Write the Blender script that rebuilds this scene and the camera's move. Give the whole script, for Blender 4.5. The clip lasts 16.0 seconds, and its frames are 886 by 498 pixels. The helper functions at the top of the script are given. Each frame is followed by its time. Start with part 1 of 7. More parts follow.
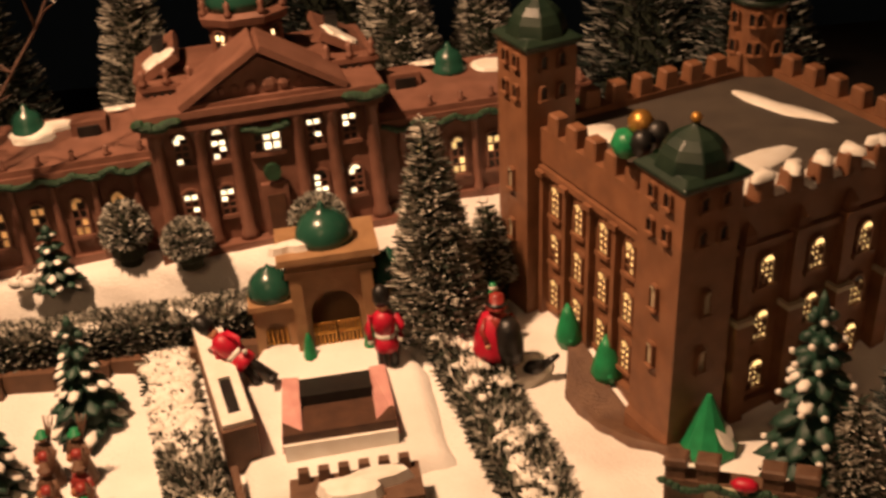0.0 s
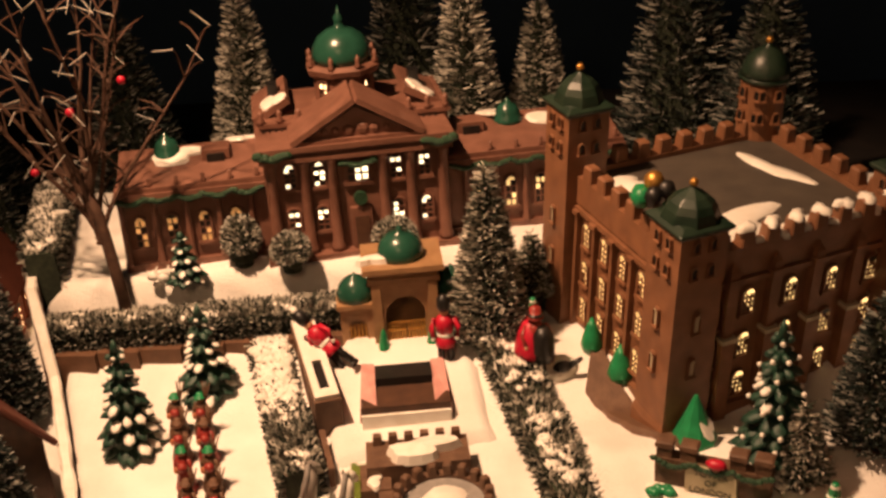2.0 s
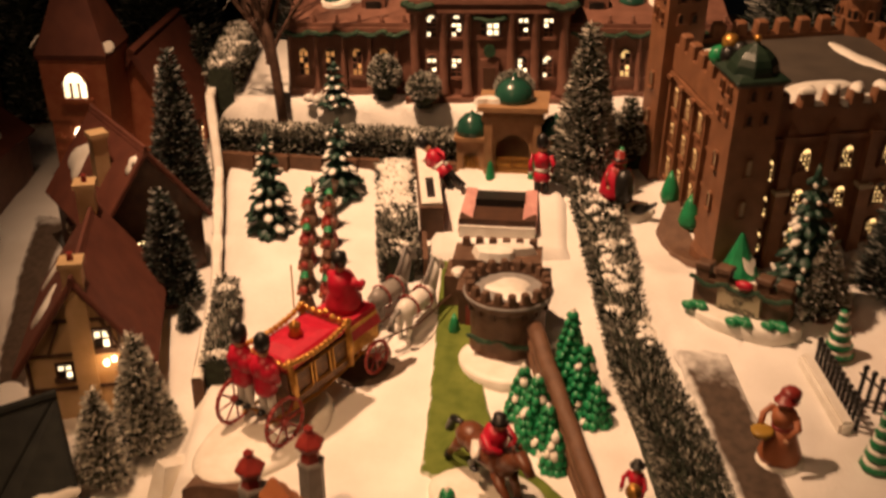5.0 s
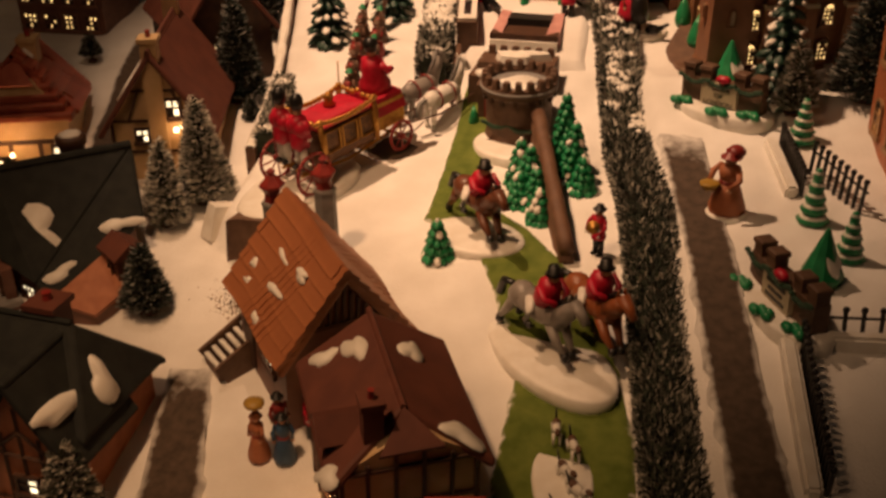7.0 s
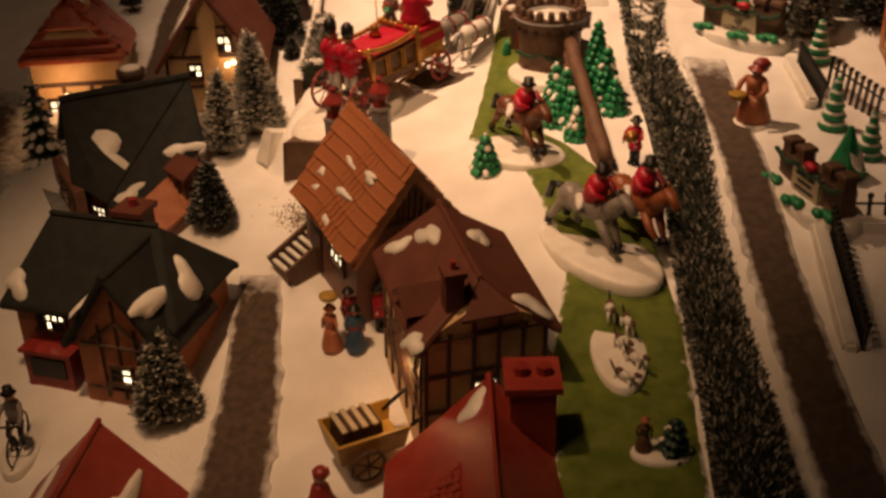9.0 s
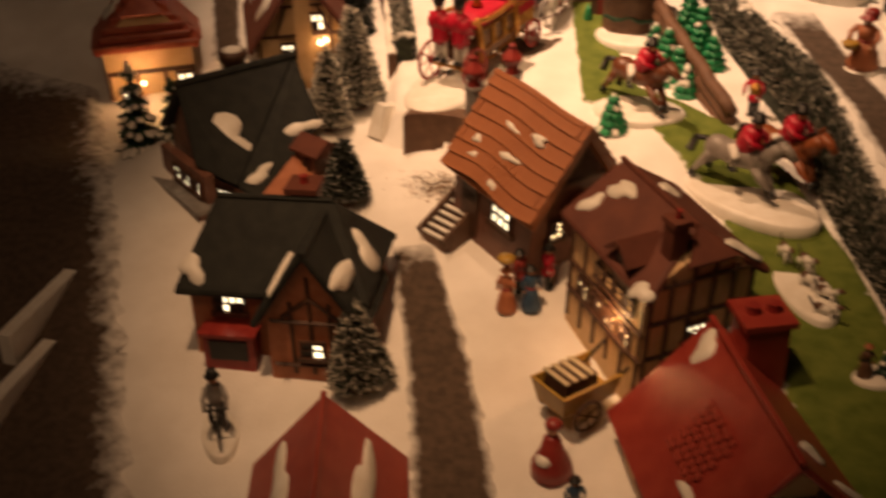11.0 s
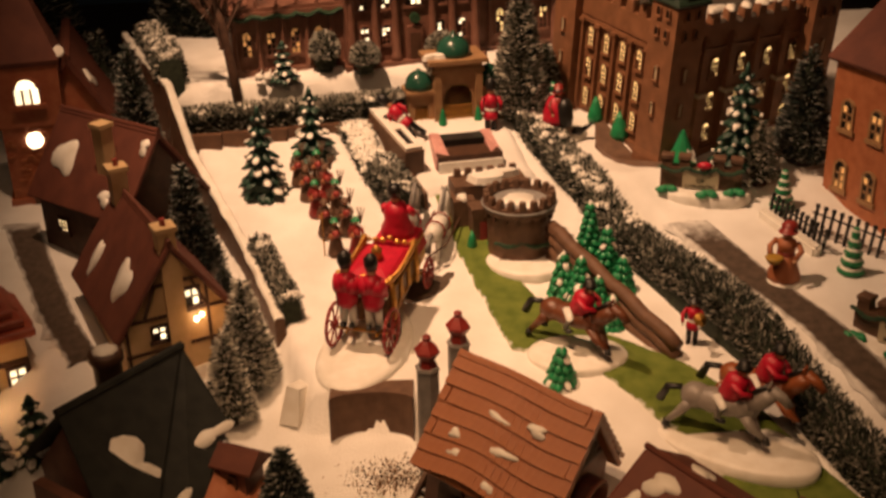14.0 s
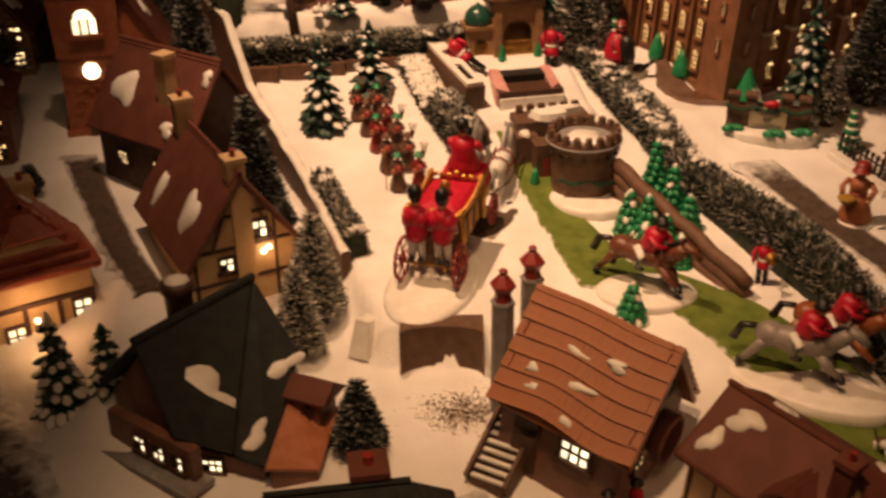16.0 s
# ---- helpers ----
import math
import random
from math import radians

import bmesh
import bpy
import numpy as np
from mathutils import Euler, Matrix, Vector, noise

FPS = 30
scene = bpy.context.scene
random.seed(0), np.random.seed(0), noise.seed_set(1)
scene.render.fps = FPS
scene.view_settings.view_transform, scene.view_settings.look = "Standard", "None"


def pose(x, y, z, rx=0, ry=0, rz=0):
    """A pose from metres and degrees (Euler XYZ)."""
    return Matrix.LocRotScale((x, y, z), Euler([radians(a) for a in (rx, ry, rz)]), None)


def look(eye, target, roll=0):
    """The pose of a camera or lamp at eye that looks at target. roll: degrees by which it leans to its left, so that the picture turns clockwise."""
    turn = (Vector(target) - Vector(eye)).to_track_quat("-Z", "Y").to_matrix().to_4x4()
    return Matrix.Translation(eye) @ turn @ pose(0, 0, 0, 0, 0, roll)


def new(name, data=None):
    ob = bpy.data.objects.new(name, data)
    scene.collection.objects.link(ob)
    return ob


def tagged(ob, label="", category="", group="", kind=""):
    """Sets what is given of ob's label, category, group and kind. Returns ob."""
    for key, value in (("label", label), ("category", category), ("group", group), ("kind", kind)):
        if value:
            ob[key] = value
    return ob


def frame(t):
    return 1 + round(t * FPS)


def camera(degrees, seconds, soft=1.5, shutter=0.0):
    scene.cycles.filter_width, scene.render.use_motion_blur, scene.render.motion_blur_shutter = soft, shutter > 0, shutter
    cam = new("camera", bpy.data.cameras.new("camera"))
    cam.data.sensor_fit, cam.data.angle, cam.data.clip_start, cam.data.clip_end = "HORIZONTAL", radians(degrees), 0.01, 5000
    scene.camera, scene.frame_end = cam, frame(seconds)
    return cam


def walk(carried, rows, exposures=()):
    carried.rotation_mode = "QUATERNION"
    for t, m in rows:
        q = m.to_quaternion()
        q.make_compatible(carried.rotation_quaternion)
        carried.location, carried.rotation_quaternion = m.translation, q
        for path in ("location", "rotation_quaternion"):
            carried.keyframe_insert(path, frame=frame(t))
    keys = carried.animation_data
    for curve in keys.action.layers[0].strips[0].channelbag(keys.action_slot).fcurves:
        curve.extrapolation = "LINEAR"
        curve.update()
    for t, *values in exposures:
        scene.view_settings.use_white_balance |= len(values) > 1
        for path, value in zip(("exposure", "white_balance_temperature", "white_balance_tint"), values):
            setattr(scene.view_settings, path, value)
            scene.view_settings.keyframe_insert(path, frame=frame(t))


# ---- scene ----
cam = camera(42.5, 16.0, soft=2.8, shutter=0.5)
METRES, EYE, TILT, LEAN, TURN = 2.0, 0.70, -25.0, 5.0, 0.0
ROWS = [
    (0.0, 0.0, 0.0, 0.0, 0.0, 0.0, -0.0),
    (0.5, -0.006, -0.0039, 0.0038, 1.43, 0.14, -1.31),
    (1.0, -0.0037, -0.0411, -0.005, 1.38, 1.16, -1.73),
    (1.5, -0.0009, -0.1135, -0.0101, 2.61, 0.25, -2.2),
    (2.0, -0.0018, -0.1233, 0.008, 2.47, 0.08, -3.16),
    (2.5, -0.002, -0.1369, 0.0077, 3.74, 0.89, -4.13),
    (3.0, 0.0023, -0.1394, -0.0028, 6.06, -0.35, -6.63),
    (3.5, 0.02, -0.1382, -0.0091, 10.2, -1.51, -8.24),
    (6.0, 0.1269, -0.2692, -0.1026, 14.8, -4.41, -12.57),
    (6.5, 0.1632, -0.2775, -0.116, 19.11, -6.06, -12.86),
    (7.0, 0.1799, -0.2886, -0.1359, 19.54, -6.69, -12.87),
    (7.5, 0.1841, -0.2921, -0.1413, 21.9, -7.78, -14.35),
    (8.0, 0.1941, -0.2971, -0.1551, 23.69, -7.77, -14.53),
    (10.5, 0.0649, -0.4056, -0.2202, 8.7, -5.98, -7.04),
    (11.0, 0.0299, -0.4012, -0.218, 11.64, -6.6, -8.8),
    (11.5, 0.0215, -0.3529, -0.1884, 15.42, -6.54, -7.46),
    (12.0, 0.0189, -0.3287, -0.1634, 14.19, -3.69, -6.8),
    (12.5, -0.0418, -0.3237, -0.1468, 7.51, -1.05, -3.72),
    (13.0, -0.1014, -0.3179, -0.1374, 2.48, -0.02, -3.83),
    (13.5, -0.1216, -0.3226, -0.133, -2.43, 1.09, -1.68),
    (14.0, -0.1343, -0.3281, -0.1436, -5.49, 0.44, -1.39),
    (14.5, -0.1449, -0.3273, -0.1512, -5.68, -1.43, -1.72),
    (15.0, -0.151, -0.3238, -0.1503, -5.61, -3.0, -3.13),
    (15.5, -0.1545, -0.3221, -0.1502, -6.32, -2.85, -2.49),
    (16.0, -0.1653, -0.3209, -0.1507, -4.84, -2.31, -2.19),
]
walk(cam, [(t, pose(0, 0, EYE, TILT, LEAN, TURN) @ pose(METRES * x, METRES * y, METRES * z, 90 + pitch, roll, yaw)) for t, x, y, z, yaw, pitch, roll in ROWS],
     exposures=[(0.0, 0.05), (2.5, 0.27), (3.5, 0.29), (6.5, -0.3), (8.2, -0.26), (10.3, 0.14), (11.5, 0.2), (13.0, -0.02), (14.5, -0.16), (16.0, -0.16)])


def ramp(v, knots):
    """Straight lines between (at, value) knots."""
    if v <= knots[0][0]:
        return knots[0][1]
    for (a, p), (b, q) in zip(knots, knots[1:]):
        if v <= b:
            return p + (q - p) * (v - a) / (b - a)
    return knots[-1][1]


def ease(a, b, v):
    v = min(1.0, max(0.0, (v - a) / (b - a)))
    return v * v * (3 - 2 * v)


STREET = [(-0.6, -0.17), (-0.02, -0.05), (0.15, 0.002), (0.35, 0.045), (0.56, 0.085), (0.9, 0.125), (2.0, 0.16)]
FIELD = [(-0.6, -0.06), (0.05, 0.03), (0.2, 0.048), (0.35, 0.085), (0.45, 0.09), (0.6, 0.113), (0.7, 0.148), (0.78, 0.165), (0.86, 0.2), (2.0, 0.22)]
EDGE = [(-0.6, 0.14), (-0.1, 0.08), (0.1, 0.05), (0.2, -0.05), (0.325, -0.19), (0.342, -0.35), (0.47, -0.38), (0.56, -0.405), (0.81, -0.512), (0.95, -0.552)]
HEDGE_X = [(-0.6, 0.36), (0.07, 0.235), (0.2, 0.205), (0.42, 0.105), (0.6, 0.06), (0.75, -0.005), (0.86, -0.02), (2.0, -0.02)]
TERRACE = 0.27


def ground(x, y):
    """The height of the snow cover."""
    low = ramp(y, STREET)
    high = ramp(y, FIELD) + 0.045 * ease(0.0, 0.05, x - ramp(y, HEDGE_X)) * (1 - ease(0.66, 0.8, y))
    k = ease(-0.012, 0.012, x - ramp(y, EDGE))
    low -= 0.034 * ease(-0.64, -0.72, x) * ease(0.22, 0.34, y) * (1 - ease(0.52, 0.66, y))
    z = low + (high - low) * k
    t = ease(0.0, 0.02, y - ramp(x, [(-0.6, 0.882), (-0.2, 0.935), (-0.08, 0.945), (0.05, 0.96)])) * ease(-0.012, 0.012, x - ramp(y, [(0.84, -0.535), (1.0, -0.595), (1.18, -0.66), (2.0, -0.9)]))
    return z + (TERRACE - z) * t

# ---- light of the room ----
world = bpy.data.worlds.new("room_dark")
scene.world = world
world.use_nodes = True
world.node_tree.nodes["Background"].inputs["Color"].default_value = (1.0, 0.62, 0.34, 1)
world.node_tree.nodes["Background"].inputs["Strength"].default_value = 0.050


def lamp(name, x, y, z, watts, size, colour):
    data = bpy.data.lights.new(name, "POINT")
    data.energy, data.shadow_soft_size, data.color = watts, size, colour
    ob = new(name, data)
    ob.location = (x, y, z)
    return ob


WARM = (1.0, 0.58, 0.33)


def spot(name, eye, target, watts, degrees, size, colour):
    data = bpy.data.lights.new(name, "SPOT")
    data.energy, data.shadow_soft_size, data.color = watts, size, colour
    data.spot_size, data.spot_blend = radians(degrees), 1.0
    new(name, data).matrix_world = look(eye, target)


spot("ceiling_spot", (-0.56, 0.52, 1.55), (-0.105, 0.865, 0.18), 143.0, 62, 0.03, WARM)
# Added fill spot that brightens the front of the display; no real source.
spot("front_fill_spot", (-0.35, -0.3, 1.6), (-0.15, 0.18, 0.0), 66.0, 38, 0.05, (1.0, 0.545, 0.27))
# Added soft fill, unseen, that lifts the house fronts from the viewing side.
lamp("front_fill", -0.32, -0.80, 1.4, 12.0, 0.22, (1.0, 0.55, 0.28))
lamp("tiled_cottage_bulb", -0.735, 0.425, 0.064, 0.10, 0.006, (1.0, 0.5, 0.2))
lamp("gabled_cottage_bulb", -0.462, 0.440, 0.130, 0.025, 0.005, (1.0, 0.5, 0.2))
# Added outside the inn wall to imitate the spill of its lit windows.
lamp("inn_window_spill", -0.036, -0.008, 0.042, 0.08, 0.006, (1.0, 0.5, 0.2))

# ---- materials ----
MATS = {}


def mat(name, c1, c2=None, rough=0.7, scale=90.0, bump=0.25, metal=0.0, fine=900.0, islands=False, ramp_at=(0.35, 0.7), spread=0.0):
    """A painted or natural surface: two colours mixed by coarse noise, fine grain in relief."""
    if name in MATS:
        return MATS[name]
    m = bpy.data.materials.new(name)
    m.use_nodes = True
    nt = m.node_tree
    bsdf = nt.nodes["Principled BSDF"]
    bsdf.inputs["Roughness"].default_value = rough
    bsdf.inputs["Metallic"].default_value = metal
    tc = nt.nodes.new("ShaderNodeTexCoord")
    n1 = nt.nodes.new("ShaderNodeTexNoise")
    n1.inputs["Scale"].default_value = scale
    n1.inputs["Detail"].default_value = 6
    nt.links.new(tc.outputs["Object"], n1.inputs["Vector"])
    cr = nt.nodes.new("ShaderNodeValToRGB")
    cr.color_ramp.elements[0].position, cr.color_ramp.elements[1].position = ramp_at
    cr.color_ramp.elements[0].color = (*c1, 1)
    cr.color_ramp.elements[1].color = (*(c2 or [min(1, v * 1.35 + 0.01) for v in c1]), 1)
    if islands:
        geo = nt.nodes.new("ShaderNodeNewGeometry")
        nt.links.new(geo.outputs["Random Per Island"], cr.inputs["Fac"])
    else:
        nt.links.new(n1.outputs["Fac"], cr.inputs["Fac"])
    colour = cr.outputs["Color"]
    if spread:
        info = nt.nodes.new("ShaderNodeObjectInfo")
        hsv = nt.nodes.new("ShaderNodeHueSaturation")
        mr = nt.nodes.new("ShaderNodeMapRange")
        mr.inputs["To Min"].default_value, mr.inputs["To Max"].default_value = 1 - spread, 1 + spread
        nt.links.new(info.outputs["Random"], mr.inputs["Value"])
        nt.links.new(mr.outputs["Result"], hsv.inputs["Value"])
        nt.links.new(colour, hsv.inputs["Color"])
        colour = hsv.outputs["Color"]
    nt.links.new(colour, bsdf.inputs["Base Color"])
    n2 = nt.nodes.new("ShaderNodeTexNoise")
    n2.inputs["Scale"].default_value = fine
    n2.inputs["Detail"].default_value = 4
    nt.links.new(tc.outputs["Object"], n2.inputs["Vector"])
    bp = nt.nodes.new("ShaderNodeBump")
    bp.inputs["Strength"].default_value = bump
    bp.inputs["Distance"].default_value = 0.002
    nt.links.new(n2.outputs["Fac"], bp.inputs["Height"])
    nt.links.new(bp.outputs["Normal"], bsdf.inputs["Normal"])
    MATS[name] = m
    return m


def glow(name, colour, strength, spread=0.5):
    """A lit pane: light from the bulb inside, uneven from pane to pane."""
    m = bpy.data.materials.new(name)
    m.use_nodes = True
    nt = m.node_tree
    bsdf = nt.nodes["Principled BSDF"]
    bsdf.inputs["Base Color"].default_value = (0.5, 0.35, 0.15, 1)
    bsdf.inputs["Emission Color"].default_value = (*colour, 1)
    geo = nt.nodes.new("ShaderNodeNewGeometry")
    mr = nt.nodes.new("ShaderNodeMapRange")
    mr.inputs["To Min"].default_value, mr.inputs["To Max"].default_value = strength * (1 - spread), strength * (1 + spread)
    nt.links.new(geo.outputs["Random Per Island"], mr.inputs["Value"])
    nt.links.new(mr.outputs["Result"], bsdf.inputs["Emission Strength"])
    MATS[name] = m
    return m


SNOW = mat("snow_cover", (0.72, 0.69, 0.64), (0.86, 0.84, 0.80), 0.75, 14, 0.55, fine=380)
SNOWP = mat("painted_snow", (0.74, 0.70, 0.62), (0.84, 0.82, 0.76), 0.45, 60, 0.15)
BRICK = mat("brown_painted_ceramic", (0.145, 0.064, 0.042), (0.215, 0.100, 0.068), 0.5, 55, 0.3)
TOWER = mat("tower_ceramic", (0.17, 0.075, 0.036), (0.25, 0.112, 0.055), 0.5, 50, 0.3)
TAN = mat("tan_stone_ceramic", (0.27, 0.15, 0.07), (0.36, 0.21, 0.10), 0.5, 70, 0.3)
DKBROWN = mat("dark_timber_paint", (0.05, 0.022, 0.012), (0.09, 0.04, 0.02), 0.55, 80)
ROOFBR = mat("brown_roof_glaze", (0.098, 0.027, 0.016), (0.145, 0.043, 0.024), 0.7, 40, 0.15)
ROOFDK = mat("dark_thatch_glaze", (0.007, 0.009, 0.008), (0.018, 0.021, 0.017), 0.8, 60, 0.5)
ROOFRED = mat("red_roof_glaze", (0.26, 0.030, 0.022), (0.34, 0.055, 0.035), 0.4, 50, 0.2)
ROOFTILE = mat("red_tile_glaze", (0.30, 0.055, 0.03), (0.42, 0.11, 0.055), 0.4, 60, 0.2, spread=0.15)
ROOFBARN = mat("orange_shingle_glaze", (0.29, 0.10, 0.04), (0.43, 0.165, 0.065), 0.42, 45, 0.35, spread=0.03)
GREYROOF = mat("grey_lead_roof", (0.055, 0.045, 0.036), (0.08, 0.065, 0.05), 0.6, 40, 0.2)
PLASTER = mat("cream_plaster", (0.56, 0.38, 0.19), (0.66, 0.47, 0.26), 0.55, 60, 0.2)
ORANGE = mat("orange_brick_ceramic", (0.34, 0.11, 0.045), (0.44, 0.16, 0.07), 0.5, 80, 0.4)
CHURCH = mat("red_church_brick", (0.30, 0.085, 0.04), (0.38, 0.13, 0.06), 0.5, 80, 0.4)
DOME = mat("green_dome_glaze", (0.012, 0.055, 0.035), (0.02, 0.085, 0.055), 0.25, 40, 0.05)
CAP = mat("dark_green_cap", (0.008, 0.02, 0.012), (0.02, 0.036, 0.022), 0.38, 60, 0.1)
GARLAND = mat("garland_green", (0.008, 0.032, 0.014), (0.022, 0.075, 0.032), 0.5, 300, 0.5)
GREEN = mat("painted_green", (0.01, 0.17, 0.06), (0.02, 0.27, 0.10), 0.35, 90, 0.2)
DKGREEN = mat("resin_fir_green", (0.010, 0.035, 0.024), (0.022, 0.07, 0.045), 0.45, 120, 0.3)
FELT = mat("green_felt", (0.085, 0.125, 0.012), (0.15, 0.19, 0.03), 0.95, 60, 0.4, fine=1600)
EARTH = mat("brown_gravel_paper", (0.060, 0.040, 0.027), (0.105, 0.072, 0.050), 0.9, 110, 0.5, fine=1500)
WOODBR = mat("brown_bark_resin", (0.10, 0.048, 0.025), (0.15, 0.075, 0.04), 0.6, 70, 0.4)
STONE = mat("brown_stone_resin", (0.095, 0.048, 0.027), (0.15, 0.082, 0.047), 0.6, 80, 0.6, fine=500)
GREY = mat("grey_stone_resin", (0.20, 0.19, 0.18), (0.30, 0.28, 0.26), 0.6, 80, 0.4)
RED = mat("red_coat_paint", (0.38, 0.005, 0.024), (0.50, 0.010, 0.036), 0.45, 120, 0.05)
DKRED = mat("dark_red_paint", (0.22, 0.02, 0.018), (0.30, 0.04, 0.03), 0.4, 100, 0.1)
BLACK = mat("black_paint", (0.006, 0.006, 0.006), (0.016, 0.014, 0.012), 0.4, 100, 0.1)
WHITEP = mat("white_paint", (0.68, 0.66, 0.60), (0.80, 0.78, 0.72), 0.4, 100, 0.1)
SKIN = mat("flesh_paint", (0.52, 0.27, 0.15), (0.60, 0.33, 0.2), 0.5, 100, 0.05)
GOLD = mat("gold_paint", (0.42, 0.20, 0.045), (0.60, 0.33, 0.08), 0.35, 200, 0.15, metal=0.7)
COACHB = mat("dark_gilt_lacquer", (0.07, 0.025, 0.010), (0.20, 0.085, 0.025), 0.35, 160, 0.3, metal=0.3)
HORSEB = mat("brown_horse_paint", (0.10, 0.032, 0.014), (0.17, 0.058, 0.024), 0.4, 60, 0.1)
HORSEO = mat("chestnut_horse_paint", (0.22, 0.062, 0.018), (0.30, 0.09, 0.03), 0.4, 60, 0.1)
HORSEG = mat("grey_horse_paint", (0.20, 0.18, 0.16), (0.30, 0.27, 0.24), 0.4, 60, 0.1)
BLUE = mat("blue_paint", (0.02, 0.05, 0.10), (0.04, 0.09, 0.16), 0.4, 100, 0.1)
PINK = mat("pink_panel", (0.50, 0.24, 0.22), (0.62, 0.34, 0.30), 0.5, 60, 0.1)
MUSTARD = mat("mustard_paint", (0.34, 0.20, 0.03), (0.44, 0.27, 0.05), 0.4, 80, 0.1)
SISAL = mat("frosted_sisal", (0.016, 0.026, 0.014), (0.66, 0.62, 0.53), 0.8, islands=True, ramp_at=(0.25, 0.95))
SISALF = mat("heavily_frosted_sisal", (0.03, 0.04, 0.025), (0.80, 0.77, 0.68), 0.8, islands=True, ramp_at=(0.15, 0.75))
SISALD = mat("dark_frosted_sisal", (0.008, 0.018, 0.014), (0.40, 0.40, 0.36), 0.8, islands=True, ramp_at=(0.5, 1.05))
HEDGEM = mat("frosted_hedge", (0.014, 0.022, 0.012), (0.66, 0.63, 0.55), 0.85, islands=True, ramp_at=(0.2, 0.95))
HEDGED = mat("dark_hedge", (0.010, 0.016, 0.010), (0.46, 0.44, 0.37), 0.85, islands=True, ramp_at=(0.4, 1.0))
CORE = mat("hedge_core", (0.012, 0.018, 0.010), (0.03, 0.04, 0.02), 0.9, 150, 0.5)
BARK = mat("bare_bark", (0.055, 0.025, 0.014), (0.10, 0.05, 0.03), 0.8, 150, 0.4)
WALLM = mat("dark_blue_wall", (0.028, 0.062, 0.12), (0.040, 0.082, 0.15), 0.9, 3, 0.1)
CLOTH = mat("dark_table_cloth", (0.012, 0.009, 0.008), (0.025, 0.018, 0.015), 0.9, 20, 0.2)
SIGNP = mat("cream_sign_paint", (0.42, 0.36, 0.24), (0.52, 0.45, 0.32), 0.5, 60, 0.1)
LIT = glow("bright_pane", (1.0, 0.80, 0.48), 2.2)
LITY = glow("yellow_pane", (1.0, 0.62, 0.22), 1.1, 0.7)
LITO = glow("orange_pane", (1.0, 0.42, 0.12), 0.45, 0.8)
LITW = glow("warm_pane", (1.0, 0.66, 0.30), 2.6, 0.75)
BULB = glow("bulb_glow", (1.0, 0.8, 0.5), 6.0, 0.1)


def edged(name, base, c2, c1):
    """A cover whose rim is dusted with snow: the share of cover comes from the mesh attribute "cover"."""
    m = base.copy()
    m.name = name
    nt = m.node_tree
    bsdf = nt.nodes["Principled BSDF"]
    was = bsdf.inputs["Base Color"].links[0].from_socket
    at = nt.nodes.new("ShaderNodeAttribute")
    at.attribute_name = "cover"
    tc = nt.nodes.new("ShaderNodeTexCoord")
    ns = nt.nodes.new("ShaderNodeTexNoise")
    ns.inputs["Scale"].default_value, ns.inputs["Detail"].default_value = 70, 10
    nt.links.new(tc.outputs["Object"], ns.inputs["Vector"])
    add = nt.nodes.new("ShaderNodeMath")
    nt.links.new(at.outputs["Fac"], add.inputs[0])
    nt.links.new(ns.outputs["Fac"], add.inputs[1])
    mr = nt.nodes.new("ShaderNodeMapRange")
    mr.inputs["From Min"].default_value, mr.inputs["From Max"].default_value = c1, c2
    nt.links.new(add.outputs["Value"], mr.inputs["Value"])
    mix = nt.nodes.new("ShaderNodeMix")
    mix.data_type = "RGBA"
    nt.links.new(mr.outputs["Result"], mix.inputs[0])
    mix.inputs[6].default_value = (0.78, 0.76, 0.72, 1)
    nt.links.new(was, mix.inputs[7])
    nt.links.new(mix.outputs[2], bsdf.inputs["Base Color"])
    return m


EARTHE = edged("dusted_gravel_paper", EARTH, 1.15, 0.55)
FELTE = edged("dusted_felt", FELT, 0.72, 0.5)


# ---- mesh kit ----
def put(bm, co, M):
    return bm.verts.new(M @ Vector(co) if M else co)


def face(bm, vs, m):
    f = bm.faces.new(vs)
    f.material_index = m
    return f


def box(bm, lo, hi, m=0, M=None, top=1.0):
    """A box; top scales its upper face about its centre."""
    cx, cy = (lo[0] + hi[0]) / 2, (lo[1] + hi[1]) / 2
    vs = []
    for z, k in ((lo[2], 1.0), (hi[2], top)):
        for x, y in ((lo[0], lo[1]), (hi[0], lo[1]), (hi[0], hi[1]), (lo[0], hi[1])):
            vs.append(put(bm, (cx + (x - cx) * k, cy + (y - cy) * k, z), M))
    for q in ((3, 2, 1, 0), (4, 5, 6, 7), (0, 1, 5, 4), (1, 2, 6, 5), (2, 3, 7, 6), (3, 0, 4, 7)):
        face(bm, [vs[i] for i in q], m)


def prism(bm, pts, y0, y1, m=0, M=None):
    """A polygon in x, z drawn out along y."""
    a = [put(bm, (x, y0, z), M) for x, z in pts]
    b = [put(bm, (x, y1, z), M) for x, z in pts]
    face(bm, a, m)
    face(bm, b[::-1], m)
    for i in range(len(pts)):
        j = (i + 1) % len(pts)
        face(bm, [a[j], a[i], b[i], b[j]], m)


def flat(bm, pts, z0, z1, m=0, M=None, top=1.0):
    """A polygon in x, y drawn up along z."""
    cx, cy = sum(p[0] for p in pts) / len(pts), sum(p[1] for p in pts) / len(pts)
    a = [put(bm, (x, y, z0), M) for x, y in pts]
    b = [put(bm, (cx + (x - cx) * top, cy + (y - cy) * top, z1), M) for x, y in pts]
    face(bm, a[::-1], m)
    face(bm, b, m)
    for i in range(len(pts)):
        j = (i + 1) % len(pts)
        face(bm, [a[i], a[j], b[j], b[i]], m)


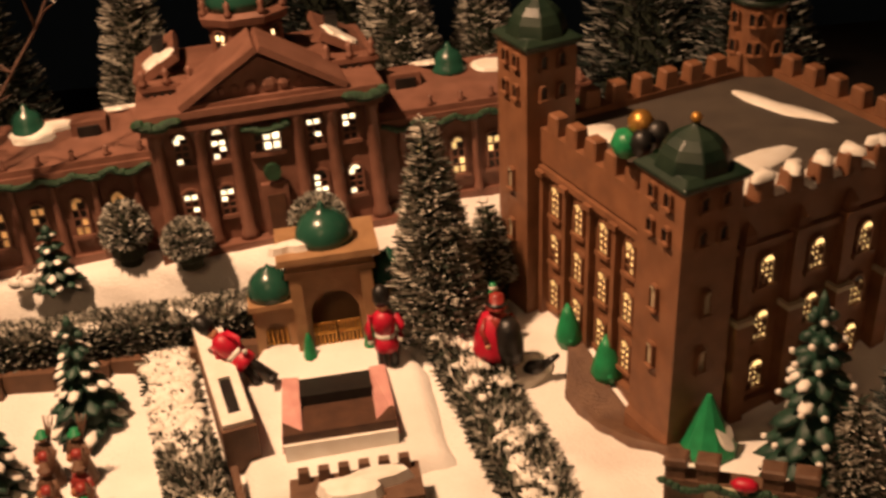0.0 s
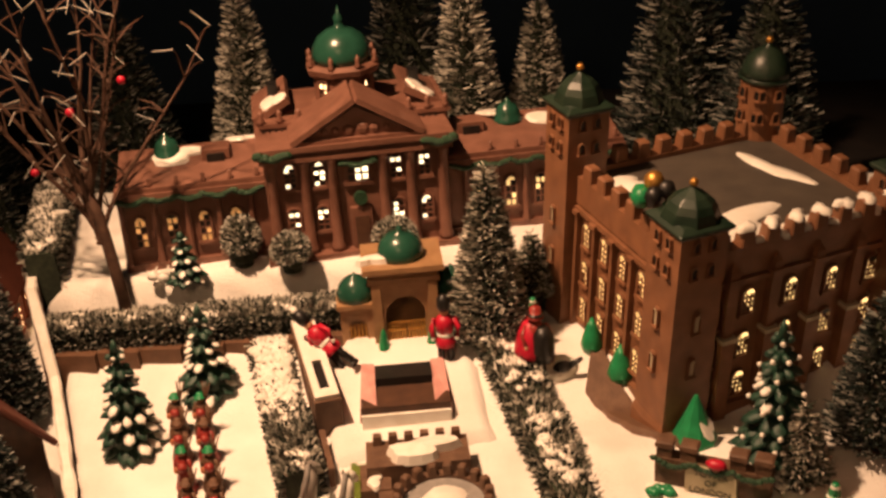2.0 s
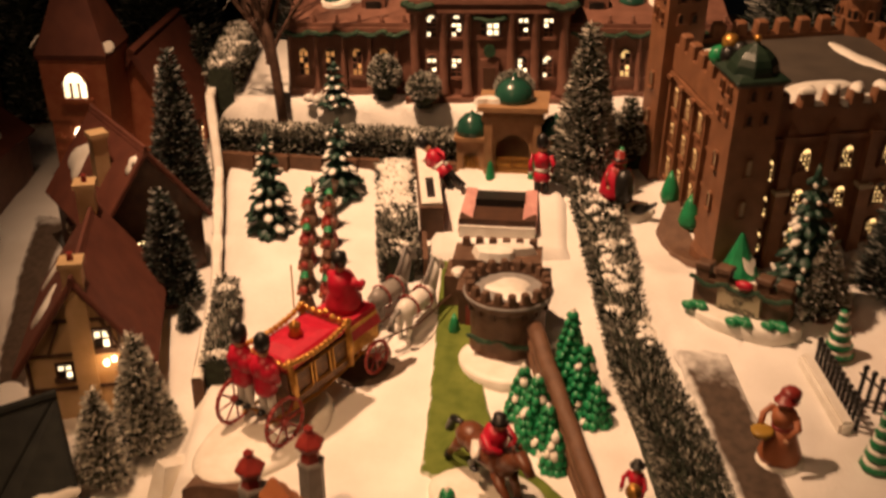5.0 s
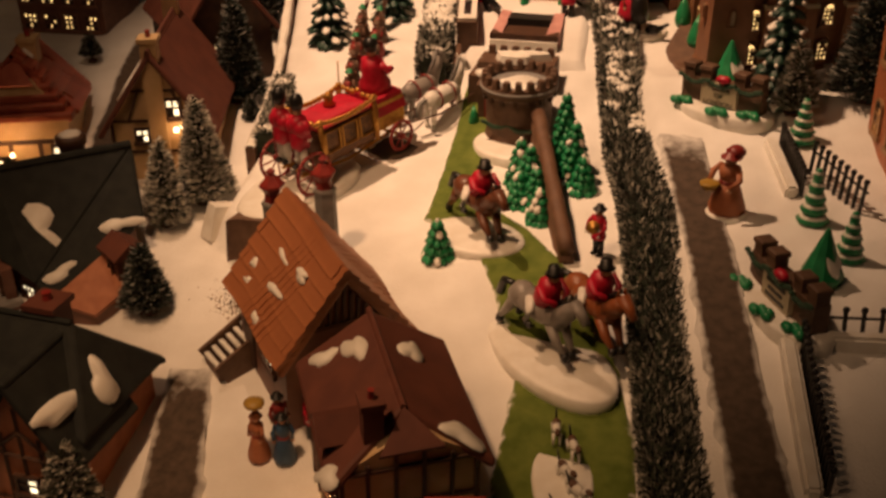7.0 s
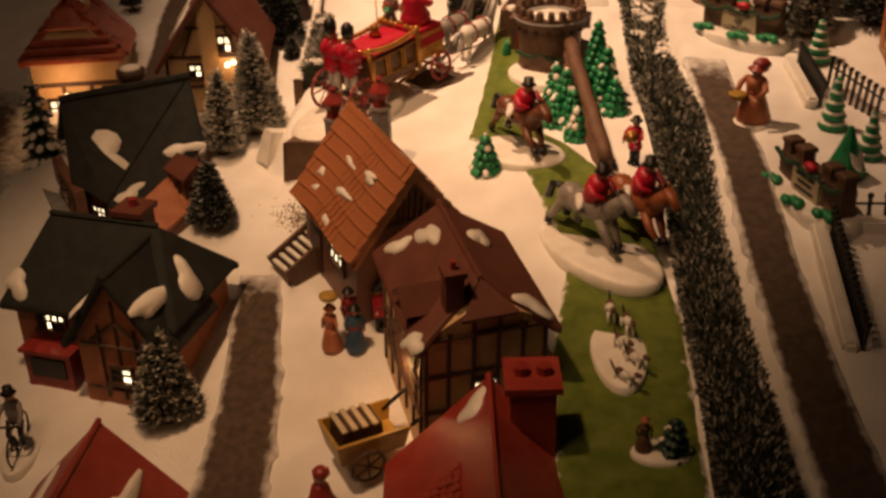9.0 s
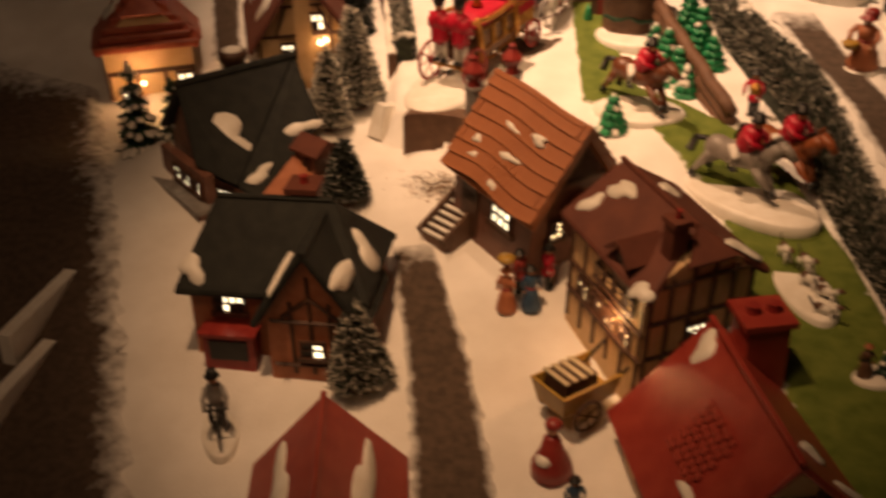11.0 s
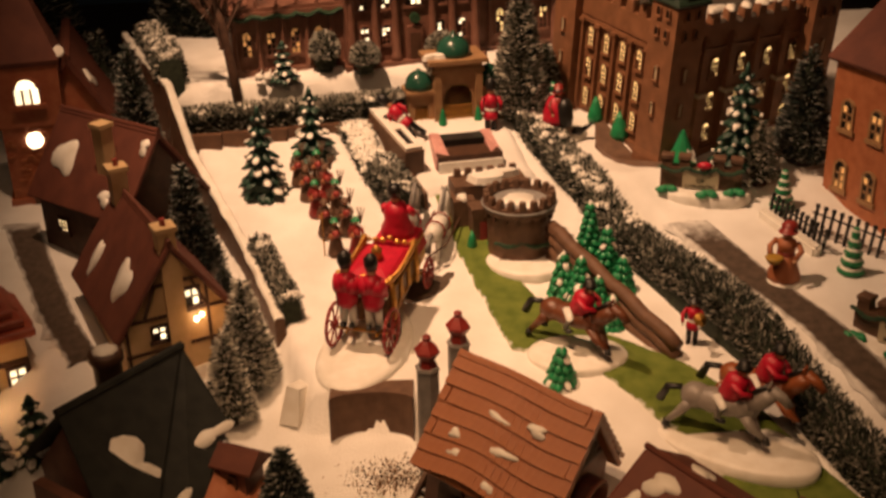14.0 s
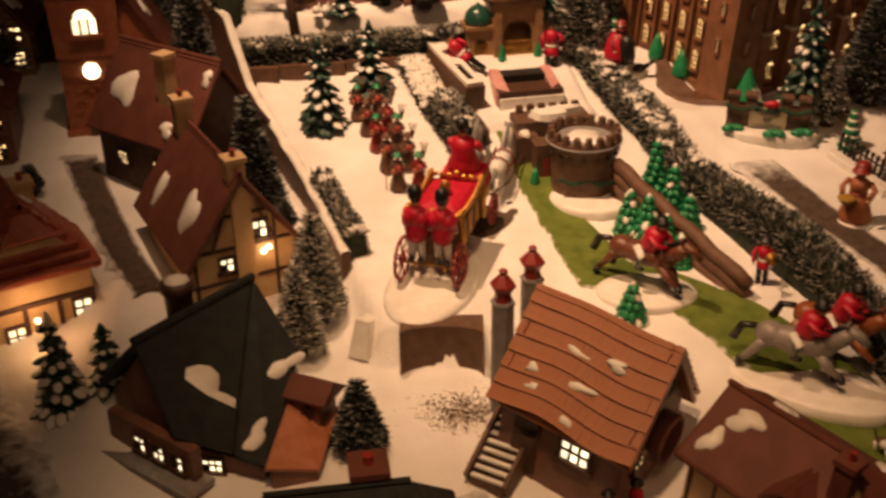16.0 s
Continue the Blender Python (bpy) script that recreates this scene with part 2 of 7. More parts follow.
def lathe(bm, prof, seg=12, m=0, M=None, turn=0.0):
    """A body of revolution about z from (radius, height) pairs."""
    rings = []
    for r, z in prof:
        if r < 1e-6:
            rings.append([put(bm, (0, 0, z), M)])
        else:
            rings.append([put(bm, (r * math.cos(turn + i * math.tau / seg), r * math.sin(turn + i * math.tau / seg), z), M) for i in range(seg)])
    for a, b in zip(rings, rings[1:]):
        for i in range(seg):
            j = (i + 1) % seg
            if len(a) == 1 and len(b) == 1:
                continue
            if len(a) == 1:
                face(bm, [a[0], b[j], b[i]], m)
            elif len(b) == 1:
                face(bm, [a[i], a[j], b[0]], m)
            else:
                face(bm, [a[i], a[j], b[j], b[i]], m)
    if len(rings[0]) > 1:
        face(bm, rings[0][::-1], m)
    if len(rings[-1]) > 1:
        face(bm, rings[-1], m)


def blob(bm, c, r, m=0, M=None, seg=8):
    """A ball or egg at c with radii r."""
    r = r if isinstance(r, (tuple, list)) else (r, r, r)
    B = Matrix.Translation(c) @ Matrix.Diagonal((*r, 1))
    n = max(4, seg // 2 + 1)
    lathe(bm, [(max(0, math.sin(math.pi * i / n)) if 0 < i < n else 0, -math.cos(math.pi * i / n)) for i in range(n + 1)], seg, m, (M @ B) if M else B)


def tube(bm, pts, r0, r1, seg=6, m=0, M=None):
    """A round bar along points, from radius r0 to r1."""
    pts = [Vector(p) for p in pts]
    rings = []
    for i, p in enumerate(pts):
        d = (pts[min(i + 1, len(pts) - 1)] - pts[max(i - 1, 0)]).normalized()
        s = d.cross(Vector((0, 0, 1)) if abs(d.z) < 0.95 else Vector((1, 0, 0))).normalized()
        u = s.cross(d)
        r = r0 + (r1 - r0) * i / (len(pts) - 1)
        rings.append([put(bm, p + (s * math.cos(k * math.tau / seg) + u * math.sin(k * math.tau / seg)) * r, M) for k in range(seg)])
    for a, b in zip(rings, rings[1:]):
        for k in range(seg):
            face(bm, [a[k], a[(k + 1) % seg], b[(k + 1) % seg], b[k]], m)
    face(bm, rings[0][::-1], m)
    face(bm, rings[-1], m)


def slab(bm, p, thick, m=0, M=None):
    """A slab under the four-cornered face p."""
    p = [Vector(q) for q in p]
    n = (p[1] - p[0]).cross(p[2] - p[0]).normalized() * thick
    a = [put(bm, q, M) for q in p]
    b = [put(bm, q - n, M) for q in p]
    face(bm, a, m)
    face(bm, b[::-1], m)
    for i in range(len(p)):
        j = (i + 1) % len(p)
        face(bm, [a[j], a[i], b[i], b[j]], m)


def drift(bm, o, u, v, ru, rv, seed, m=0, M=None, thick=0.002):
    """A patch of snow with an uneven outline on the slope through o along u and v."""
    rnd = random.Random(seed)
    o, u, v = Vector(o), Vector(u).normalized(), Vector(v).normalized()
    n = u.cross(v).normalized()
    ph = [rnd.uniform(0, 6.28) for _ in range(3)]
    rim, low = [], []
    for i in range(20):
        a = i * math.tau / 20
        k = 1 + 0.28 * math.sin(2 * a + ph[0]) + 0.2 * math.sin(3 * a + ph[1]) + 0.08 * math.sin(5 * a + ph[2])
        q = u * (ru * k * math.cos(a)) + v * (rv * k * math.sin(a))
        low.append(put(bm, o + q - n * 0.001, M))
        rim.append(put(bm, o + q * 0.88 + n * thick, M))
    top = put(bm, o + n * thick * 1.4, M)
    for i in range(20):
        j = (i + 1) % 20
        face(bm, [low[i], low[j], rim[j], rim[i]], m)
        face(bm, [rim[i], rim[j], top], m)


def part(name, bm, materials, parent, label="", smooth=False, at=None):
    """Links a bmesh as one mesh object under a thing or a part."""
    bmesh.ops.recalc_face_normals(bm, faces=bm.faces[:])
    me = bpy.data.meshes.new(name)
    bm.to_mesh(me)
    bm.free()
    for m in materials if isinstance(materials, (list, tuple)) else [materials]:
        me.materials.append(m)
    if smooth:
        me.polygons.foreach_set("use_smooth", [True] * len(me.polygons))
    ob = new(name, me)
    ob.parent = parent
    if at:
        ob.matrix_basis = at
    if label:
        tagged(ob, label)
    return ob


def share(name, me, parent, m, label=""):
    """Another object on the same mesh."""
    ob = new(name, me)
    ob.parent = parent
    ob.matrix_basis = m
    if label:
        tagged(ob, label)
    return ob


def thing(name, label, category, m, group="", kind=""):
    ob = tagged(new(name), label, category, group, kind)
    ob.matrix_basis = m
    return ob


def solo(name, bm, materials, label, category, m=None, group="", kind="", smooth=False):
    """A thing that is one mesh."""
    ob = tagged(part(name, bm, materials, None, "", smooth), label, category, group, kind)
    if m:
        ob.matrix_basis = m
    return ob


def on(x, y, rz=0, dz=0.0):
    """A pose on the snow."""
    return pose(x, y, ground(x, y) + dz, 0, 0, rz)


# ---- the room and the table ----
for nm, lo, hi, mt in (("wall_north", (-2.6, 2.1, -0.95), (2.6, 2.2, 2.0), WALLM), ("wall_south", (-2.6, -2.2, -0.95), (2.6, -2.1, 2.0), WALLM),
                       ("wall_west", (-2.7, -2.2, -0.95), (-2.6, 2.2, 2.0), WALLM), ("wall_east", (2.6, -2.2, -0.95), (2.7, 2.2, 2.0), WALLM),
                       ("floor", (-2.7, -2.2, -1.05), (2.7, 2.2, -0.95), CLOTH), ("ceiling", (-2.7, -2.2, 2.0), (2.7, 2.2, 2.1), WALLM)):
    bm = bmesh.new()
    box(bm, lo, hi)
    solo(nm, bm, mt, "dark plain %s of the unlit room" % nm.split("_")[0], nm.split("_")[0], kind="structure")

# snow cover over the stepped table
X0, X1, Y0, Y1, STEP = -1.35, 0.85, -0.72, 1.19, 0.0085
nx, ny = int((X1 - X0) / STEP), int((Y1 - Y0) / STEP)
verts, faces = [], []
for j in range(ny + 1):
    for i in range(nx + 1):
        x, y = X0 + i * STEP, Y0 + j * STEP
        z = ground(x, y) + 0.0030 * noise.noise((x * 22, y * 22, 0.3)) + 0.0012 * noise.noise((x * 70, y * 70, 2.3))
        verts.append((x, y, z))
for j in range(ny):
    for i in range(nx):
        a = j * (nx + 1) + i
        faces.append((a, a + 1, a + nx + 2, a + nx + 1))
me = bpy.data.meshes.new("ground")
me.from_pydata(verts, [], faces)
me.materials.append(SNOW)
me.polygons.foreach_set("use_smooth", [True] * len(me.polygons))
tagged(new("ground", me), "white cotton snow cover over the stepped display", "snow", kind="structure")
bm = bmesh.new()
box(bm, (X0 + 0.02, Y0 + 0.02, -0.95), (X1 - 0.02, Y1 - 0.02, -0.20))
box(bm, (X0, Y1 - 0.03, -0.95), (X1, 1.85, 0.19))
solo("table", bm, CLOTH, "long display table draped in dark cloth", "table")


def strip(name, left, right, material, label, category, lift=0.0035, across=20, along=14, kind="structure", wob=0.004):
    """A cover laid on the snow between two lines of (x, y) points, with a thin edge."""
    vs, fs, cover = [], [], []
    L, R = [], []
    for pts, out in ((left, L), (right, R)):
        for (xa, ya), (xb, yb) in zip(pts, pts[1:]):
            for k in range(along):
                out.append((xa + (xb - xa) * k / along, ya + (yb - ya) * k / along))
        out.append(pts[-1])
    n = min(len(L), len(R))
    for i in range(n):
        for k in range(across + 1):
            f = k / across
            x, y = L[i][0] + (R[i][0] - L[i][0]) * f, L[i][1] + (R[i][1] - L[i][1]) * f
            e = k in (0, across) or i in (0, n - 1)
            if e:
                x += wob * noise.noise((x * 60, y * 60, 5.0))
                y += wob * noise.noise((x * 60, y * 60, 9.0))
            z = max(ground(x, y), ground(x + 0.006, y), ground(x - 0.006, y), ground(x, y - 0.006))
            vs.append((x, y, z + (-0.003 if e else lift)))
            cover.append(min(1.0, 4.4 * min(f, 1 - f), 9.0 * i / n))
    w = across + 1
    for i in range(n - 1):
        for k in range(across):
            a = i * w + k
            fs.append((a, a + 1, a + w + 1, a + w))
    mesh = bpy.data.meshes.new(name)
    mesh.from_pydata(vs, [], fs)
    mesh.attributes.new("cover", "FLOAT", "POINT").data.foreach_set("value", cover)
    mesh.materials.append(material)
    mesh.polygons.foreach_set("use_smooth", [True] * len(mesh.polygons))
    return tagged(new(name, mesh), label, category, kind=kind)


strip("road", [(-0.300, 0.16), (-0.235, -0.01), (-0.19, -0.16), (-0.1, -0.45)], [(-0.252, 0.172), (-0.165, 0.003), (-0.108, -0.145), (0.0, -0.45)], EARTHE,
      "brown gravel lane dusted with snow at the edges", "road", wob=0.012)
strip("road", [(-1.14, 0.56), (-1.05, 0.14), (-0.86, -0.02), (-0.70, -0.20), (-0.6, -0.5)], [(-0.815, 0.46), (-0.735, 0.33), (-0.632, 0.16), (-0.548, -0.012), (-0.446, -0.2), (-0.3, -0.5)], EARTHE,
      "broad brown gravel road with snowy edges", "road", wob=0.02)
strip("road", [(0.098, 0.592), (0.165, 0.41), (0.235, 0.22), (0.30, 0.03), (0.42, -0.3)], [(0.152, 0.594), (0.222, 0.40), (0.292, 0.205), (0.36, 0.02), (0.5, -0.3)], EARTHE,
      "brown gravel lane beside the long hedge", "road", wob=0.008)
strip("road", [(-0.79, 0.80), (-0.735, 0.67), (-0.675, 0.54), (-0.63, 0.46)], [(-0.735, 0.80), (-0.685, 0.67), (-0.63, 0.54), (-0.59, 0.47)], EARTHE,
      "narrow brown lane dusted with snow", "road", wob=0.02)
strip("lawn", [(-0.186, 0.735), (-0.172, 0.66), (-0.137, 0.50), (-0.118, 0.402), (-0.055, 0.385), (0.005, 0.30), (0.06, 0.22), (0.085, 0.08), (0.14, -0.1), (0.2, -0.35)],
      [(-0.146, 0.735), (-0.132, 0.665), (-0.085, 0.54), (-0.05, 0.455), (0.005, 0.42), (0.06, 0.37), (0.135, 0.285), (0.195, 0.16), (0.245, 0.0), (0.33, -0.3)], FELTE,
      "bright green felt lawn laid over the snow", "lawn", wob=0.003)
strip("pavement", [(0.065, 0.86), (0.055, 0.81), (0.10, 0.74), (0.14, 0.70)], [(0.075, 0.865), (0.098, 0.81), (0.125, 0.755), (0.155, 0.715)], STONE,
      "brown stone path along the castle wall", "path", lift=0.006)


# ---- windows ----
WIN = {}


def window_mesh(w, h, cols, rows, arch, fm, pm, keep=1.0, seed=0):
    key = (w, h, cols, rows, arch, fm.name, pm.name, keep, seed)
    if key in WIN:
        return WIN[key]
    rnd = random.Random(seed)
    t = min(w, h) * 0.15
    bm = bmesh.new()
    box(bm, (-w / 2 - t, -0.003, -t), (-w / 2 + t * 0.3, 0.002, h + t))
    box(bm, (w / 2 - t * 0.3, -0.003, -t), (w / 2 + t, 0.002, h + t))
    box(bm, (-w / 2 - 2 * t, -0.0042, -2.4 * t), (w / 2 + 2 * t, 0.002, -t * 0.3))
    if arch:
        pts = [(-w / 2 - t, h)] + [(-(w / 2 + t) * math.cos(a), h + w * 0.5 * math.sin(a)) for a in [math.pi * k / 6 for k in range(1, 6)]] + [(w / 2 + t, h)]
        prism(bm, pts, -0.003, 0.002)
    else:
        box(bm, (-w / 2 - t, -0.0034, h - t * 0.2), (w / 2 + t, 0.002, h + t * 1.4))
    for k in range(1, cols):
        x = -w / 2 + w * k / cols
        box(bm, (x - t * 0.45, -0.0026, 0), (x + t * 0.45, 0.002, h))
    for k in range(1, rows):
        z = h * k / rows
        box(bm, (-w / 2, -0.0024, z - t * 0.45), (w / 2, 0.002, z + t * 0.45))
    fr = bpy.data.meshes.new("window_frame")
    bm.to_mesh(fr)
    bm.free()
    fr.materials.append(fm)
    bm = bmesh.new()
    for i in range(cols):
        for j in range(rows):
            lit = rnd.random() < keep
            x0, z0 = -w / 2 + w * i / cols, h * j / rows
            face(bm, [bm.verts.new(q) for q in ((x0, -0.0012, z0), (x0 + w / cols, -0.0012, z0), (x0 + w / cols, -0.0012, z0 + h / rows), (x0, -0.0012, z0 + h / rows))], 0 if lit else 1)
    if arch:
        vs = [bm.verts.new(((w / 2 - t) * math.cos(a), -0.0034, h + (w * 0.5 - t) * math.sin(a))) for a in [math.pi * k / 6 for k in range(7)]]
        face(bm, vs[::-1], 0 if rnd.random() < keep else 1)
    bmesh.ops.recalc_face_normals(bm, faces=bm.faces[:])
    pn = bpy.data.meshes.new("pane")
    bm.to_mesh(pn)
    bm.free()
    pn.materials.append(pm)
    pn.materials.append(BLACK)
    WIN[key] = (fr, pn)
    return fr, pn


def windows(parent, spots, w, h, cols=2, rows=3, arch=False, fm=DKBROWN, pm=LITY, keep=1.0, kinds=3, label=""):
    for i, m in enumerate(spots):
        fr, pn = window_mesh(w, h, cols, rows, arch, fm, pm, keep, i % kinds)
        win = share("window", fr, parent, m, label)
        share("pane", pn, win, Matrix.Identity(4))


# ---- palace ----
def garland(bm, a, b, sag, r, m=0, n=16):
    a, b = Vector(a), Vector(b)
    rnd = random.Random(7)
    for i in range(n + 1):
        f = i / n
        p = a.lerp(b, f)
        p.z -= sag * abs(math.sin(f * math.pi * max(1, round((b - a).length / 0.035))))
        blob(bm, p + Vector((0, -r * 0.3, rnd.uniform(-0.3, 0.3) * r)), (r * 1.4, r, r * rnd.uniform(0.8, 1.2)), m, seg=6)


def palace():
    P = thing("palace", "brown ceramic miniature palace with columned portico, green domes and lit windows", "palace", pose(-0.168, 0.985, TERRACE, 0, 0, 13))
    W, H = 0.292, 0.088
    for s in (-1, 1):
        bm = bmesh.new()
        x0, x1 = sorted((s * 0.06, s * W))
        box(bm, (x0, 0.022, -0.03), (x1, 0.15, H))
        box(bm, (x0 - 0.002, 0.016, -0.03), (x1 + 0.002, 0.152, 0.008))
        box(bm, (x0 - 0.004, 0.012, H), (x1 + 0.004, 0.154, H + 0.006))
        box(bm, (x0 - 0.002, 0.015, H + 0.006), (x1 + 0.002, 0.15, H + 0.012))
        wing = part("wing", bm, BRICK, P)
        for k in range(5):
            bm = bmesh.new()
            x = s * ((0.104 if s > 0 else 0.146) + k * 0.036)
            lathe(bm, [(0.0052, 0.006), (0.0052, 0.011), (0.0038, 0.014), (0.0034, H - 0.008), (0.0046, H - 0.005), (0.0046, H)], 10, 0, pose(x, 0.0195, 0))
            part("pilaster", bm, BRICK, wing, smooth=True)
        windows(wing, [pose(s * ((0.122 if s > 0 else 0.164) + k * 0.036), 0.022, 0.028) for k in range(4)], 0.0125, 0.032, 2, 4, True, BRICK, LITO if s < 0 else LITY, 0.55)
        bm = bmesh.new()
        slab(bm, [(x0, 0.02, H + 0.012), (x1, 0.02, H + 0.012), (x1, 0.1, H + 0.03), (x0, 0.1, H + 0.03)], 0.006)
        slab(bm, [(x0, 0.1, H + 0.03), (x1, 0.1, H + 0.03), (x1, 0.152, H + 0.012), (x0, 0.152, H + 0.012)], 0.006)
        xd = 0.12 if s > 0 else -0.18
        box(bm, (xd - 0.016, 0.06, H + 0.012), (xd + 0.016, 0.09, H + 0.034), 0)
        box(bm, (xd - 0.010, 0.057, H + 0.016), (xd + 0.010, 0.061, H + 0.03), 1)
        drift(bm, (s * 0.225, 0.075, H + 0.026), (1, 0, 0), (0, 0.08, 0.018), 0.03, 0.016, 3 + s, 2)
        drift(bm, (s * 0.15, 0.11, H + 0.028), (1, 0, 0), (0, 0.08, -0.018), 0.018, 0.02, 5 + s, 2)
        roof = part("roof", bm, [BRICK, BLACK, SNOWP], wing)
        bm = bmesh.new()
        lathe(bm, [(0.018, H + 0.008), (0.018, H + 0.024), (0.019, H + 0.026), (0.0155, H + 0.029), (0.0145, H + 0.036), (0.011, H + 0.043), (0.004, H + 0.047), (0.0015, H + 0.052), (0, H + 0.053)], 14, 0, pose(0.170 if s > 0 else -0.236, 0.085, 0))
        part("corner_dome", bm, DOME, wing, "small dark green dome", smooth=True)
        bm = bmesh.new()
        garland(bm, (0.086 if s > 0 else -0.132, 0.013, H + 0.001), (s * W, 0.013, H + 0.001), 0.005, 0.0034, n=44)
        part("garland", bm, GARLAND, wing, "green christmas garland")
        for k in range(6):
            bm = bmesh.new()
            lathe(bm, [(0.003, 0), (0.0032, 0.003), (0.0016, 0.005), (0.0028, 0.008), (0, 0.012)], 8, 0, pose(s * (0.135 + k * 0.03), 0.02, H + 0.012))
            part("finial", bm, BRICK, wing, smooth=True)
    HP, PX = 0.119, -0.022
    bm = bmesh.new()
    box(bm, (PX - 0.105, 0.004, -0.03), (PX + 0.105, 0.155, HP))
    box(bm, (PX - 0.111, -0.012, -0.03), (PX + 0.111, 0.05, 0.006))
    box(bm, (PX - 0.109, -0.008, HP), (PX + 0.109, 0.156, HP + 0.005))
    box(bm, (PX - 0.106, -0.004, HP + 0.005), (PX + 0.106, 0.15, HP + 0.012))
    box(bm, (PX - 0.111, -0.010, HP + 0.012), (PX + 0.111, 0.156, HP + 0.018))
    port = part("portico", bm, BRICK, P)
    for x in (-0.097, -0.06, -0.029, 0.029, 0.06, 0.097):
        bm = bmesh.new()
        lathe(bm, [(0.0088, 0.006), (0.0088, 0.012), (0.0068, 0.016), (0.006, 0.06), (0.0054, HP - 0.008), (0.0075, HP - 0.004), (0.0075, HP)], 12, 0, pose(PX + x, 0.0, 0))
        part("column", bm, BRICK, port, smooth=True)
    windows(port, [pose(PX + x, 0.004, z) for x in (-0.0765, -0.0435, 0.0435, 0.0765) for z in (0.032, 0.086)], 0.0125, 0.024, 2, 4, True, BRICK, LIT, 0.42, 5)
    windows(port, [pose(PX, 0.004, 0.088)], 0.024, 0.016, 3, 2, False, BRICK, LIT, 0.7, 1)
    bm = bmesh.new()
    box(bm, (PX - 0.012, -0.004, 0.006), (PX + 0.012, 0.006, 0.056), 0)
    box(bm, (PX - 0.008, -0.006, 0.006), (PX + 0.008, 0.0, 0.046), 1)
    lathe(bm, [(0.008, -0.003), (0.008, 0.003)], 12, 2, pose(PX, -0.004, 0.068, 90))
    part("door", bm, [BRICK, DKBROWN, GARLAND], port, "arched door with a wreath above")
    bm = bmesh.new()
    prism(bm, [(PX - 0.064, HP + 0.018), (PX + 0.070, HP + 0.018), (PX + 0.003, HP + 0.056)], 0.0, 0.07)
    for s in (-1, 1):
        slab(bm, [(PX + 0.003 + s * 0.073, -0.009, HP + 0.018), (PX + 0.003, -0.009, HP + 0.062), (PX + 0.003, 0.07, HP + 0.062), (PX + 0.003 + s * 0.073, 0.07, HP + 0.018)][::s], 0.006)
    box(bm, (PX - 0.066, -0.006, HP + 0.018), (PX + 0.072, 0.01, HP + 0.022))
    for x, r in ((-0.03, 0.005), (-0.012, 0.007), (0.008, 0.008), (0.025, 0.006), (0.042, 0.004), (-0.045, 0.004)):
        blob(bm, (PX + 0.003 + x * 0.8, 0.0, HP + 0.030), (r, 0.003, r * 0.9), seg=6)
    part("pediment", bm, BRICK, port)
    bm = bmesh.new()
    for s in (-1, 1):
        garland(bm, (PX + s * 0.078, -0.009, HP + 0.012), (PX + s * 0.109, -0.009, HP + 0.012), 0.003, 0.005, n=8)
    garland(bm, (PX - 0.018, -0.003, 0.112), (PX + 0.018, -0.003, 0.112), 0.003, 0.004, n=8)
    part("garland", bm, GARLAND, port, "green christmas garland")
    # attic with balustrade, finials and the drum
    bm = bmesh.new()
    box(bm, (-0.125, 0.06, H), (0.093, 0.19, HP + 0.022))
    box(bm, (-0.128, 0.057, HP + 0.022), (0.096, 0.192, HP + 0.027))
    for s in (-1, 1):
        for k in range(5):
            box(bm, (s * 0.072 + PX + s * k * 0.007 - 0.0015, 0.055, HP + 0.006), (s * 0.072 + PX + s * k * 0.007 + 0.0015, 0.058, HP + 0.02), 1)
        slab(bm, [(PX + s * 0.112, 0.08, HP + 0.027), (PX + s * 0.112, 0.18, HP + 0.027), (PX + s * 0.070, 0.18, HP + 0.050), (PX + s * 0.070, 0.08, HP + 0.050)][::s], 0.008)
        box(bm, (PX + s * 0.085 - 0.006, 0.12, HP + 0.03), (PX + s * 0.085 + 0.006, 0.14, HP + 0.056), 1)
        drift(bm, (PX + s * 0.088, 0.1, HP + 0.041), (1, 0, -0.55 * s), (0, 1, 0), 0.016, 0.02, 9, 2)
    attic = part("attic", bm, [BRICK, BLACK, SNOWP], P)
    for k in range(11):
        bm = bmesh.new()
        x = -0.124 + k * 0.0215
        lathe(bm, [(0.004, 0), (0.0045, 0.004), (0.002, 0.007), (0.004, 0.011), (0, 0.017)], 8, 0, pose(x, 0.06, HP + 0.027))
        part("finial", bm, BRICK, attic, smooth=True)
    bm = bmesh.new()
    lathe(bm, [(0.044, 0.135), (0.044, 0.146), (0.038, 0.150), (0.038, 0.180), (0.044, 0.184), (0.046, 0.191), (0.040, 0.195)], 8, 0, pose(-0.021, 0.125, 0), math.pi / 8)
    drum = part("drum", bm, BRICK, P)
    windows(drum, [Matrix.Translation((-0.021, 0.125, 0)) @ pose(0, 0, 0, 0, 0, a) @ pose(0, -0.0352, 0.155) for a in (-45, 0, 45)], 0.012, 0.02, 2, 3, True, BRICK, LITW, 0.6)
    bm = bmesh.new()
    lathe(bm, [(0.034, 0.195), (0.0355, 0.203), (0.0335, 0.214), (0.027, 0.225), (0.015, 0.233), (0.006, 0.236), (0.005, 0.242), (0.0065, 0.246), (0.002, 0.252), (0, 0.262)], 20, 0, pose(-0.021, 0.125, 0))
    part("dome", bm, DOME, drum, "large glossy green dome", smooth=True)
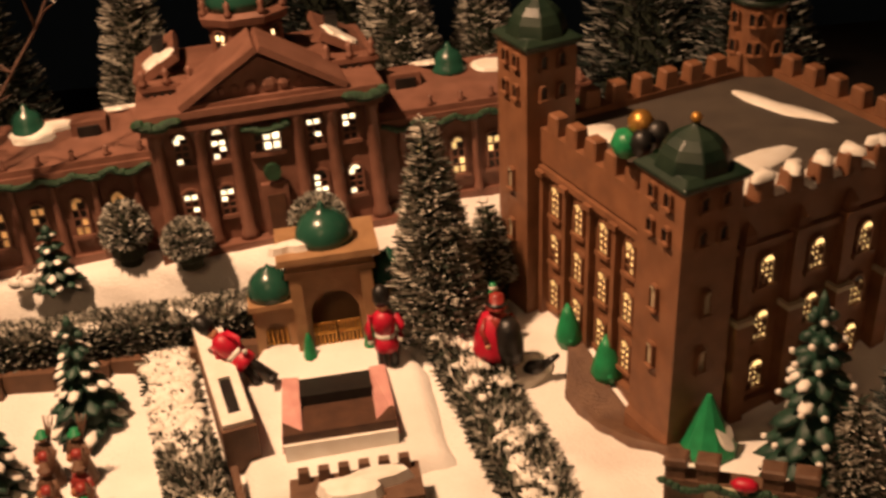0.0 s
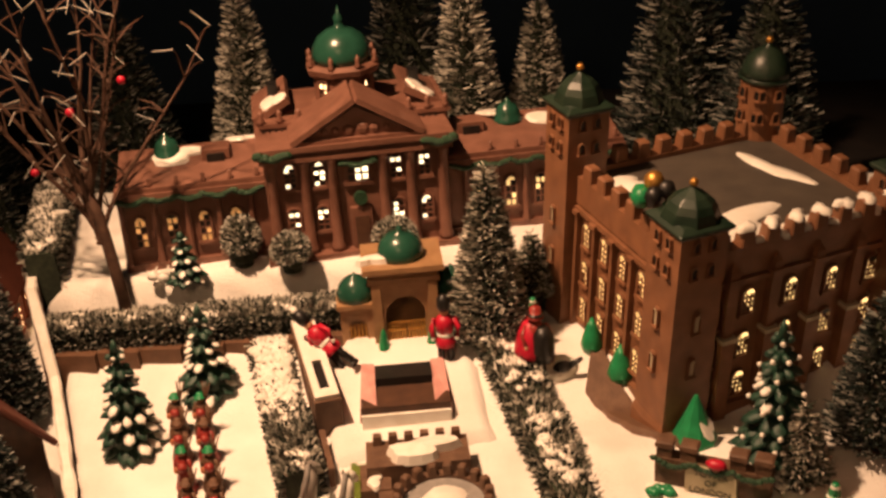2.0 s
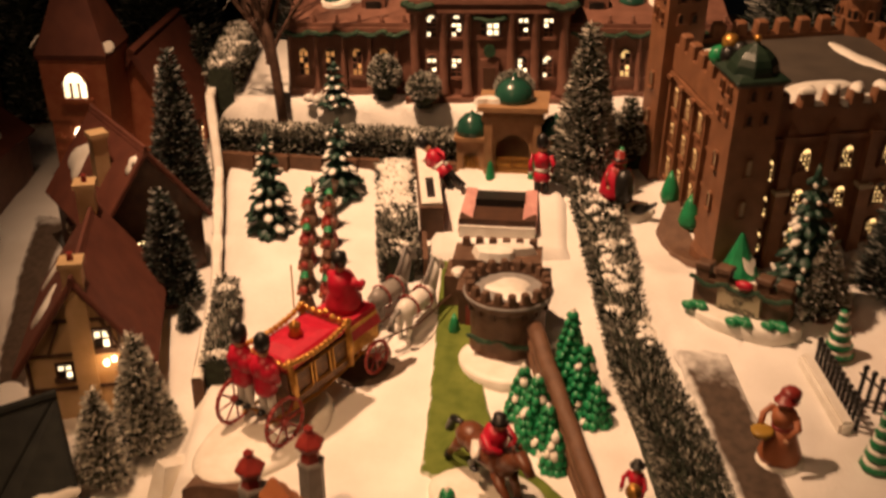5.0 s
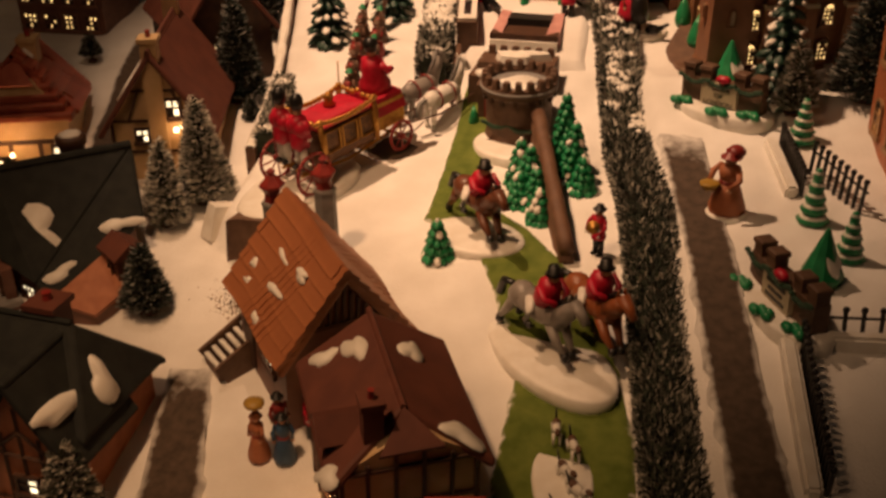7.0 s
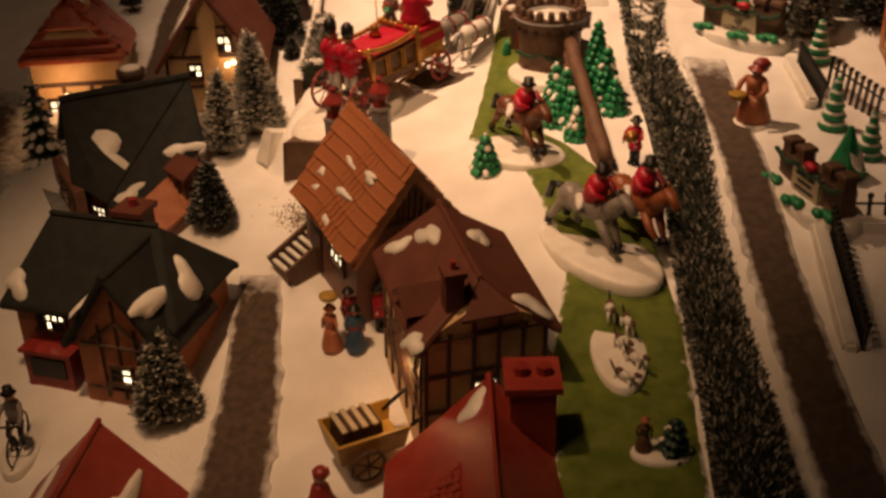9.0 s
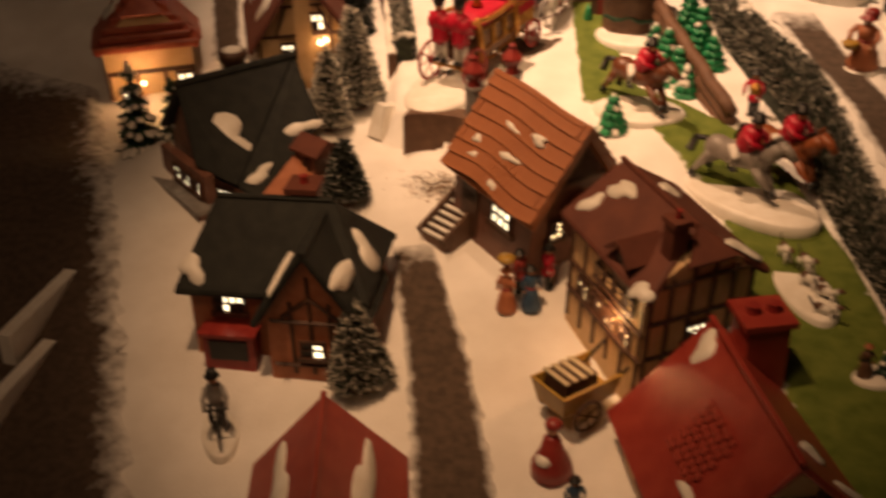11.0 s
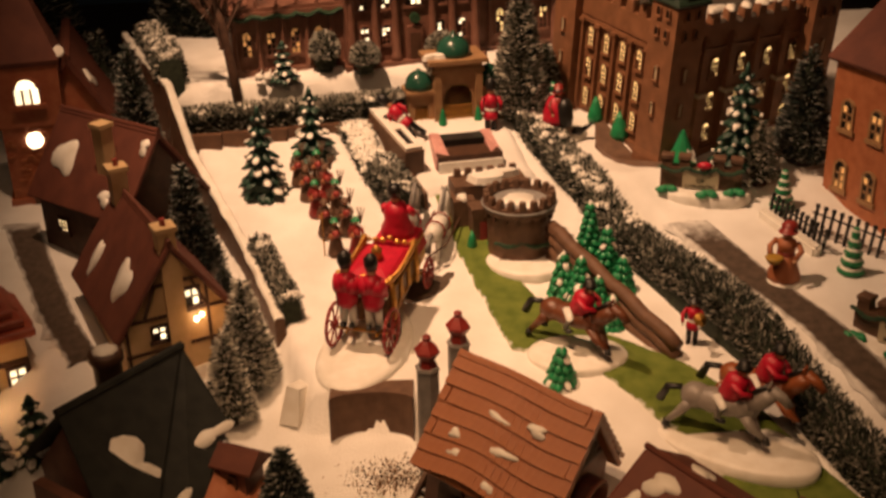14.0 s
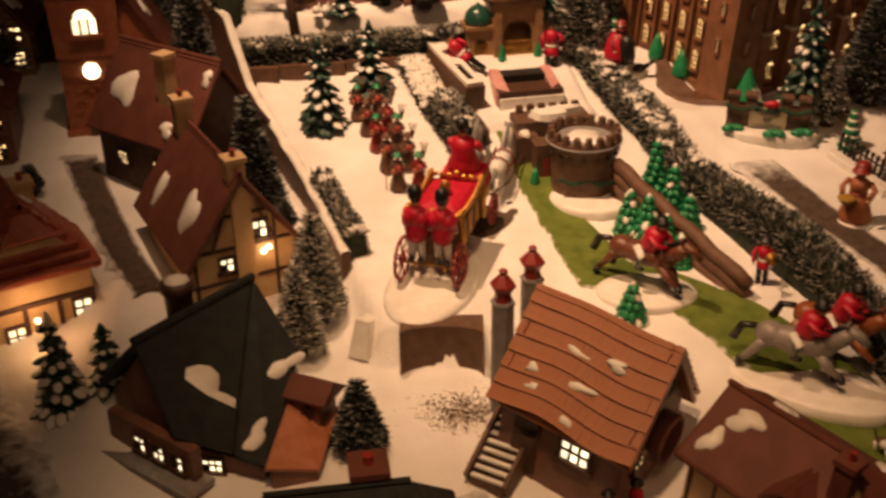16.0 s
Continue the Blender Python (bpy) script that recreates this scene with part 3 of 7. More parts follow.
    for k in range(8):
        bm = bmesh.new()
        a = k * math.tau / 8 + math.pi / 8
        lathe(bm, [(0.0035, 0), (0.004, 0.004), (0.002, 0.007), (0.0035, 0.011), (0, 0.017)], 8, 0, pose(-0.021 + 0.041 * math.cos(a), 0.125 + 0.041 * math.sin(a), 0.193))
        part("finial", bm, BRICK, drum, smooth=True)


palace()


# ---- castle ----
def turret(parent, x, y, h, r, cap, square=True):
    """A corner turret: square shaft with slits, or a round one, under an ogee cap with a gilt ball."""
    n, q, g = (4, math.pi / 4, math.sqrt(2)) if square else (20, 0, 1.0)
    R = r * g
    bm = bmesh.new()
    lathe(bm, [(R * 1.1, -0.05), (R * 1.08, 0.012), (R, 0.02), (R, h - 0.002)], n, 0, pose(x, y, 0), q)
    t = part("turret", bm, TOWER, parent)
    bm = bmesh.new()
    lathe(bm, [(R * 1.0, h - 0.004), (R * 1.16, h), (R * 1.18, h + 0.003), (R * 0.9, h + 0.007), (0.0, h + 0.009)], n, 0, pose(x, y, 0), q)
    lathe(bm, [(r * 1.12, h + 0.004), (r * 1.06, h + cap * 0.26), (r * 0.98, h + cap * 0.42), (r * 0.82, h + cap * 0.6), (r * 0.58, h + cap * 0.75), (r * 0.28, h + cap * 0.87), (r * 0.12, h + cap * 0.94), (r * 0.1, h + cap)], 8 if square else 20, 0, pose(x, y, 0), math.pi / 8)
    c = part("cap", bm, CAP, t, "dark green ogee cap", smooth=not square)
    if square:
        bv = c.modifiers.new("round", "BEVEL")
        bv.width, bv.segments, bv.limit_method = 0.002, 2, "ANGLE"
    bm = bmesh.new()
    blob(bm, (x, y, h + cap + 0.003), 0.0042, seg=10)
    part("gilt_ball", bm, GOLD, c, "small gilt ball", smooth=True)
    faces = (-90, 0) if square else (-70, -20)
    spots = [Matrix.Translation((x, y, 0)) @ pose(0, 0, 0, 0, 0, a) @ pose(dx, -r * 1.01, z) for a in faces for z, dx in ((h - 0.045, -r * 0.36), (h - 0.045, r * 0.36), (h - 0.018, -r * 0.36), (h - 0.018, r * 0.36))]
    windows(t, spots, 0.0062, 0.009, 1, 1, True, TOWER, BLACK, 1, 1)
    if square:
        spots = [Matrix.Translation((x, y, 0)) @ pose(0, 0, 0, 0, 0, a) @ pose(0, -r * 1.015, z) for a in faces for z in (0.075, 0.125)]
        windows(t, spots, 0.0065, 0.017, 1, 1, True, TOWER, SIGNP, 1, 1)
    return t


def castle():
    C = thing("castle", "brown ceramic miniature castle with battlements, corner turrets and lit windows", "castle", pose(0.136, 0.757, 0.175, 0, 0, 27) @ pose(0, 0, 0, 6, 0, 0))
    WX, WY, H = 0.255, 0.215, 0.188
    bm = bmesh.new()
    box(bm, (0, 0, -0.05), (WX, WY, H - 0.032))
    body = part("wall", bm, TOWER, C)
    for lo, hi in (((-0.003, -0.003, H - 0.031), (WX + 0.003, 0.012, H)), ((-0.003, 0.0125, H - 0.031), (0.012, WY - 0.0125, H)), ((-0.003, WY - 0.012, H - 0.031), (WX + 0.003, WY + 0.003, H)), ((WX - 0.012, 0.0125, H - 0.031), (WX + 0.003, WY - 0.0125, H))):
        bm = bmesh.new()
        box(bm, lo, hi)
        part("parapet", bm, TOWER, body)
    bm = bmesh.new()
    box(bm, (-0.005, -0.005, H - 0.040), (WX + 0.005, WY + 0.005, H - 0.034))
    part("string_course", bm, TOWER, body)
    bm = bmesh.new()
    box(bm, (-0.006, -0.006, -0.05), (WX + 0.006, WY + 0.006, 0.006))
    part("wall_base", bm, TOWER, body)
    bm = bmesh.new()
    box(bm, (-0.0075, -0.0085, -0.001), (0.0075, 0.0085, 0.017), top=0.84)
    bmesh.ops.bevel(bm, geom=bm.edges[:], offset=0.0016, segments=1, affect="EDGES")
    mer = part("merlon", bm, TOWER, body)
    mer.matrix_basis = pose(0.040, 0.004, H, 0, 0, 90)
    for k in range(1, 8):
        share("merlon", mer.data, body, pose(0.040 + k * 0.0285, 0.004, H, 0, 0, 90))
    for k in range(6):
        share("merlon", mer.data, body, pose(0.004, 0.040 + k * 0.0275, H))
    for k in range(8):
        share("merlon", mer.data, body, pose(0.030 + k * 0.0275, WY - 0.004, H, 0, 0, 90))
    for k in range(6):
        share("merlon", mer.data, body, pose(WX - 0.004, 0.032 + k * 0.0285, H))
    bm = bmesh.new()
    box(bm, (0.012, 0.012, H - 0.014), (WX - 0.012, WY - 0.012, H - 0.006), 0)
    roof = part("roof", bm, GREYROOF, C, "flat dark grey roof")
    for k, (x, y, u, v, ru, rv) in enumerate(((0.085, 0.045, (1, 0.1, 0), (0, 1, 0), 0.062, 0.024), (0.04, 0.165, (1, 0, 0), (0, 1, 0), 0.026, 0.017), (0.2, 0.13, (0.3, -1, 0), (1, 0.3, 0), 0.04, 0.013), (0.17, 0.022, (1, 0, 0), (0, 1, 0), 0.05, 0.008))):
        bm = bmesh.new()
        drift(bm, (x, y, H - 0.006), u, v, ru, rv, 2 + 3 * k, 0)
        part("snow_patch", bm, SNOWP, roof, "patch of painted snow", smooth=True)
    for k in range(1, 8):
        bm = bmesh.new()
        drift(bm, (0.040 + k * 0.0285, 0.003, H + 0.0165), (1, 0, 0), (0, 1, 0), 0.0085, 0.008, 20 + k, 0, thick=0.004)
        drift(bm, (0.054 + k * 0.0285, 0.004, H), (1, 0, 0), (0, 1, 0), 0.007, 0.007, 40 + k, 0, thick=0.003)
        part("snow_cap", bm, SNOWP, body, smooth=True)
    # left face: three rows of narrow windows between slim buttresses
    windows(body, [pose(-0.001, 0.062 + i * 0.036, z, 0, 0, -90) for i in range(4) for z in (0.022, 0.068, 0.114)], 0.0115, 0.024, 2, 4, True, TOWER, LITY, 0.85, 4)
    for i in range(5):
        bm = bmesh.new()
        box(bm, (-0.007, 0.041 + i * 0.036, -0.05), (0.001, 0.047 + i * 0.036, 0.146), top=0.8)
        part("buttress", bm, TOWER, body)
        bm = bmesh.new()
        box(bm, (-0.009, 0.039 + i * 0.036, 0.146), (0.001, 0.049 + i * 0.036, 0.151))
        part("ledge", bm, TOWER, body)
    for i in range(5):
        x = 0.053 + i * 0.05
        bm = bmesh.new()
        box(bm, (x - 0.0075, -0.012, -0.05), (x + 0.0075, 0.001, 0.088))
        bt = part("buttress", bm, TOWER, body)
        bm = bmesh.new()
        box(bm, (x - 0.0055, -0.009, 0.0925), (x + 0.0055, 0.001, 0.155))
        part("upper_shaft", bm, TOWER, bt)
        bm = bmesh.new()
        box(bm, (x - 0.0085, -0.0135, 0.088), (x + 0.0085, 0.001, 0.0925))
        part("ledge", bm, SIGNP, bt, "pale ledge")
        bm = bmesh.new()
        box(bm, (x - 0.0075, -0.0115, 0.155), (x + 0.0075, 0.001, 0.159))
        lathe(bm, [(0.008, 0.159), (0.007, 0.166), (0, 0.176)], 4, 0, pose(x, -0.004, 0), math.pi / 4)
        part("pinnacle", bm, TOWER, bt)
    windows(body, [pose(0.078 + i * 0.05, 0.0, z) for i in range(4) for z in (0.015, 0.062, 0.112)] + [pose(0.036, 0.0, z) for z in (0.012, 0.058, 0.102)], 0.0135, 0.022, 3, 4, True, TOWER, LITY, 0.8, 4)
    turret(C, 0.0, 0.0, 0.230, 0.025, 0.036)
    turret(C, 0.008, WY + 0.004, 0.258, 0.024, 0.038)
    turret(C, WX - 0.012, WY, 0.250, 0.025, 0.040, False)
    turret(C, WX + 0.005, 0.0, 0.225, 0.025, 0.036)


castle()
# carved figurines leaning on the battlements
bm = bmesh.new()
for k in range(6):
    a = k * 1.05
    blob(bm, (0.010 * math.cos(a), 0.010 * math.sin(a), 0.010 + 0.003 * k), (0.008, 0.008, 0.009), (0, 1, 0, 0, 3, 3)[k], seg=7)
blob(bm, (0, 0, 0.03), 0.008, 2, seg=8)
solo("battlement_ornament", bm, [GREEN, WHITEP, GOLD, BLACK], "green, white and gold bauble ornament on the castle battlement", "ornament",
     pose(0.136, 0.757, 0.175, 0, 0, 27) @ pose(0, 0, 0, 6, 0, 0) @ pose(0.004, 0.066, 0.2) @ Matrix.Scale(1.3, 4), smooth=True)


# ---- gatehouse ----
def arch_wall(bm, x0, x1, h, ax, aw, ah, y0, y1, m=0):
    """A wall with one arched opening of half width aw at ax."""
    n = 8
    arc = [(ax + aw * math.cos(math.pi * k / n), ah + aw * math.sin(math.pi * k / n)) for k in range(n + 1)]
    prism(bm, [(ax + aw, 0), (x1, 0), (x1, h), (ax + aw, h)], y0, y1, m)
    prism(bm, [(x0, 0), (ax - aw, 0), (ax - aw, h), (x0, h)], y0, y1, m)
    for k in range(n):
        (xa, za), (xb, zb) = arc[k], arc[k + 1]
        prism(bm, [(xb, zb), (xa, za), (xa, h), (xb, h)], y0, y1, m)


def gatehouse():
    G = thing("gatehouse", "tan ceramic palace gatehouse with green domes and closed gilt gates", "gatehouse", pose(-0.136, 0.888, 0.196, 0, 0, 9) @ Matrix.Scale(1.02, 4))
    bm = bmesh.new()
    arch_wall(bm, -0.034, 0.034, 0.082, 0, 0.021, 0.044, -0.012, 0.0)
    box(bm, (-0.034, 0.03, -0.02), (0.034, 0.042, 0.082))
    box(bm, (-0.034, 0.0, -0.02), (-0.029, 0.03, 0.082))
    box(bm, (0.029, 0.0, -0.02), (0.034, 0.03, 0.082))
    box(bm, (-0.038, -0.016, 0.082), (0.038, 0.046, 0.088))
    box(bm, (-0.036, -0.014, 0.088), (0.036, 0.044, 0.096))
    box(bm, (-0.043, -0.021, 0.096), (0.043, 0.05, 0.102))
    for x in (-0.030, 0.030):
        box(bm, (x - 0.005, -0.017, -0.02), (x + 0.005, -0.011, 0.082))
    drift(bm, (-0.03, 0.0, 0.102), (1, 0, 0), (0, 1, 0), 0.014, 0.01, 3, 1, thick=0.006)
    body = part("gate_wall", bm, [TAN, SNOWP], G)
    bm = bmesh.new()
    lathe(bm, [(0.0245, 0.102), (0.025, 0.107), (0.0235, 0.115), (0.0195, 0.122), (0.012, 0.128), (0.003, 0.131), (0.003, 0.135), (0, 0.138)], 18, 0, pose(0, 0.012, 0))
    part("dome", bm, DOME, body, "glossy green dome", smooth=True)
    for s in (-1, 1):
        bm = bmesh.new()
        x0, x1 = sorted((s * 0.034, s * 0.070))
        arch_wall(bm, x0, x1, 0.052, s * 0.052, 0.010, 0.028, -0.004, 0.004)
        box(bm, (x0, 0.012, -0.02), (x1, 0.034, 0.052))
        box(bm, (x0 - 0.003, -0.008, 0.052), (x1 + 0.003, 0.036, 0.057))
        w = part("side_wall", bm, TAN, G)
        bm = bmesh.new()
        lathe(bm, [(0.020, 0.057), (0.0205, 0.064), (0.017, 0.074), (0.010, 0.081), (0.003, 0.084), (0, 0.088)], 14, 0, pose(s * 0.052, 0.012, 0))
        part("side_dome", bm, DOME, w, "small green dome", smooth=True)
        for k in range(5):
            bm = bmesh.new()
            x = s * 0.052 + (k - 2) * 0.004
            box(bm, (x - 0.0007, -0.001, 0), (x + 0.0007, 0.001, 0.030))
            part("gate_bar", bm, GOLD, w)
    for leaf in (-1, 1):
        bm = bmesh.new()
        box(bm, (0.001 if leaf > 0 else -0.020, -0.012, 0.006), (0.020 if leaf > 0 else -0.001, -0.010, 0.008))
        box(bm, (0.001 if leaf > 0 else -0.020, -0.012, 0.024), (0.020 if leaf > 0 else -0.001, -0.010, 0.026))
        g = part("gate_leaf", bm, GOLD, body)
        for k in range(6):
            bm = bmesh.new()
            x = leaf * (0.002 + k * 0.0034)
            box(bm, (x - 0.0008, -0.0118, 0.0), (x + 0.0008, -0.0102, 0.032))
            blob(bm, (x, -0.011, 0.034), 0.0016, seg=5)
            part("gate_bar", bm, GOLD, g)
    bm = bmesh.new()
    for x, z in ((-0.026, 0), (0.026, 0)):
        lathe(bm, [(0.008, 0.0), (0.008, 0.008), (0.007, 0.011)], 8, 1, pose(x, -0.024, 0))
        lathe(bm, [(0.007, 0.011), (0.005, 0.02), (0.003, 0.03), (0, 0.036)], 8, 0, pose(x, -0.024, 0))
    part("potted_bush", bm, [GREEN, DKBROWN], G, "pair of small green potted cone bushes")


gatehouse()
rnd = random.Random(11)
for k in range(16):
    bm = bmesh.new()
    a = [(0.009 * math.cos(i * math.tau / 6 + rnd.random() * 0.6) * rnd.uniform(0.8, 1.2), 0.006 * math.sin(i * math.tau / 6 + rnd.random() * 0.5)) for i in range(6)]
    flat(bm, a, -0.004, 0.003, 0, None, 0.85)
    ob = part("paving_stone", bm, STONE, None)
    x, y = -0.137 + (k % 4 - 1.5) * 0.014 + rnd.uniform(-0.004, 0.004), 0.862 - (k // 4) * 0.012
    ob.matrix_basis = pose(x, y, ground(x, y) + 0.003, 0, 0, rnd.uniform(-25, 25))
    tagged(ob, "flat brown paving stone before the gate", "paving stone", "paving stones before the gate")


# ---- hedges, walls and trees ----
def needles(bm, spots, length, width, m, rnd, lift=0.4):
    """Short stiff blades at (place, outward) spots."""
    for p, n in spots:
        d = (n + Vector((rnd.uniform(-0.7, 0.7), rnd.uniform(-0.7, 0.7), rnd.uniform(-0.3, 0.3) + lift))).normalized()
        s = d.cross(Vector((rnd.uniform(-1, 1), rnd.uniform(-1, 1), rnd.uniform(-1, 1)))).normalized() * width * rnd.uniform(0.6, 1.3)
        e = p + d * length * rnd.uniform(0.6, 1.3)
        k = m if isinstance(m, int) else m(n, rnd)
        a, b = bm.verts.new(p + s), bm.verts.new(p - s)
        c, f = bm.verts.new(e - s * 0.45), bm.verts.new(e + s * 0.45)
        face(bm, [a, b, c, f], k)


def along(pts, f):
    """The place at the share f of a line of (x, y) points, and its direction."""
    seg = [((Vector(b) - Vector(a)).length) for a, b in zip(pts, pts[1:])]
    s = f * sum(seg)
    for (a, b), l in zip(zip(pts, pts[1:]), seg):
        if s <= l + 1e-9:
            break
        s -= l
    a, b = Vector(a), Vector(b)
    d = (b - a).normalized()
    return a + d * min(s, l), d


def hedge(pts, width, height, n, label, seed, top_snow=0.3, base=None, side=HEDGED, topm=HEDGEM, size=1.0):
    rnd = random.Random(seed)
    H = thing("hedge", label, "hedge", Matrix.Identity(4))
    bm = bmesh.new()
    steps = 28
    rows = []
    for i in range(steps + 1):
        p, d = along(pts, i / steps)
        q = Vector((-d.y, d.x))
        ring = []
        for o, hh in ((-0.47, -0.012), (-0.45, 0.8), (-0.3, 0.97), (0.3, 0.97), (0.45, 0.8), (0.47, -0.012)):
            c = p + q * width * o
            z0 = (ground(p.x, p.y) if base is None else base)
            zz = min(z0, ground(c.x, c.y)) - 0.01 if hh < 0 else z0 + height * hh * 0.9
            ring.append(bm.verts.new((c.x, c.y, zz + 0.002 * noise.noise((c.x * 50, c.y * 50, hh)))))
        rows.append(ring)
    for a, b in zip(rows, rows[1:]):
        for k in range(5):
            face(bm, [a[k], a[k + 1], b[k + 1], b[k]], 0)
    face(bm, rows[0], 0)
    face(bm, rows[-1][::-1], 0)
    part("hedge_body", bm, CORE, H)
    for nm, upper, mt, cnt in (("side_foliage", False, side, int(n * 0.55)), ("top_foliage", True, topm, int(n * 0.45))):
        bm = bmesh.new()
        spots = []
        for _ in range(cnt):
            p, d = along(pts, rnd.random())
            q = Vector((-d.y, d.x))
            z0 = ground(p.x, p.y) if base is None else base
            if upper:
                o = rnd.uniform(-0.5, 0.5)
                spots.append((Vector((p.x + q.x * width * o, p.y + q.y * width * o, z0 + height * rnd.uniform(0.84, 0.98) * (1 - 0.5 * abs(o) ** 3))), Vector((q.x * o, q.y * o, 0.8))))
            else:
                o = rnd.choice((-0.46, 0.46))
                spots.append((Vector((p.x + q.x * width * o, p.y + q.y * width * o, z0 + height * rnd.uniform(0.02, 0.9))), Vector((q.x * o * 2, q.y * o * 2, 0.1))))
        needles(bm, spots, 0.008 * size, 0.0016 * size, 0, rnd, 0.15)
        tagged(part(nm, bm, mt, H), kind="stuff")
    if top_snow:
        bm = bmesh.new()
        for _ in range(int(top_snow * 40)):
            p, d = along(pts, rnd.random())
            q = Vector((-d.y, d.x)) * width * rnd.uniform(-0.35, 0.35)
            z0 = ground(p.x, p.y) if base is None else base
            drift(bm, (p.x + q.x, p.y + q.y, z0 + height * 0.97), (1, rnd.uniform(-0.4, 0.4), 0), (rnd.uniform(-0.4, 0.4), 1, 0.1), rnd.uniform(0.004, 0.011), rnd.uniform(0.004, 0.008), rnd.random(), thick=0.0022)
        tagged(part("snow_cover", bm, SNOWP, H, smooth=True), kind="stuff")
    return H


hedge([(-0.538, 0.870), (-0.4, 0.884), (-0.205, 0.912)], 0.034, 0.036, 8000, "long frosted dark green hedge on the terrace wall", 1, 0.5, 0.207)
hedge([(-0.545, 0.905), (-0.578, 1.02), (-0.61, 1.12)], 0.036, 0.045, 2200, "frosted hedge row beside the palace with heavy snow", 2, 1.0, TERRACE)
hedge([(-0.368, 0.485), (-0.390, 0.55), (-0.414, 0.62)], 0.022, 0.034, 1500, "low dark hedge on the edge of the snowy terrace", 3, 0.1, size=0.8)
hedge([(-0.252, 0.762), (-0.236, 0.715), (-0.222, 0.678)], 0.036, 0.040, 2600, "frosted green hedge end with little snow", 4, 0.25)
hedge([(-0.290, 0.878), (-0.272, 0.82), (-0.252, 0.762)], 0.040, 0.013, 420, "low hedge buried under a thick quilt of snow", 14, 4.5)
hedge([(-0.036, 0.866), (-0.004, 0.79), (0.026, 0.70), (0.062, 0.60)], 0.046, 0.030, 3400, "bushy frosted hedge with snow beside the castle lane", 5, 0.9)
hedge([(0.062, 0.60), (0.108, 0.487), (0.196, 0.232), (0.254, 0.055), (0.36, -0.3)], 0.05, 0.034, 20000, "long clipped frosted hedge between lawn and lane", 6, 0.0, size=0.75, topm=HEDGED)
hedge([(-0.065, 0.945), (0.03, 0.965)], 0.03, 0.045, 1100, "short frosted hedge behind the gatehouse", 8, 0.2, 0.225)

# brown snow-capped boards that hold the terrace
bm = bmesh.new()
for (xa, ya), (xb, yb) in zip([(-0.382, 0.47), (-0.432, 0.625), (-0.516, 0.82), (-0.545, 0.87), (-0.595, 1.0)], [(-0.432, 0.625), (-0.516, 0.82), (-0.545, 0.87), (-0.595, 1.0), (-0.66, 1.18)]):
    d = Vector((xb - xa, yb - ya, 0)).normalized()
    q = Vector((-d.y, d.x, 0)) * 0.006
    za, zb = [ramp(q, FIELD) + 0.016 if q < 0.86 else TERRACE + 0.012 for q in (ya, yb)]
    a, b = Vector((xa, ya, za)), Vector((xb, yb, zb))
    dn = Vector((0, 0, -0.16 if ya > 0.86 else -0.07))
    vs = [bm.verts.new(v) for v in (a - q + dn, b - q + dn, b + q + dn, a + q + dn, a - q, b - q, b + q, a + q)]
    for f in ((3, 2, 1, 0), (4, 5, 6, 7), (0, 1, 5, 4), (1, 2, 6, 5), (2, 3, 7, 6), (3, 0, 4, 7)):
        face(bm, [vs[i] for i in f], 0)
    cap = []
    for k in range(25):
        p = a.lerp(b, k / 24)
        wv = 0.0062 + 0.0024 * noise.noise((p.x * 60, p.y * 60, 1.0))
        n2 = Vector((-d.y, d.x, 0)) * wv
        hh = Vector((0, 0, 0.003 + 0.003 * noise.noise((p.x * 45, p.y * 45, 4.0))))
        cap.append([bm.verts.new(v) for v in (p - n2, p - n2 * 0.6 + hh, p + n2 * 0.6 + hh, p + n2)])
    for c0, c1 in zip(cap, cap[1:]):
        for k in range(3):
            face(bm, [c0[k], c0[k + 1], c1[k + 1], c1[k]], 1)
solo("retaining_wall", bm, [WOODBR, SNOWP], "brown retaining board capped with snow", "wall", smooth=False)
bm = bmesh.new()
for k in range(7):
    x0 = -0.522 + k * 0.0465
    box(bm, (x0, 0.838 + (x0 + 0.55) * 0.125, 0.15), (x0 + 0.0455, 0.85 + (x0 + 0.55) * 0.125, 0.2145))
solo("terrace_wall", bm, WOODBR, "low brown wall under the long hedge", "wall")


def cone_tree(x, y, h, r, n, label, seed, material=SISAL, z=None, trunk=0.012, core=True, group="bottle-brush trees"):
    rnd = random.Random(seed)
    T = thing("cone_tree", label, "tree", pose(x, y, (ground(x, y) if z is None else z) - 0.002, 0, 0, rnd.uniform(0, 360)), group)
    bm = bmesh.new()
    lathe(bm, [(r * 0.45, 0), (r * 0.45, 0.004), (r * 0.14, 0.006), (r * 0.12, trunk), (r * 0.05, h * 0.9)], 8)
    part("trunk", bm, BARK, T)
    bm = bmesh.new()
    lathe(bm, [(r * 0.5, trunk), (r * 0.74, trunk + h * 0.04), (r * 0.42, h * 0.5), (0.001, h * 0.97)], 12, 1)
    spots = []
    for _ in range(n * 2):
        f = 1 - math.sqrt(rnd.random())
        a = rnd.uniform(0, math.tau)
        rr = r * ((1 - f) ** 0.85) * rnd.uniform(0.7, 0.97) * (1 + 0.12 * math.sin(3 * a + seed) * (1 - f))
        spots.append((Vector((rr * math.cos(a), rr * math.sin(a), trunk + (h - trunk) * f)), Vector((math.cos(a), math.sin(a), 0.25))))
    needles(bm, spots, r * 0.15 + 0.003, 0.0008 + r * 0.012, 0, rnd, 0.15)
    tagged(part("crown", bm, [material, CORE], T), kind="stuff")
    return T


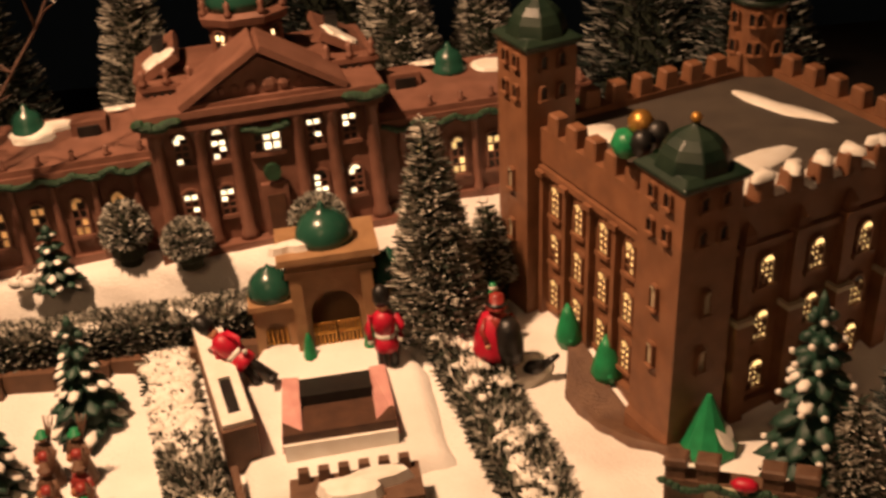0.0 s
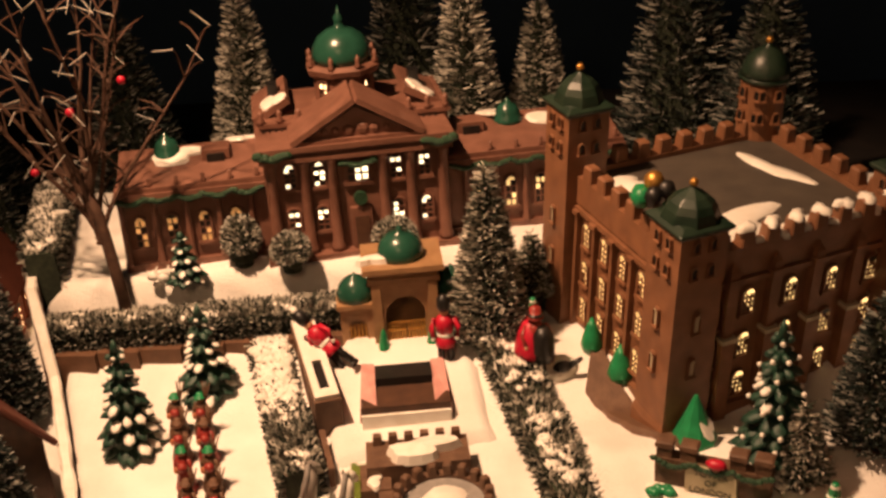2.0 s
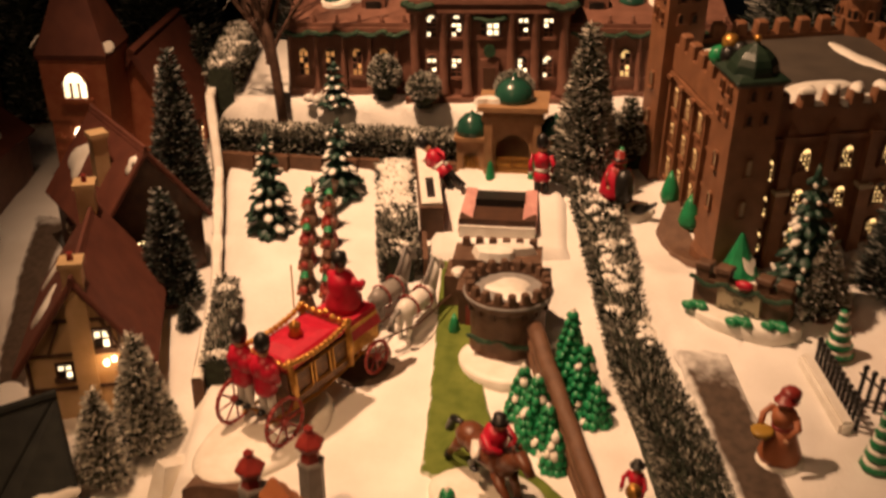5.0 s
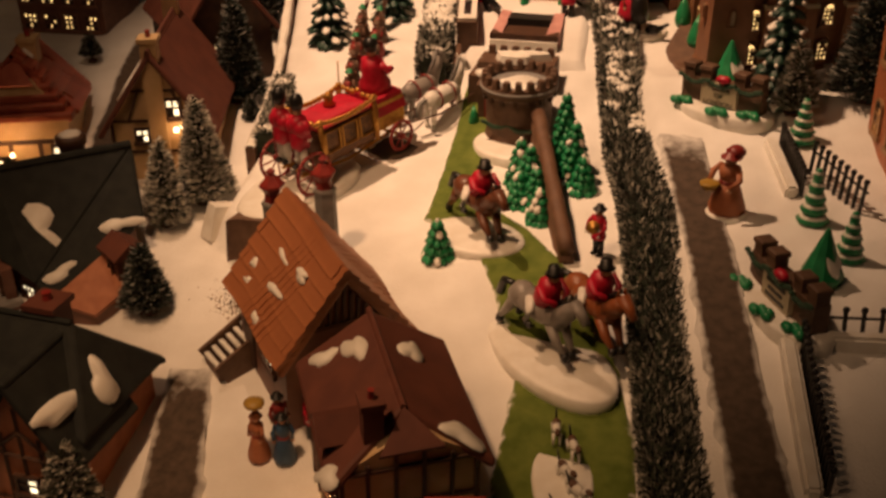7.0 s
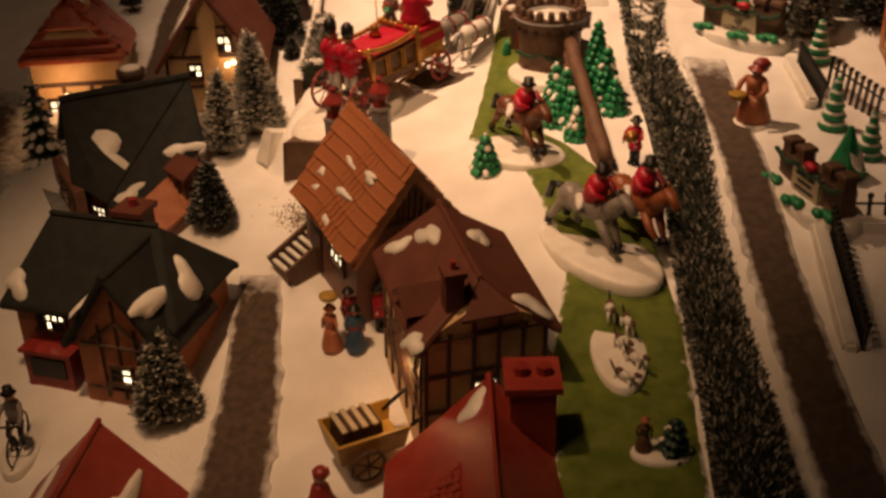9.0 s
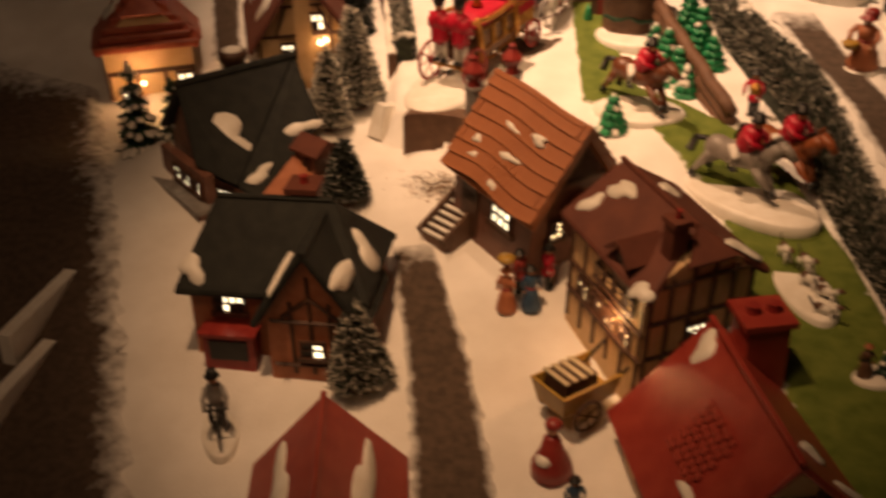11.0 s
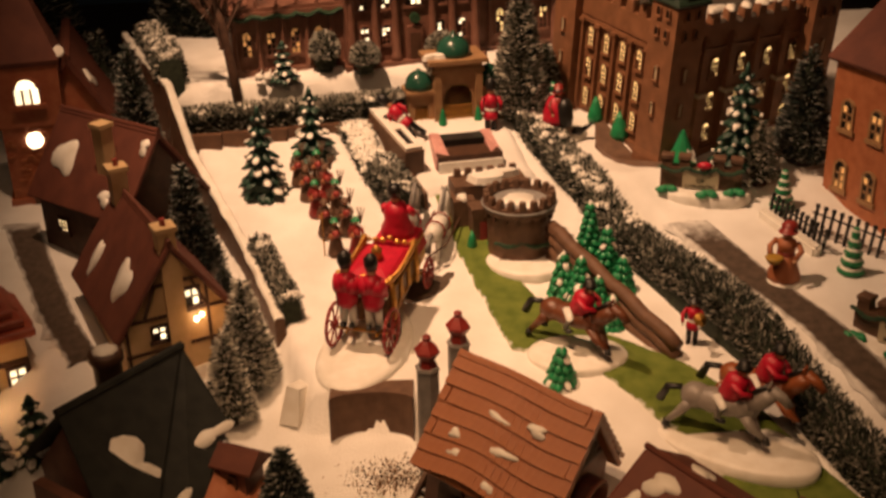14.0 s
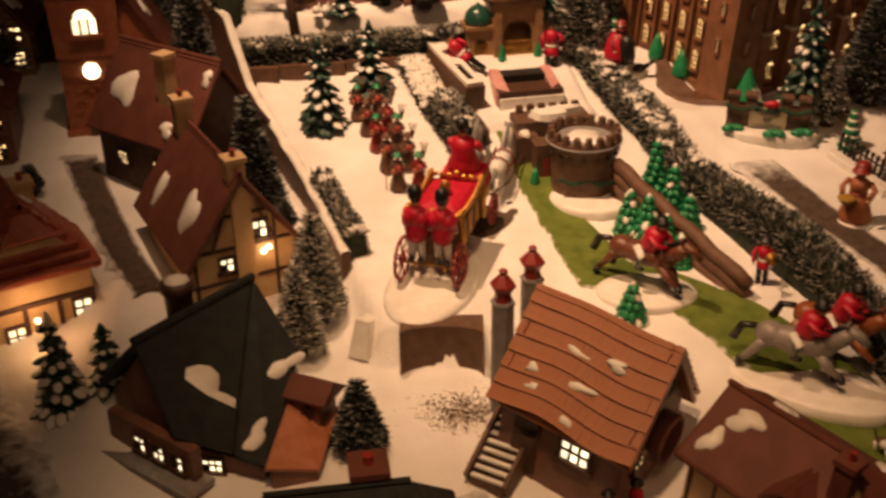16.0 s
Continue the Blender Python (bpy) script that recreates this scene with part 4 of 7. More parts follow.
FROST = "frosted bottle-brush cone tree standing in the snow"
DARK = "dark green bottle-brush cone tree standing in the snow"
cone_tree(-0.042, 0.884, 0.212, 0.044, 3600, "tall frosted bottle-brush cone tree beside the gatehouse", 1)
cone_tree(0.004, 0.945, 0.085, 0.026, 900, FROST, 2, z=0.22)
cone_tree(-0.395, 1.33, 0.33, 0.066, 3000, "large frosted bottle-brush tree behind the palace", 3, SISALF, z=0.19)
cone_tree(-0.085, 1.36, 0.34, 0.07, 3000, "large frosted bottle-brush tree behind the palace", 4, SISALF, z=0.19)
cone_tree(0.02, 1.43, 0.28, 0.06, 2200, "large frosted bottle-brush tree behind the palace", 5, SISALF, z=0.19)
cone_tree(0.21, 1.30, 0.42, 0.10, 2600, "large dark fir with snow behind the castle", 6, SISALD, z=0.19)
cone_tree(0.31, 1.22, 0.36, 0.09, 2200, "large dark fir with snow behind the castle", 7, SISALD, z=0.19)
cone_tree(-0.18, 1.5, 0.36, 0.10, 1800, "dark fir behind the palace", 8, SISALD, z=0.19)
cone_tree(-0.58, 1.35, 0.30, 0.08, 1800, "dark fir behind the palace", 9, SISALD, z=0.19)
cone_tree(-0.84, 1.30, 0.30, 0.10, 1800, "dark fir behind the church", 10, SISALD, z=0.19)
cone_tree(-0.99, 1.12, 0.26, 0.09, 1600, "dark fir behind the church", 11, SISALD)
cone_tree(-0.70, 1.15, 0.17, 0.042, 1300, DARK, 12, SISALD)
cone_tree(-0.503, 0.645, 0.155, 0.036, 2000, "dark green bottle-brush cone tree below the terrace edge", 13, SISALD)
cone_tree(-0.416, 0.415, 0.140, 0.033, 2600, "heavily frosted bottle-brush cone tree beside the timbered cottage", 14, SISALF)
cone_tree(-0.434, 0.360, 0.112, 0.027, 2000, "frosted bottle-brush cone tree beside the dark-roofed cottage", 15, SISALF)
cone_tree(-0.369, 0.222, 0.085, 0.027, 1300, DARK, 16, SISALD)
cone_tree(-0.276, -0.034, 0.10, 0.032, 1900, "frosted green cone tree at the shop front", 17, SISAL)
cone_tree(0.242, 0.652, 0.088, 0.026, 1200, "small frosted cone tree near the castle", 18)
cone_tree(0.316, 0.70, 0.165, 0.04, 1900, "dark frosted cone tree beside the castle", 19, SISALD)
cone_tree(-0.594, 0.858, 0.232, 0.044, 2600, "dark bottle-brush cone tree below the terrace", 22, SISALD)
cone_tree(-0.80, 0.695, 0.046, 0.016, 500, DARK, 20, SISALD)
cone_tree(-0.46, 0.60, 0.05, 0.014, 500, DARK, 21, SISALD, z=0.075)


def fir(x, y, h, r, tiers, label, seed, green=DKGREEN, snow=0.5, lights=0, z=None, group="resin firs"):
    """A moulded fir: drooping boughs in tiers, snow on their tips."""
    rnd = random.Random(seed)
    T = thing("fir_tree", label, "tree", pose(x, y, (ground(x, y) if z is None else z) - 0.002, 0, 0, rnd.uniform(0, 360)), group)
    bm = bmesh.new()
    lathe(bm, [(r * 0.34, 0), (r * 0.14, 0.006), (r * 0.08, h * 0.8)], 7)
    part("trunk", bm, BARK, T)
    for k in range(tiers):
        f = k / tiers
        rr = r * (1 - f) ** 0.9 + 0.003
        n = max(5, int(10 * (1 - f) + 4))
        bm = bmesh.new()
        z0 = h * (0.1 + 0.84 * f)
        off = rnd.random() * 6
        for i in range(n):
            a = off + i * math.tau / n + rnd.uniform(-0.15, 0.15)
            q = rr * rnd.uniform(0.82, 1.1)
            M = pose(0, 0, z0, 0, 0, math.degrees(a)) @ pose(0, 0, 0, 0, 26 + rnd.uniform(-6, 8), 0)
            blob(bm, (q * 0.55, 0, 0.006), (q * 0.5, q * 0.2 + 0.002, h * 0.028), 0, M, 6)
            if rnd.random() < snow:
                blob(bm, (q * 0.72, 0, 0.006 + h * 0.017), (q * 0.28, q * 0.15 + 0.0015, h * 0.017), 1, M, 6)
            if lights and rnd.random() < lights:
                blob(bm, (q * 0.98, 0, 0.008), 0.0028, 1, M, 6)
        lathe(bm, [(rr * 0.6, z0 - h * 0.02), (rr * 0.25, z0 + h * 0.08)], 8, 0)
        part("bough_tier", bm, [green, SNOWP], T, smooth=True)
    bm = bmesh.new()
    lathe(bm, [(0.006, h * 0.86), (0.003, h * 0.95), (0, h)], 7, 0)
    part("tip", bm, SNOWP if snow > 0.6 else green, T, smooth=True)
    return T


fir(-0.414, 0.752, 0.128, 0.036, 7, "dark resin fir with snow-laden boughs on the parade ground", 1, snow=0.55)
fir(-0.347, 0.822, 0.105, 0.033, 6, "dark resin fir with snow-laden boughs behind the marching figurines", 2, snow=0.5)
fir(0.222, 0.672, 0.157, 0.040, 9, "dark resin fir hung with white baubles before the castle", 3, snow=0.12, lights=0.55)
fir(-0.683, 0.310, 0.125, 0.032, 6, "snowy resin fir beside the red-tiled cottage", 4, snow=0.95)
fir(-0.635, 0.325, 0.08, 0.024, 5, "small dark fir with snow beside the red-tiled cottage", 5, snow=0.6)


def leafy_fir(x, y, h, r, label, seed):
    """A moulded evergreen of rounded overlapping leaf lumps, white at the tip and here and there."""
    rnd = random.Random(seed)
    T = thing("leafy_evergreen", label, "bush", pose(x, y, ground(x, y) - 0.002, 0, 0, rnd.uniform(0, 360)), "green evergreens by the log")
    bm = bmesh.new()
    lathe(bm, [(r * 0.7, 0), (r * 0.78, h * 0.12), (r * 0.45, h * 0.55), (r * 0.12, h * 0.92), (0, h * 0.95)], 10)
    part("body", bm, GREEN, T, smooth=True)
    bm, bw2 = bmesh.new(), bmesh.new()
    rows = max(5, int(h / 0.0085))
    for k in range(rows):
        f = (k + 0.4) / rows
        n = max(4, int(11 * (1 - f) + 3))
        for i in range(n):
            a = (i + 0.5 * (k % 2)) * math.tau / n + rnd.uniform(-0.15, 0.15)
            rr = r * (1 - f) ** 0.8 * rnd.uniform(0.8, 0.96) + 0.001
            M = pose(rr * math.cos(a), rr * math.sin(a), h * f, 0, 0, math.degrees(a)) @ pose(0, 0, 0, 0, 50 + rnd.uniform(-12, 12), 0)
            white = rnd.random() < 0.1
            blob(bw2 if white else bm, (0, 0, 0), (0.0062, 0.0046, 0.0026), 0, M, 6)
    part("leaves", bm, GREEN, T, smooth=True)
    blob(bw2, (0, 0, h * 0.95), (r * 0.17, r * 0.17, h * 0.09), seg=7)
    part("snow_dots", bw2, SNOWP, T, "dabs of white snow paint", smooth=True)


for i, (x, y, h, r) in enumerate(((-0.040, 0.514, 0.058, 0.019), (-0.022, 0.496, 0.062, 0.020), (-0.006, 0.470, 0.052, 0.018), (0.006, 0.446, 0.042, 0.016), (-0.028, 0.474, 0.040, 0.016), (0.0, 0.558, 0.096, 0.022), (0.018, 0.538, 0.074, 0.021), (0.034, 0.518, 0.046, 0.017))):
    leafy_fir(x, y, h, r, "bright green moulded evergreen dotted with snow beside the log", 10 + i)
leafy_fir(-0.072, 0.341, 0.046, 0.017, "small bright green evergreen at the hunter's feet", 6)


def stacked_bush(x, y, h, r, label, seed):
    T = thing("topiary_bush", label, "bush", on(x, y))
    for k in range(5):
        bm = bmesh.new()
        z0, rr = h * k / 5, r * (1 - k * 0.17)
        lathe(bm, [(rr * 0.8, z0), (rr, z0 + h * 0.06), (rr * 0.75, z0 + h * 0.16), (rr * 0.5, z0 + h * 0.22)], 10, 0)
        lathe(bm, [(rr * 0.86, z0 + h * 0.11), (rr * 0.78, z0 + h * 0.165), (rr * 0.5, z0 + h * 0.2)], 10, 1)
        part("layer", bm, [GREEN, SNOWP], T, smooth=True)


stacked_bush(0.260, 0.606, 0.05, 0.017, "green layered topiary bush striped with snow", 1)
stacked_bush(0.293, 0.456, 0.058, 0.017, "green layered topiary bush striped with snow", 2)
stacked_bush(0.335, 0.395, 0.05, 0.016, "green layered topiary bush striped with snow", 3)


def green_bush(x, y, h, r, label, z=None):
    bm = bmesh.new()
    lathe(bm, [(r * 0.8, 0), (r, h * 0.2), (r * 0.8, h * 0.45), (r * 0.45, h * 0.75), (0, h)], 10)
    for k in range(14):
        a = k * 2.4
        f = k / 14
        blob(bm, (r * (1 - f) * 0.85 * math.cos(a), r * (1 - f) * 0.85 * math.sin(a), h * (0.08 + 0.8 * f)), r * 0.3, seg=6)
    solo("painted_bush", bm, GREEN, label, "bush", pose(x, y, (ground(x, y) if z is None else z) - 0.001), "painted bushes by the castle wall", smooth=True)


green_bush(0.066, 0.862, 0.042, 0.012, "small painted green bush against the castle wall")
green_bush(0.094, 0.825, 0.045, 0.014, "small painted green bush against the castle wall")


def frosted_bush(x, y, h, r, label, n=1600, arch=False):
    rnd = random.Random(x)
    T = thing("frosted_bush", label, "bush", pose(x, y, TERRACE))
    bm = bmesh.new()
    lathe(bm, [(r * 0.5, 0), (r * 0.5, 0.006), (r * 0.75, 0.01), (r * 0.85, h * 0.5), (r * 0.6, h * 0.85), (0, h * 0.95)], 10)
    part("bush_body", bm, CORE, T)
    bm = bmesh.new()
    spots = []
    for _ in range(n):
        u, a = rnd.uniform(-0.35, 1), rnd.uniform(0, math.tau)
        c = math.sqrt(1 - u * u)
        v = Vector((c * math.cos(a), c * math.sin(a), u))
        spots.append((Vector((v.x * r * 0.9, v.y * r * 0.9, h * 0.52 + v.z * h * 0.44)), v))
    needles(bm, spots, 0.0045, 0.0012, 0, rnd, 0.1)
    tagged(part("foliage", bm, HEDGEM, T), kind="stuff")


frosted_bush(-0.325, 0.948, 0.062, 0.022, "tall rounded frosted bush before the palace wing")
frosted_bush(-0.266, 0.932, 0.046, 0.022, "rounded frosted bush before the palace")
frosted_bush(-0.150, 0.955, 0.05, 0.026, "round frosted bush before the palace door")

# bare tree with a few red ornaments
T = thing("bare_tree", "bare brown branching tree with red ornaments on the terrace", "tree", pose(-0.45, 0.897, 0.245) @ Matrix.Scale(1.25, 4))
rnd = random.Random(5)
bm = bmesh.new()
tube(bm, [(0, 0, -0.03), (-0.006, 0, 0.04), (-0.012, 0.002, 0.09), (-0.02, 0.002, 0.12)], 0.0062, 0.0042, 7)
part("trunk", bm, BARK, T, smooth=True)
for b in range(12):
    bm = bmesh.new()
    a = b * 0.7 + 0.2
    tilt = rnd.uniform(0.2, 0.5)
    p = Vector((-0.017, 0.002, 0.062 + 0.005 * b))
    d = Vector((math.cos(a) * tilt * 1.3 - 0.12, math.sin(a) * tilt * 0.6, 1)).normalized()
    pts = [p]
    for k in range(6):
        d = (d + Vector((rnd.uniform(-0.2, 0.2), rnd.uniform(-0.2, 0.2), 0.05))).normalized()
        pts.append(pts[-1] + d * 0.034)
    tube(bm, pts, 0.0026, 0.0006, 5, 0)
    for k in range(1, 7):
        for s in (-1, 1):
            e = Vector((rnd.uniform(-1, 1), rnd.uniform(-0.7, 0.7), rnd.uniform(0.2, 1.0))).normalized()
            q = pts[k] + e * rnd.uniform(0.018, 0.036)
            tube(bm, [pts[k], (pts[k] + q) / 2 + Vector((0, 0, 0.003)), q], 0.001, 0.0004, 4, 0)
            if rnd.random() < 0.4:
                tube(bm, [q, q + e.cross(Vector((0, 1, 0))) * 0.02], 0.0005, 0.0003, 3, 1)
    part("branch", bm, [BARK, SNOWP], T)
for x, y, z in ((-0.055, -0.01, 0.135), (-0.01, -0.02, 0.19), (0.03, 0, 0.21)):
    bm = bmesh.new()
    blob(bm, (x, y, z), (0.004, 0.003, 0.004))
    part("ornament", bm, RED, T, "small red ornament", smooth=True)


# ---- cottages ----
def house(name, label, m, w, d, h, rh, wall, roof, over=0.012, base=-0.06, hip=0.0, hipb=0.0, th=0.007, snow=(), category="house", fat=0.0, lift=0.001, full=False):
    """A house with its ridge along y and a gable towards -y. snow: (side, y, share up the slope, half length, half height)."""
    H = thing(name, label, category, m, "miniature houses")
    bm = bmesh.new()
    zh = rh - (rh - h) * 0.06
    inset = 0.95 if full else 0.6
    prism(bm, [(-w / 2, base), (w / 2, base), (w / 2, h), (0, zh), (-w / 2, h)], -d / 2 + hip * inset, d / 2 - hipb * inset)
    if full:
        box(bm, (-w / 2, -d / 2, base), (w / 2, -d / 2 + hip * inset, h - 0.004))
        box(bm, (-w / 2, d / 2 - hipb * inset, base), (w / 2, d / 2, h - 0.004))
    elif hip:
        prism(bm, [(-w / 2, base), (w / 2, base), (w / 2, h), (w * 0.16, h + (zh - h) * 0.66), (-w * 0.16, h + (zh - h) * 0.66), (-w / 2, h)], -d / 2, -d / 2 + hip * 0.6 + 0.001)
    body = part("wall", bm, wall, H)
    k = (rh - h) / (w / 2)
    ze = h - over * k + 0.004
    yf, yb = -d / 2 - over, d / 2 + over
    for s in (-1, 1):
        bm = bmesh.new()
        xe = s * (w / 2 + over)
        slab(bm, [(xe, yf, ze), (xe, yb, ze), (0, yb - hipb, rh + 0.004), (0, yf + hip, rh + 0.004)][::s], th, 0)
        r = part("roof_slope", bm, roof, H)
        bv = r.modifiers.new("round", "BEVEL")
        bv.width, bv.segments = 0.0022 + fat, 2
        for i, (sd, yy, f, ru, rv) in enumerate(snow):
            if sd == s:
                bm = bmesh.new()
                o = Vector((xe * (1 - f), yy, ze + (rh + 0.004 - ze) * f + lift))
                drift(bm, o, Vector((0, s, 0)), Vector((-xe, 0, rh - ze)), ru, rv, i * 3.7 + w * 100, 0)
                part("snow_patch", bm, SNOWP, r, "lump of painted snow", smooth=True)
    for e, hp in ((-1, hip), (1, hipb)):
        if hp:
            bm = bmesh.new()
            y0 = yf if e < 0 else yb
            f = 0.0 if full else 0.62
            xs = (w / 2 + over) * (1 - f)
            zz = ze + (rh + 0.004 - ze) * f
            slab(bm, [(-xs * e * -1, y0 + 0.0 - e * 0.001, zz), (xs * e * -1, y0 - e * 0.001, zz), (0, y0 - e * hp, rh + 0.005)][::1], th * 0.8)
            rf = part("roof_hip", bm, roof, H)
            if full:
                bv = rf.modifiers.new("round", "BEVEL")
                bv.width, bv.segments = 0.0022 + fat, 2
    bm = bmesh.new()
    tube(bm, [(0, yf + hip, rh + 0.004), (0, yb - hipb, rh + 0.004)], 0.003, 0.003, 6)
    part("ridge", bm, roof, H)
    return H, body


def timbers(parent, w, h, rh, y, seed=0, cross=True, t=0.0026, rows=2, posts=(-0.48, -0.16, 0.16, 0.48)):
    """Dark framing on a gable wall at y facing -y."""
    def beam(x0, z0, x1, z1):
        bm = bmesh.new()
        d = Vector((x1 - x0, 0, z1 - z0))
        n = Vector((-d.z, 0, d.x)).normalized() * t
        a, b = Vector((x0, y, z0)), Vector((x1, y, z1))
        vs = [put(bm, v, None) for o in (Vector((0, -0.0028, 0)), Vector((0, 0.001, 0))) for v in (a - n + o, b - n + o, b + n + o, a + n + o)]
        for f in ((0, 1, 2, 3), (7, 6, 5, 4), (0, 4, 5, 1), (1, 5, 6, 2), (2, 6, 7, 3), (3, 7, 4, 0)):
            face(bm, [vs[i] for i in f], 0)
        part("timber", bm, DKBROWN, parent)
    for r in range(rows):
        beam(-w / 2, h * (r + 1) / rows, w / 2, h * (r + 1) / rows)
    for x in posts:
        beam(x * w, 0, x * w, h + (rh - h) * (1 - 2 * abs(x)) * 0.92)
    if rh > h + 0.02:
        beam(-w * 0.25, h + (rh - h) * 0.48, w * 0.25, h + (rh - h) * 0.48)
        if cross:
            beam(-w * 0.3, h, -w * 0.16, h + (rh - h) * 0.5)
            beam(w * 0.3, h, w * 0.16, h + (rh - h) * 0.5)


def chimney(parent, x, y, z0, z1, s, material=ROOFBR, pots=2):
    bm = bmesh.new()
    box(bm, (x - s, y - s, z0), (x + s, y + s, z1 - 0.006))
    box(bm, (x - s * 1.25, y - s * 1.25, z1 - 0.006), (x + s * 1.25, y + s * 1.25, z1))
    for k in range(pots):
        lathe(bm, [(s * 0.35, z1), (s * 0.3, z1 + 0.006), (s * 0.36, z1 + 0.008)], 8, 1, pose(x + (k - (pots - 1) / 2) * s, y, 0))
    part("chimney", bm, [material, DKRED], parent)


def shingles(parent, w, d, h, rh, over, courses, per, material, sides=(-1, 1), wave=0.0):
    """Rows of separate shingles on both slopes."""
    yf = -d / 2 - over
    L = d + 2 * over
    xe, k = w / 2 + over, (rh - h) / (w / 2)
    ze = h - over * k + 0.004
    sl = math.hypot(xe, rh + 0.004 - ze)
    bm = bmesh.new()
    box(bm, (-L / per / 2 * 0.998, -0.0034, 0), (L / per / 2 * 0.998, 0.0016, sl / courses * 1.1))
    first = None
    rnd = random.Random(courses)
    for s in sides:
        tilt = math.degrees(math.atan2(rh + 0.004 - ze, xe))
        for c in range(courses):
            for i in range(per):
                f = c / courses
                yy = yf + (i + 0.5 + ((0.0, 0.33, -0.2, 0.12, -0.35)[c % 5]) * (0 < i < per - 1)) * L / per
                x, z = s * xe * (1 - f), ze + (rh + 0.004 - ze) * f
                z += wave * (1.25 - f) * (1 + math.sin(yy * 52 + 0.6)) + rnd.uniform(0, 0.0003)
                M = Matrix.Translation((x, yy, z + 0.0015)) @ pose(0, 0, 0, 0, 0, 90 * s) @ pose(0, 0, 0, tilt - 90 - 10, 0, 0)
                if first is None:
                    first = part("shingle", bm, material, parent)
                    first.matrix_basis = M
                else:
                    share("shingle", first.data, parent, M)


# orange shingled barn house by the steps
B, bw = house("shingled_cottage", "cottage with orange-brown shingled roof and lit windows, steps at its side", pose(-0.146, 0.201, 0.012, 0, 0, 50) @ pose(0, 0, 0, 7, 0, 0),
              0.116, 0.133, 0.084, 0.163, BRICK, ROOFBARN, 0.012, snow=((-1, -0.004, 0.36, 0.014, 0.005), (-1, 0.038, 0.2, 0.009, 0.004), (-1, -0.028, 0.64, 0.012, 0.005), (-1, 0.0, 0.08, 0.013, 0.005), (-1, 0.046, 0.34, 0.008, 0.004), (-1, 0.012, 0.6, 0.012, 0.004)), lift=0.0075)
shingles(B, 0.116, 0.133, 0.084, 0.163, 0.012, 7, 20, ROOFBARN, wave=0.0034)
windows(bw, [pose(-0.058, -0.018, 0.040, 0, 0, -90)], 0.030, 0.022, 3, 2, False, DKBROWN, LIT, 1)
windows(bw, [pose(0.012, -0.0665, 0.04), pose(-0.024, -0.0665, 0.04)], 0.016, 0.02, 2, 3, False, DKBROWN, LITW, 0.7)
for k in range(7):
    bm = bmesh.new()
    box(bm, (-0.022 + k * 0.007, -0.069, 0.107), (-0.0195 + k * 0.007, -0.0655, 0.107 + 0.040 - abs(k - 3) * 0.009))
    part("timber", bm, DKBROWN, bw)
bm = bmesh.new()
box(bm, (-0.034, -0.0695, 0.103), (0.034, -0.0655, 0.107))
part("timber", bm, DKBROWN, bw)
bm = bmesh.new()
lathe(bm, [(0.026, -0.012), (0.027, 0.012), (0.022, 0.012), (0.021, -0.012)], 16, 0, pose(0.006, -0.072, 0.062, 90))
part("porch_arch", bm, ROOFBR, bw, "rounded brown porch hood", smooth=True)
bm = bmesh.new()
box(bm, (-0.061, 0.022, 0.0), (-0.055, 0.050, 0.056), 0)
lathe(bm, [(0.014, -0.003), (0.014, 0.004)], 12, 0, pose(-0.058, 0.036, 0.056, 0, 90))
part("door", bm, DKBROWN, bw, "dark arched door")
S = thing("outdoor_steps", "narrow steps with white treads beside the shingled cottage", "steps", pose(-0.222, 0.196, 0.012, 0, 0, -34))
for k in range(9):
    bm = bmesh.new()
    box(bm, (-0.018, -0.045 + k * 0.0085, -0.02), (0.018, -0.045 + (k + 1) * 0.0085 - 0.003, 0.006 + k * 0.0045), 0)
    box(bm, (-0.0175, -0.0455 + k * 0.0085, 0.006 + k * 0.0045), (0.0175, -0.045 + k * 0.0085 + 0.0045, 0.0085 + k * 0.0045), 1)
    part("step", bm, [STONE, WHITEP], S)
for s in (-1, 1):
    bm = bmesh.new()
    slab(bm, [(s * 0.019, -0.05, 0.01), (s * 0.023, -0.05, 0.01), (s * 0.023, 0.034, 0.055), (s * 0.019, 0.034, 0.055)][::s], 0.04)
    part("side_wall", bm, STONE, S)

# brown-roofed half-timbered inn
I, iw = house("timbered_inn", "half-timbered inn with smooth brown roof, dormer and snow patches", pose(0.002, 0.060, -0.016, 0, 0, 38) @ pose(0, 0, 0, 6, 0, 0),
              0.114, 0.138, 0.122, 0.160, PLASTER, ROOFBR, 0.012, hip=0.032, th=0.009, fat=0.002,
              snow=((-1, 0.046, 0.72, 0.015, 0.011), (-1, -0.066, 0.06, 0.010, 0.012), (1, -0.060, 0.36, 0.013, 0.017), (1, 0.036, 0.62, 0.015, 0.010), (-1, 0.06, 0.35, 0.009, 0.012)))
timbers(iw, 0.114, 0.122, 0.142, -0.069, rows=3, posts=(-0.48, -0.3, -0.1, 0.1, 0.3, 0.48), cross=False, t=0.0016)
windows(iw, [pose(0.0, -0.069, 0.052)], 0.022, 0.016, 3, 2, False, DKBROWN, LIT, 0.8)
windows(iw, [pose(-0.057, -0.04 + k * 0.026, 0.040, 0, 0, -90) for k in range(4)], 0.016, 0.018, 3, 2, False, DKBROWN, LITW, 0.8)
windows(iw, [pose(-0.057, -0.042 + k * 0.018, 0.082, 0, 0, -90) for k in range(4)], 0.011, 0.013, 1, 2, False, DKBROWN, LITO, 1)
for k in range(6):
    bm = bmesh.new()
    box(bm, (-0.0595, -0.066 + k * 0.0258, 0.0), (-0.0565, -0.0632 + k * 0.0258, 0.115))
    part("timber", bm, DKBROWN, iw)
